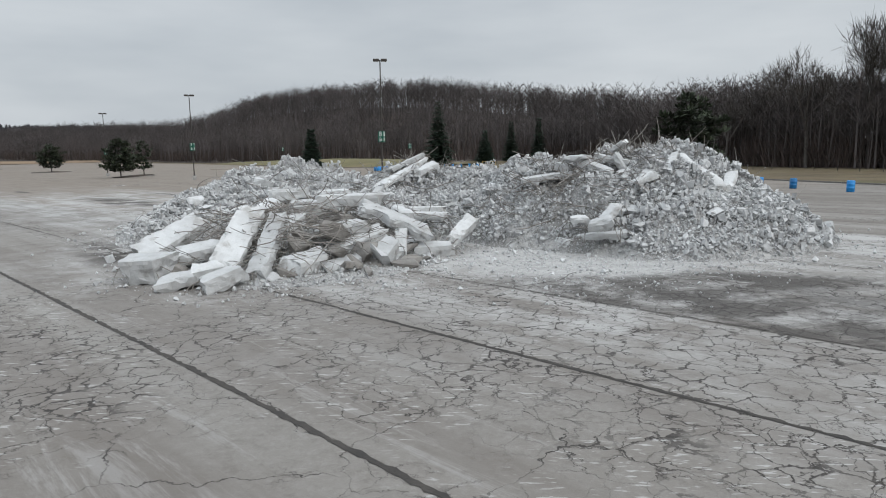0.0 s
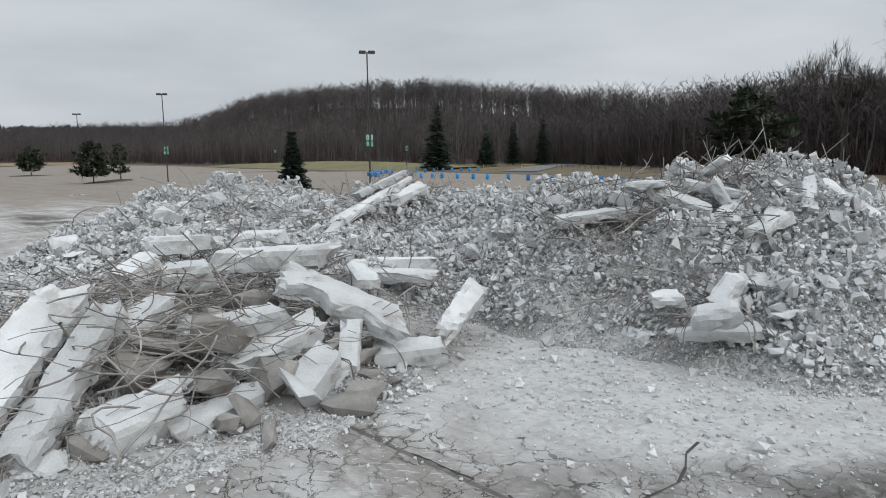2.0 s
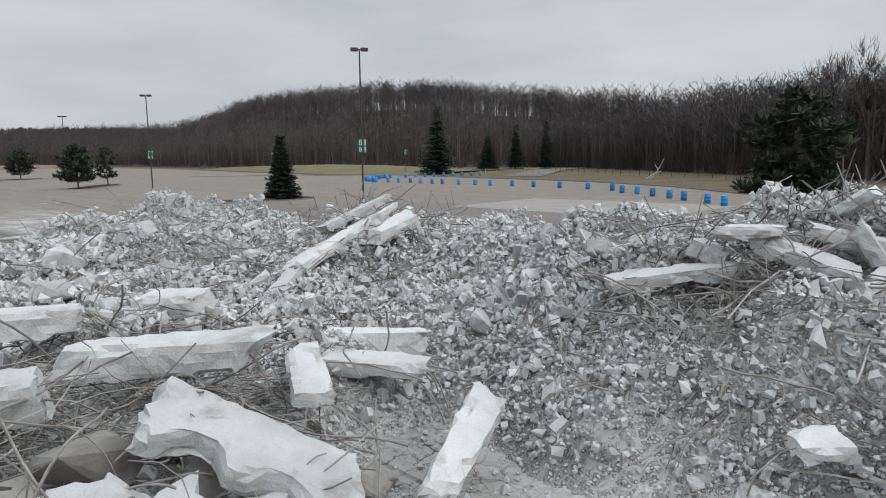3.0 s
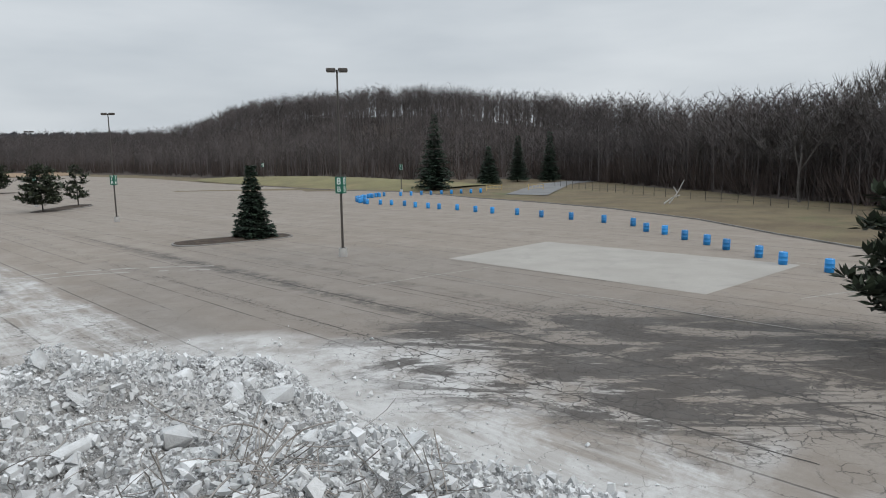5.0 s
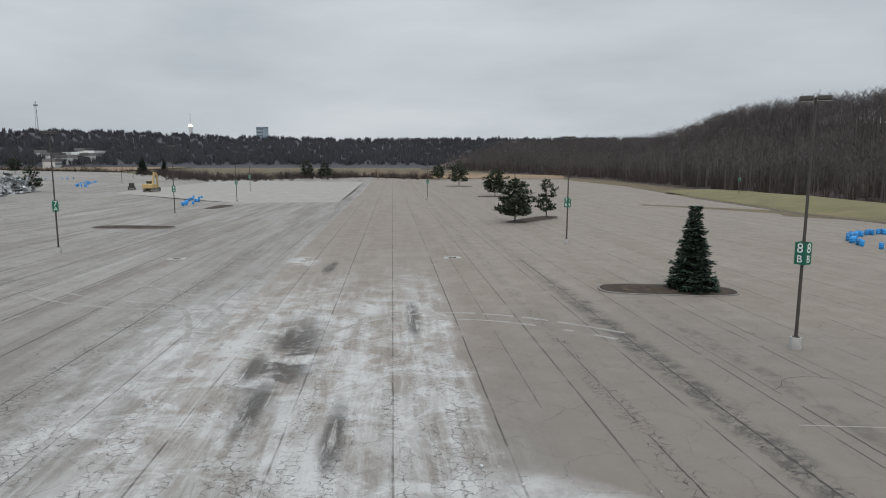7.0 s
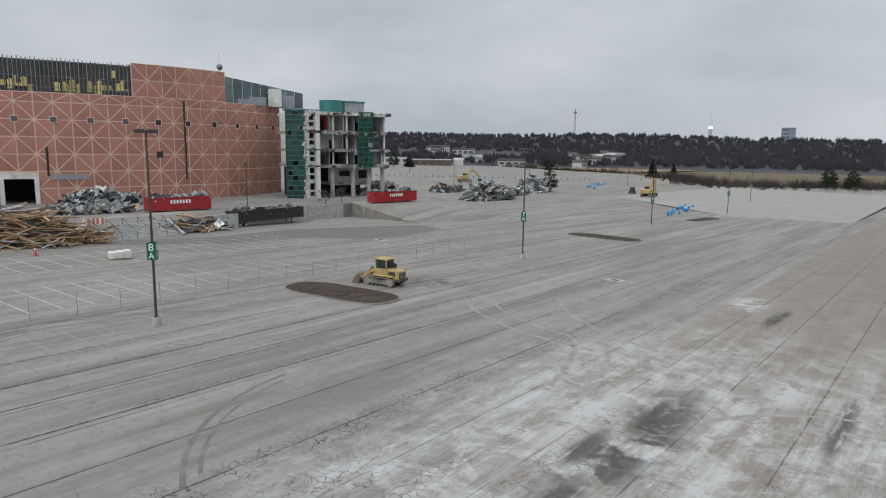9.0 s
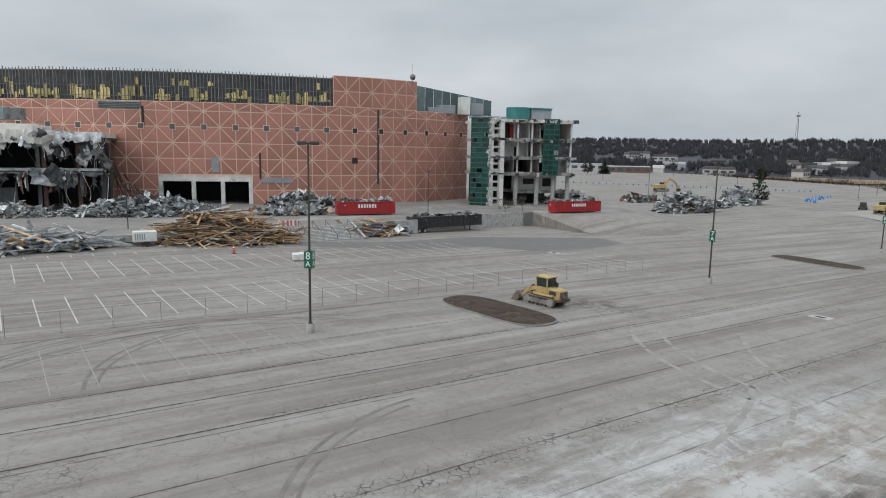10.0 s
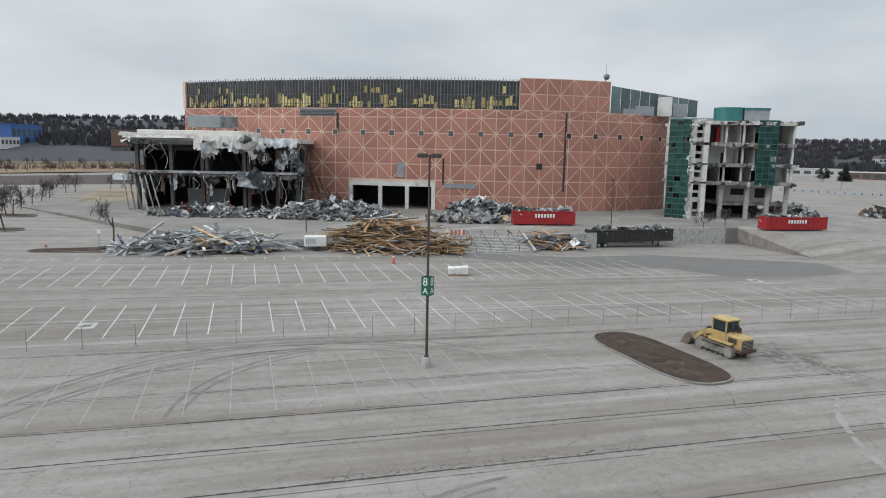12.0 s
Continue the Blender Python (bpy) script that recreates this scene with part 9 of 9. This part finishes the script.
def traffic_cone(x, y, z, high, label):
    t = thing("traffic_cone", pose(x, y, z), label, "traffic cone", "orange cones")
    box_part("base", (-0.22 * high, -0.22 * high, 0), (0.22 * high, 0.22 * high, 0.05), M_RUBBER, t, "black rubber base", 0.01)
    cyl_part("cone", (0, 0, 0.05), (0, 0, high), 0.15 * high, M_ORANGE, t, "orange cone", 0.03 * high, 14)
    cyl_part("band", (0, 0, high * 0.62), (0, 0, high * 0.78), 0.088 * high, M_WHITE, t, "white band", 0.068 * high, 14)


M_ORANGE = surface("orange_cone_plastic", (0.62, 0.07, 0.035), (0.55, 0.06, 0.03), 2, 20, 0.5, bump_size=0.002)
traffic_cone(-86.3, -7.3, GZ(-86.3, -7.3), 1.25, "faded orange traffic cone on the lot")
traffic_cone(-62.9, -50.0, GZ(-62.9, -50), 0.75, "small orange traffic cone on the lot")
x, y = lot(63, -72.5)
traffic_cone(x, y, GZ(x, y), 0.9, "orange traffic cone by the retaining wall")


def barricade(p, q):
    x, y = lot(p, q)
    t = thing("barricade", pose(x, y, PLAZA, 0, 0, 138), "orange and white striped road barricade on the plaza", "barricade")
    for s in (-0.55, 0.55):
        box_part("leg", (s - 0.04, -0.25, 0), (s + 0.04, 0.25, 0.08), M_STUD, t)
        box_part("upright", (s - 0.03, -0.03, 0), (s + 0.03, 0.03, 1.1), M_STUD, t)
    for k in range(3):
        for j in range(4):
            box_part("board", (-0.75 + j * 0.375, -0.06, 0.25 + k * 0.32), (-0.75 + (j + 1) * 0.375, -0.03, 0.48 + k * 0.32), M_ORANGE if j % 2 else M_WHITE, t)


barricade(72.4, -76.4)
barricade(73.8, -76.5)


def white_crate():
    x, y = -85.0, 3.6
    t = thing("white_crate", pose(x, y, GZ(x, y), 0, 0, 121), "low white wrapped crate on the lot", "crate")
    box_part("pallet", (-1.3, -0.8, 0), (1.3, 0.8, 0.15), M_TIMBER, t)
    for k in range(3):
        box_part("wrapped_block", (-1.25 + k * 0.84, -0.75, 0.15), (-0.43 + k * 0.84, 0.75, 0.95 + 0.06 * k), M_PLASTER, t, "white wrapped block", 0.05)


white_crate()


def generator(p, q):
    x, y = lot(p, q)
    t = thing("generator", pose(x, y, GZ(x, y), 0, 0, 130), "white trailer generator by the retaining wall", "generator")
    box_part("body", (-1.6, -0.8, 0.7), (1.6, 0.8, 2.2), M_PLASTER, t, "white ribbed housing", 0.08)
    for k in range(5):
        box_part("vent", (-1.3 + k * 0.3, -0.82, 1.0), (-1.15 + k * 0.3, -0.79, 1.9), M_STEELGLASS, t)
    for s in (-1, 1):
        cyl_part("tyre", (0.3, s * 0.9, 0.35), (0.3, s * 0.68, 0.35), 0.35, M_RUBBER, t, "", None, 14)
    box_part("drawbar", (-2.6, -0.08, 0.5), (-1.6, 0.08, 0.65), M_GREASE, t)


generator(50.5, -74.2)
for (x, y, z, h) in ((*arena(30.5, 119, 0)[:2], PLAZA, 9.0), (*arena(-22.5, 107, 0)[:2], -0.1, 8.6)):
    t = thing("plaza_lamp", pose(x, y, z), "slim dark plaza lamp post", "lamp post", "plaza lamps")
    cyl_part("post", (0, 0, 0), (0, 0, h), 0.09, M_POLE, t, "", 0.06, 8)
    bm = bmesh.new()
    bm_box(bm, (-0.75, -0.15, -0.15), (-0.15, 0.15, 0.15), 0.04, pose(0, 0, h))
    bm_box(bm, (0.15, -0.15, -0.15), (0.75, 0.15, 0.15), 0.04, pose(0, 0, h))
    part("lamp_head", bm, M_POLE, t)


def sign_post(x, y, z, high=1.6):
    t = thing("sign_post", pose(x, y, z, 0, 0, 120), "small white sign on a thin post", "sign", "small lot signs")
    cyl_part("post", (0, 0, 0), (0, 0, high), 0.035, M_STUD, t, "", None, 6)
    box_part("board", (-0.25, -0.03, high - 0.1), (0.25, 0.0, high + 0.5), M_WHITE, t, "white board")


for x, y in ((-69.3, -47.9), (-74.5, -42.3), (-78.4, -37.6), (-180, 31), (-186, 33.5), (-193, 38), (-198, 42)):
    sign_post(x, y, GZ(x, y))
island(-63.5, -44.5, 11, 4.0, 138, "kerbed planting island with a bare tree on it")
island(-66.5, -72, 8, 4, 138, "rubbly kerbed planting island")
island(-78, -92, 10, 4, 120, "rubbly kerbed planting island")


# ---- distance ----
# branch colour with the blue of distance haze mixed in
M_FARW = surface("haze_tinted_woods", (0.054, 0.055, 0.064), (0.044, 0.044, 0.051), 0.01, 0.2, 1.0, per_island=0.12, bump_size=0.1)
M_STRAW = surface("straw_field", (0.24, 0.165, 0.095), (0.17, 0.115, 0.07), 0.02, 0.5, 1.0, stain=(0.13, 0.09, 0.055), stain_scale=0.01, bump_size=0.1)
M_SCRUB = surface("dark_scrub", (0.05, 0.036, 0.032), (0.034, 0.026, 0.024), 0.05, 0.8, 1.0, per_island=0.4, bump_size=0.05)
M_PALEWALL = surface("pale_far_wall", (0.50, 0.50, 0.50), (0.42, 0.42, 0.42), 0.05, 1, 0.8, bump_size=0.01)
M_DARKROOF = surface("dark_far_roof", (0.09, 0.085, 0.085), (0.13, 0.12, 0.12), 0.05, 1, 0.9, bump_size=0.01)
M_BLUEWALL = surface("blue_far_wall", (0.03, 0.09, 0.28), (0.04, 0.11, 0.30), 0.05, 1, 0.6, bump_size=0.01)
M_BRICKW = surface("brick_far_wall", (0.16, 0.10, 0.08), (0.13, 0.08, 0.065), 0.05, 1, 0.9, bump_size=0.01)
# pale blue-grey stands for the haze in front of the tower
M_TOWER = surface("haze_painted_tower", (0.26, 0.31, 0.36), (0.22, 0.27, 0.32), 0.1, 1, 0.5, bump_size=0.001)
M_FARGLASS = surface("far_window_glass", (0.05, 0.07, 0.08), (0.08, 0.10, 0.11), 0.1, 1, 0.2, bump_size=0.001)


def crown_mesh(r, h):
    """A far bare tree: a rounded head of thin steep twigs down to the ground."""
    s = Soup()
    for k in range(20):
        a, q = r.uniform(0, 6.3), math.sqrt(r.random())
        b = np.array((math.cos(a) * q * 0.3 * h, math.sin(a) * q * 0.3 * h, h * r.uniform(-0.05, 0.3)))
        t = np.array((math.cos(a) * q * 0.42 * h, math.sin(a) * q * 0.42 * h, h * (0.62 + 0.38 * math.sqrt(max(0.0, 1 - q * q))) * r.uniform(0.85, 1.0)))
        side = np.cross(t - b, (r.uniform(-1, 1), r.uniform(-1, 1), 0.3))
        side = side / (np.linalg.norm(side) + 1e-6) * h * 0.085
        s.add([b - side, b + side, t], [(0, 1, 2)])
    return np.concatenate(s.v), s.f


def far_hill(x, y):
    d = math.hypot(x + 60, y - 40)
    a = math.degrees(math.atan2(y - 40, x + 60)) % 360
    top = float(np.interp(a, [100, 140, 165, 200, 235, 300], [34, 36, 42, 40, 55, 52]))
    return top * max(0.0, min((d - 640) / 300, 1.0)) * (0.88 + 0.22 * noise.noise(Vector((x * 0.0028, y * 0.0028, 0))))


def build_far_woods():
    r = random.Random(91)
    kinds = [crown_mesh(r, 9) for k in range(8)]
    # rising ground under the far woods
    v, f = [], []
    n = 100
    rad = (640, 720, 820, 940, 1100)
    for j, d in enumerate(rad):
        for k in range(n + 1):
            a = radians(100 + 200 * k / n)
            x, y = -60 + d * math.cos(a), 40 + d * math.sin(a)
            v.append((x, y, float(ground_z(x, y)) + far_hill(x, y) - (1.0 if j == 0 else 0)))
    for j in range(len(rad) - 1):
        for k in range(n):
            a = j * (n + 1) + k
            f.append((a, a + n + 1, a + n + 2, a + 1))
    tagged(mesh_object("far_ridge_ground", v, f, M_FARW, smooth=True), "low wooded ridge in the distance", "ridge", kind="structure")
    spots = []
    while len(spots) < 12500:
        a = radians(r.uniform(100, 300))
        d = 660 + abs(r.gauss(0, 1)) * 200
        if d > 1090:
            continue
        x, y = -60 + d * math.cos(a), 40 + d * math.sin(a)
        if noise.noise(Vector((x * 0.004, y * 0.004, 2))) < -0.25 and d < 760:
            continue
        if 236 < math.degrees(a) < 256 and d < 715:
            continue
        spots.append((x, y))
    V, F = plant(kinds, spots, r, 0.6, 1.0, far_hill)
    tagged(fast_mesh("distant_woods", V, F, M_FARW), "bare woods along the horizon, tinted blue-grey for haze", "trees", kind="stuff")
    # scrub along the lot's far edges
    bush = [shrub_mesh(r, 4.5, 20) for k in range(6)]
    spots = []
    for (x0, y0), (x1, y1), w, n in (((-349, 200), (-336, 292), 12, 420), ((-352, 204), (-470, 226), 8, 260), ((-336, 300), (-282, 312), 8, 160), ((-60, -300), (-170, -345), 8, 200), ((-175, -345), (-420, -345), 9, 420), ((-745, 112), (-520, 222), 7, 260)):
        for k in range(n):
            t = r.random()
            spots.append((x0 + (x1 - x0) * t + r.gauss(0, w), y0 + (y1 - y0) * t + r.gauss(0, w)))
    V, F = plant(bush, spots, r, 0.6, 1.5)
    tagged(fast_mesh("scrub", V, F, M_SCRUB), "dark bare scrub along the lot's far edge", "scrub", kind="stuff")


def field(name, pts, material, label, lift):
    v = [(x, y, float(ground_z(x, y)) + lift) for x, y in pts]
    ob = mesh_object(name, v, [tuple(range(len(v)))], material)
    if ob.data.polygons[0].normal.z < 0:
        ob.data.flip_normals()
    tagged(ob, label, "field", kind="structure")


build_far_woods()
field("field", [(-560, 230), (-760, 120), (-705, -70), (-860, -70), (-900, 200), (-640, 330)], M_STRAW, "straw-coloured field beyond the lot", 0.05)
field("field", [(-285, 310), (-228, 372), (-260, 420), (-420, 380), (-360, 310)], M_STRAW, "straw-coloured verge beyond the lot", 0.08)
field("road", [(-905, 420), (-935, 420), (-985, -200), (-955, -200)], M_ROAD, "grey highway beyond the field", 0.3)
field("road", [(12, 150), (4, 156), (14, 200), (40, 232), (46, 226), (22, 196)], M_ROAD, "grey access road into the wood", 0.06)
field("verge", [(-110, -205), (-123, -195), (-157, -185), (-180, -182), (-230, -262), (-207, -266), (-157, -269), (-135, -275)], M_SCRUB, "dark bare berm beside the lot", 0.05)
field("verge", [(-100, -290), (-260, -298), (-330, -420), (-90, -430)], M_STRAW, "tan verge beyond the lot", 0.04)


def berm():
    """The mown grass bank in front of the wood."""
    pts = [(-16, 176), (-30, 189), (-46, 200), (-66, 220), (-89, 243), (-118, 274)]
    v, f = [], []
    for i, (x, y) in enumerate(pts):
        for k, (off, h) in enumerate(((0, 0.0), (5, 1.0), (11, 1.9), (20, 2.2), (34, 0.6))):
            q = math.sin(math.pi * (i + 0.4) / 6.0)
            v.append((x + off * 0.62, y + off * 0.78, float(ground_z(x, y)) + h * q + 0.02))
    for i in range(len(pts) - 1):
        for k in range(4):
            a = i * 5 + k
            f.append((a, a + 1, a + 6, a + 5))
    ob = mesh_object("grass_bank", v, f, M_BANK, smooth=True)
    if ob.data.polygons[0].normal.z < 0:
        ob.data.flip_normals()
    tagged(ob, "mown yellow-green grass bank beside the lot", "grass bank", kind="structure")


M_BANK = surface("mown_winter_grass", (0.155, 0.14, 0.058), (0.12, 0.105, 0.05), 0.12, 4, 1.0, stain=(0.19, 0.15, 0.075), stain_scale=0.07, bump_size=0.08, bump_strength=0.7)
berm()


def far_building(name, x, y, turn, ln, wd, h, wall, roof, label, rows=1, cols=8, pitched=False):
    z = float(ground_z(x, y)) + far_hill(x, y)
    t = thing(name, pose(x, y, z, 0, 0, turn), label, "building", "buildings beyond the lot")
    box_part("wall", (-ln / 2, -wd / 2, -2), (ln / 2, wd / 2, h), wall, t)
    if pitched:
        prism("roof", [(-ln / 2 - 0.4, h), (ln / 2 + 0.4, h), (ln / 2 - 1, h + 2.6), (-ln / 2 + 1, h + 2.6)], -wd / 2 - 0.4, wd / 2 + 0.4, roof, t, "", 0)
    else:
        box_part("roof", (-ln / 2 - 0.3, -wd / 2 - 0.3, h), (ln / 2 + 0.3, wd / 2 + 0.3, h + 0.7), roof, t)
    for j in range(rows):
        for i in range(cols):
            x0 = -ln / 2 + ln * (i + 0.18) / cols
            x1 = -ln / 2 + ln * (i + 0.82) / cols
            z0 = h * (j + 0.3) / rows
            for s in (-1, 1):
                box_part("window", (x0, s * wd / 2 - 0.06, z0), (x1, s * wd / 2 + 0.06, z0 + h / rows * 0.45), M_FARGLASS, t, "dark window")
    return t


far_building("warehouse", -700, 5, 95, 70, 20, 6, M_PALEWALL, M_PALEWALL, "long low pale warehouse before the woods", 1, 8)
far_building("store", -672, 62, 95, 40, 18, 5.5, M_BRICKW, M_PALEWALL, "low brick store with a pale roof", 1, 5)
far_building("car_dealer", -340, -640, 31, 46, 26, 15, M_BLUEWALL, M_BLUEWALL, "blue dealer building with a white front", 1, 6)
far_building("dealer_front", -318, -612, 31, 26, 12, 8, M_PALEWALL, M_PALEWALL, "white glazed showroom in front of the dealer", 1, 5)
far_building("office", -428, -592, 35, 50, 16, 14, M_BRICKW, M_DARKROOF, "low brown office behind bare trees", 2, 8)
far_building("office", -468, -530, 38, 60, 16, 10, M_BRICKW, M_DARKROOF, "low brown office behind bare trees", 1, 8, True)
far_building("parking_deck", -250, 560, 145, 90, 24, 15, M_PALEWALL, M_PALEWALL, "pale grey office block with bands of windows", 4, 16)
far_building("parking_deck", -330, 600, 145, 110, 24, 11, M_PALEWALL, M_PALEWALL, "long pale parking deck with open levels", 4, 14)
far_building("tower", -900, 565, 20, 13, 12, 20, M_TOWER, M_TOWER, "far office tower over the woods, haze painted into its blue-grey", 4, 4)
rf = random.Random(77)
for k in range(14):
    a = radians(rf.uniform(160, 178))
    d = rf.uniform(640, 760)
    far_building("house", -60 + d * math.cos(a), 40 + d * math.sin(a), rf.uniform(0, 180), rf.uniform(14, 34), 10, rf.uniform(3.5, 5), M_PALEWALL, rf.choice((M_DARKROOF, M_PALEWALL)), "small pale house among far trees", 1, 4, True)


def semi_truck(x, y, turn):
    t = thing("semi_truck", pose(x, y, float(ground_z(x, y)) + 0.3, 0, 0, turn), "white semi truck on the far highway", "truck")
    box_part("trailer_box", (-8, -1.3, 1.2), (6, 1.3, 4.1), M_PALEWALL, t, "white trailer box", 0.05)
    box_part("cab", (6.4, -1.25, 0.8), (9.4, 1.25, 3.6), M_PALEWALL, t, "white cab", 0.2)
    for xx in (-6.5, -5.2, 4, 5.3, 8.6):
        for s in (-1, 1):
            cyl_part("tyre", (xx, s * 1.3, 0.5), (xx, s * 0.9, 0.5), 0.5, M_RUBBER, t, "", None, 12)


semi_truck(-720, 48, 95)


def lit_dome(x, y, h):
    t = thing("lit_dome", pose(x, y, float(ground_z(x, y)) + far_hill(x, y)), "far lit church dome with a spire over the woods", "dome")
    cyl_part("drum", (0, 0, 0), (0, 0, h - 6), 3, M_PALEWALL, t, "pale drum", None, 16)
    bm = bmesh.new()
    bmesh.ops.create_uvsphere(bm, u_segments=16, v_segments=10, radius=3.2, matrix=Matrix.Translation((0, 0, h - 6)))
    part("dome", bm, M_LIT, t, "brightly lit dome")
    cyl_part("spire", (0, 0, h - 1), (0, 0, h + 14), 0.7, M_PALEWALL, t, "thin spire", 0.1, 6)


M_LIT = base_material("lit_dome_stone", 0.6)[0]
M_LIT.node_tree.nodes["Principled BSDF"].inputs["Base Color"].default_value = (0.8, 0.72, 0.6, 1)
M_LIT.node_tree.nodes["Principled BSDF"].inputs["Emission Color"].default_value = (1.0, 0.8, 0.55, 1)
M_LIT.node_tree.nodes["Principled BSDF"].inputs["Emission Strength"].default_value = 1.5
lit_dome(-1000, 500, 27)


def mast(x, y, h, label):
    t = thing("radio_mast", pose(x, y, float(ground_z(x, y)) + far_hill(x, y)), label, "mast")
    for k in range(3):
        a = 2.1 * k
        cyl_part("leg", (2 * math.cos(a), 2 * math.sin(a), 0), (0.5 * math.cos(a), 0.5 * math.sin(a), h), 0.25, M_STUD, t, "", 0.15, 5)
    box_part("platform", (-2, -2, h - 6), (2, 2, h - 4), M_STUD, t)


mast(-960, 280, 40, "thin lattice mast over the far woods")


# ---- gate, fence and small things at the wood ----
def swing_gate(x, y, turn):
    t = thing("swing_gate", pose(x, y, float(ground_z(x, y)), 0, 0, turn), "yellow steel swing gate at the access road", "gate", "yellow gates")
    for xx in (0, 3.8):
        cyl_part("post", (xx, 0, 0), (xx, 0, 1.4), 0.09, M_YEL, t, "", None, 8)
    for z in (0.5, 1.2):
        cyl_part("bar", (0, 0, z), (3.8, 0, z), 0.05, M_YEL, t, "", None, 6)
    for xx in (1.0, 1.9, 2.8):
        cyl_part("upright", (xx, 0, 0.5), (xx, 0, 1.2), 0.035, M_YEL, t, "", None, 6)


swing_gate(0.0, 172, 20)
swing_gate(9.5, 170, 25)


def wire_fence():
    t = thing("wire_fence", pose(0, 0, 0), "dark post and wire fence along the wood's edge", "fence")
    line = [(17, 186), (22, 168), (28, 148), (34, 132), (38, 122), (41, 112), (44, 102), (50, 88), (58, 70)]
    for (x0, y0), (x1, y1) in zip(line[:-1], line[1:]):
        n = max(int(math.hypot(x1 - x0, y1 - y0) / 3.2), 1)
        for k in range(n):
            a, b = k / n, (k + 1) / n
            p = (x0 + (x1 - x0) * a, y0 + (y1 - y0) * a)
            q = (x0 + (x1 - x0) * b, y0 + (y1 - y0) * b)
            zp, zq = float(ground_z(*p)), float(ground_z(*q))
            cyl_part("post", (*p, zp), (*p, zp + 1.7), 0.05, M_POLE, t, "", None, 5)
            for h in (0.5, 1.1, 1.65):
                s = Soup()
                s.add(beam_verts((*p, zp + h), (*q, zq + h), 0.02, 0.02), BOX_F)
                s.make("wire", M_POLE, t)


wire_fence()


def broken_limb():
    t = thing("fallen_limb", pose(28.3, 123.5, float(ground_z(28.3, 123.5))), "pale broken limb leaning at the wood's edge", "fallen limb")
    for k, pts in enumerate((((0, 0, 0), (1.2, 0.2, 1.6), (2.2, 0.3, 3.6)), ((1.2, 0.2, 1.6), (0.6, 0.4, 2.6)), ((-0.8, 0, 0), (0.4, 0, 0.9), (1.6, 0, 1.3)))):
        v, f = tube_verts(pts, np.linspace(0.11, 0.05, len(pts)), 6)
        mesh_object("limb", v.tolist(), f, M_CEM, t, "pale stripped limb")


broken_limb()
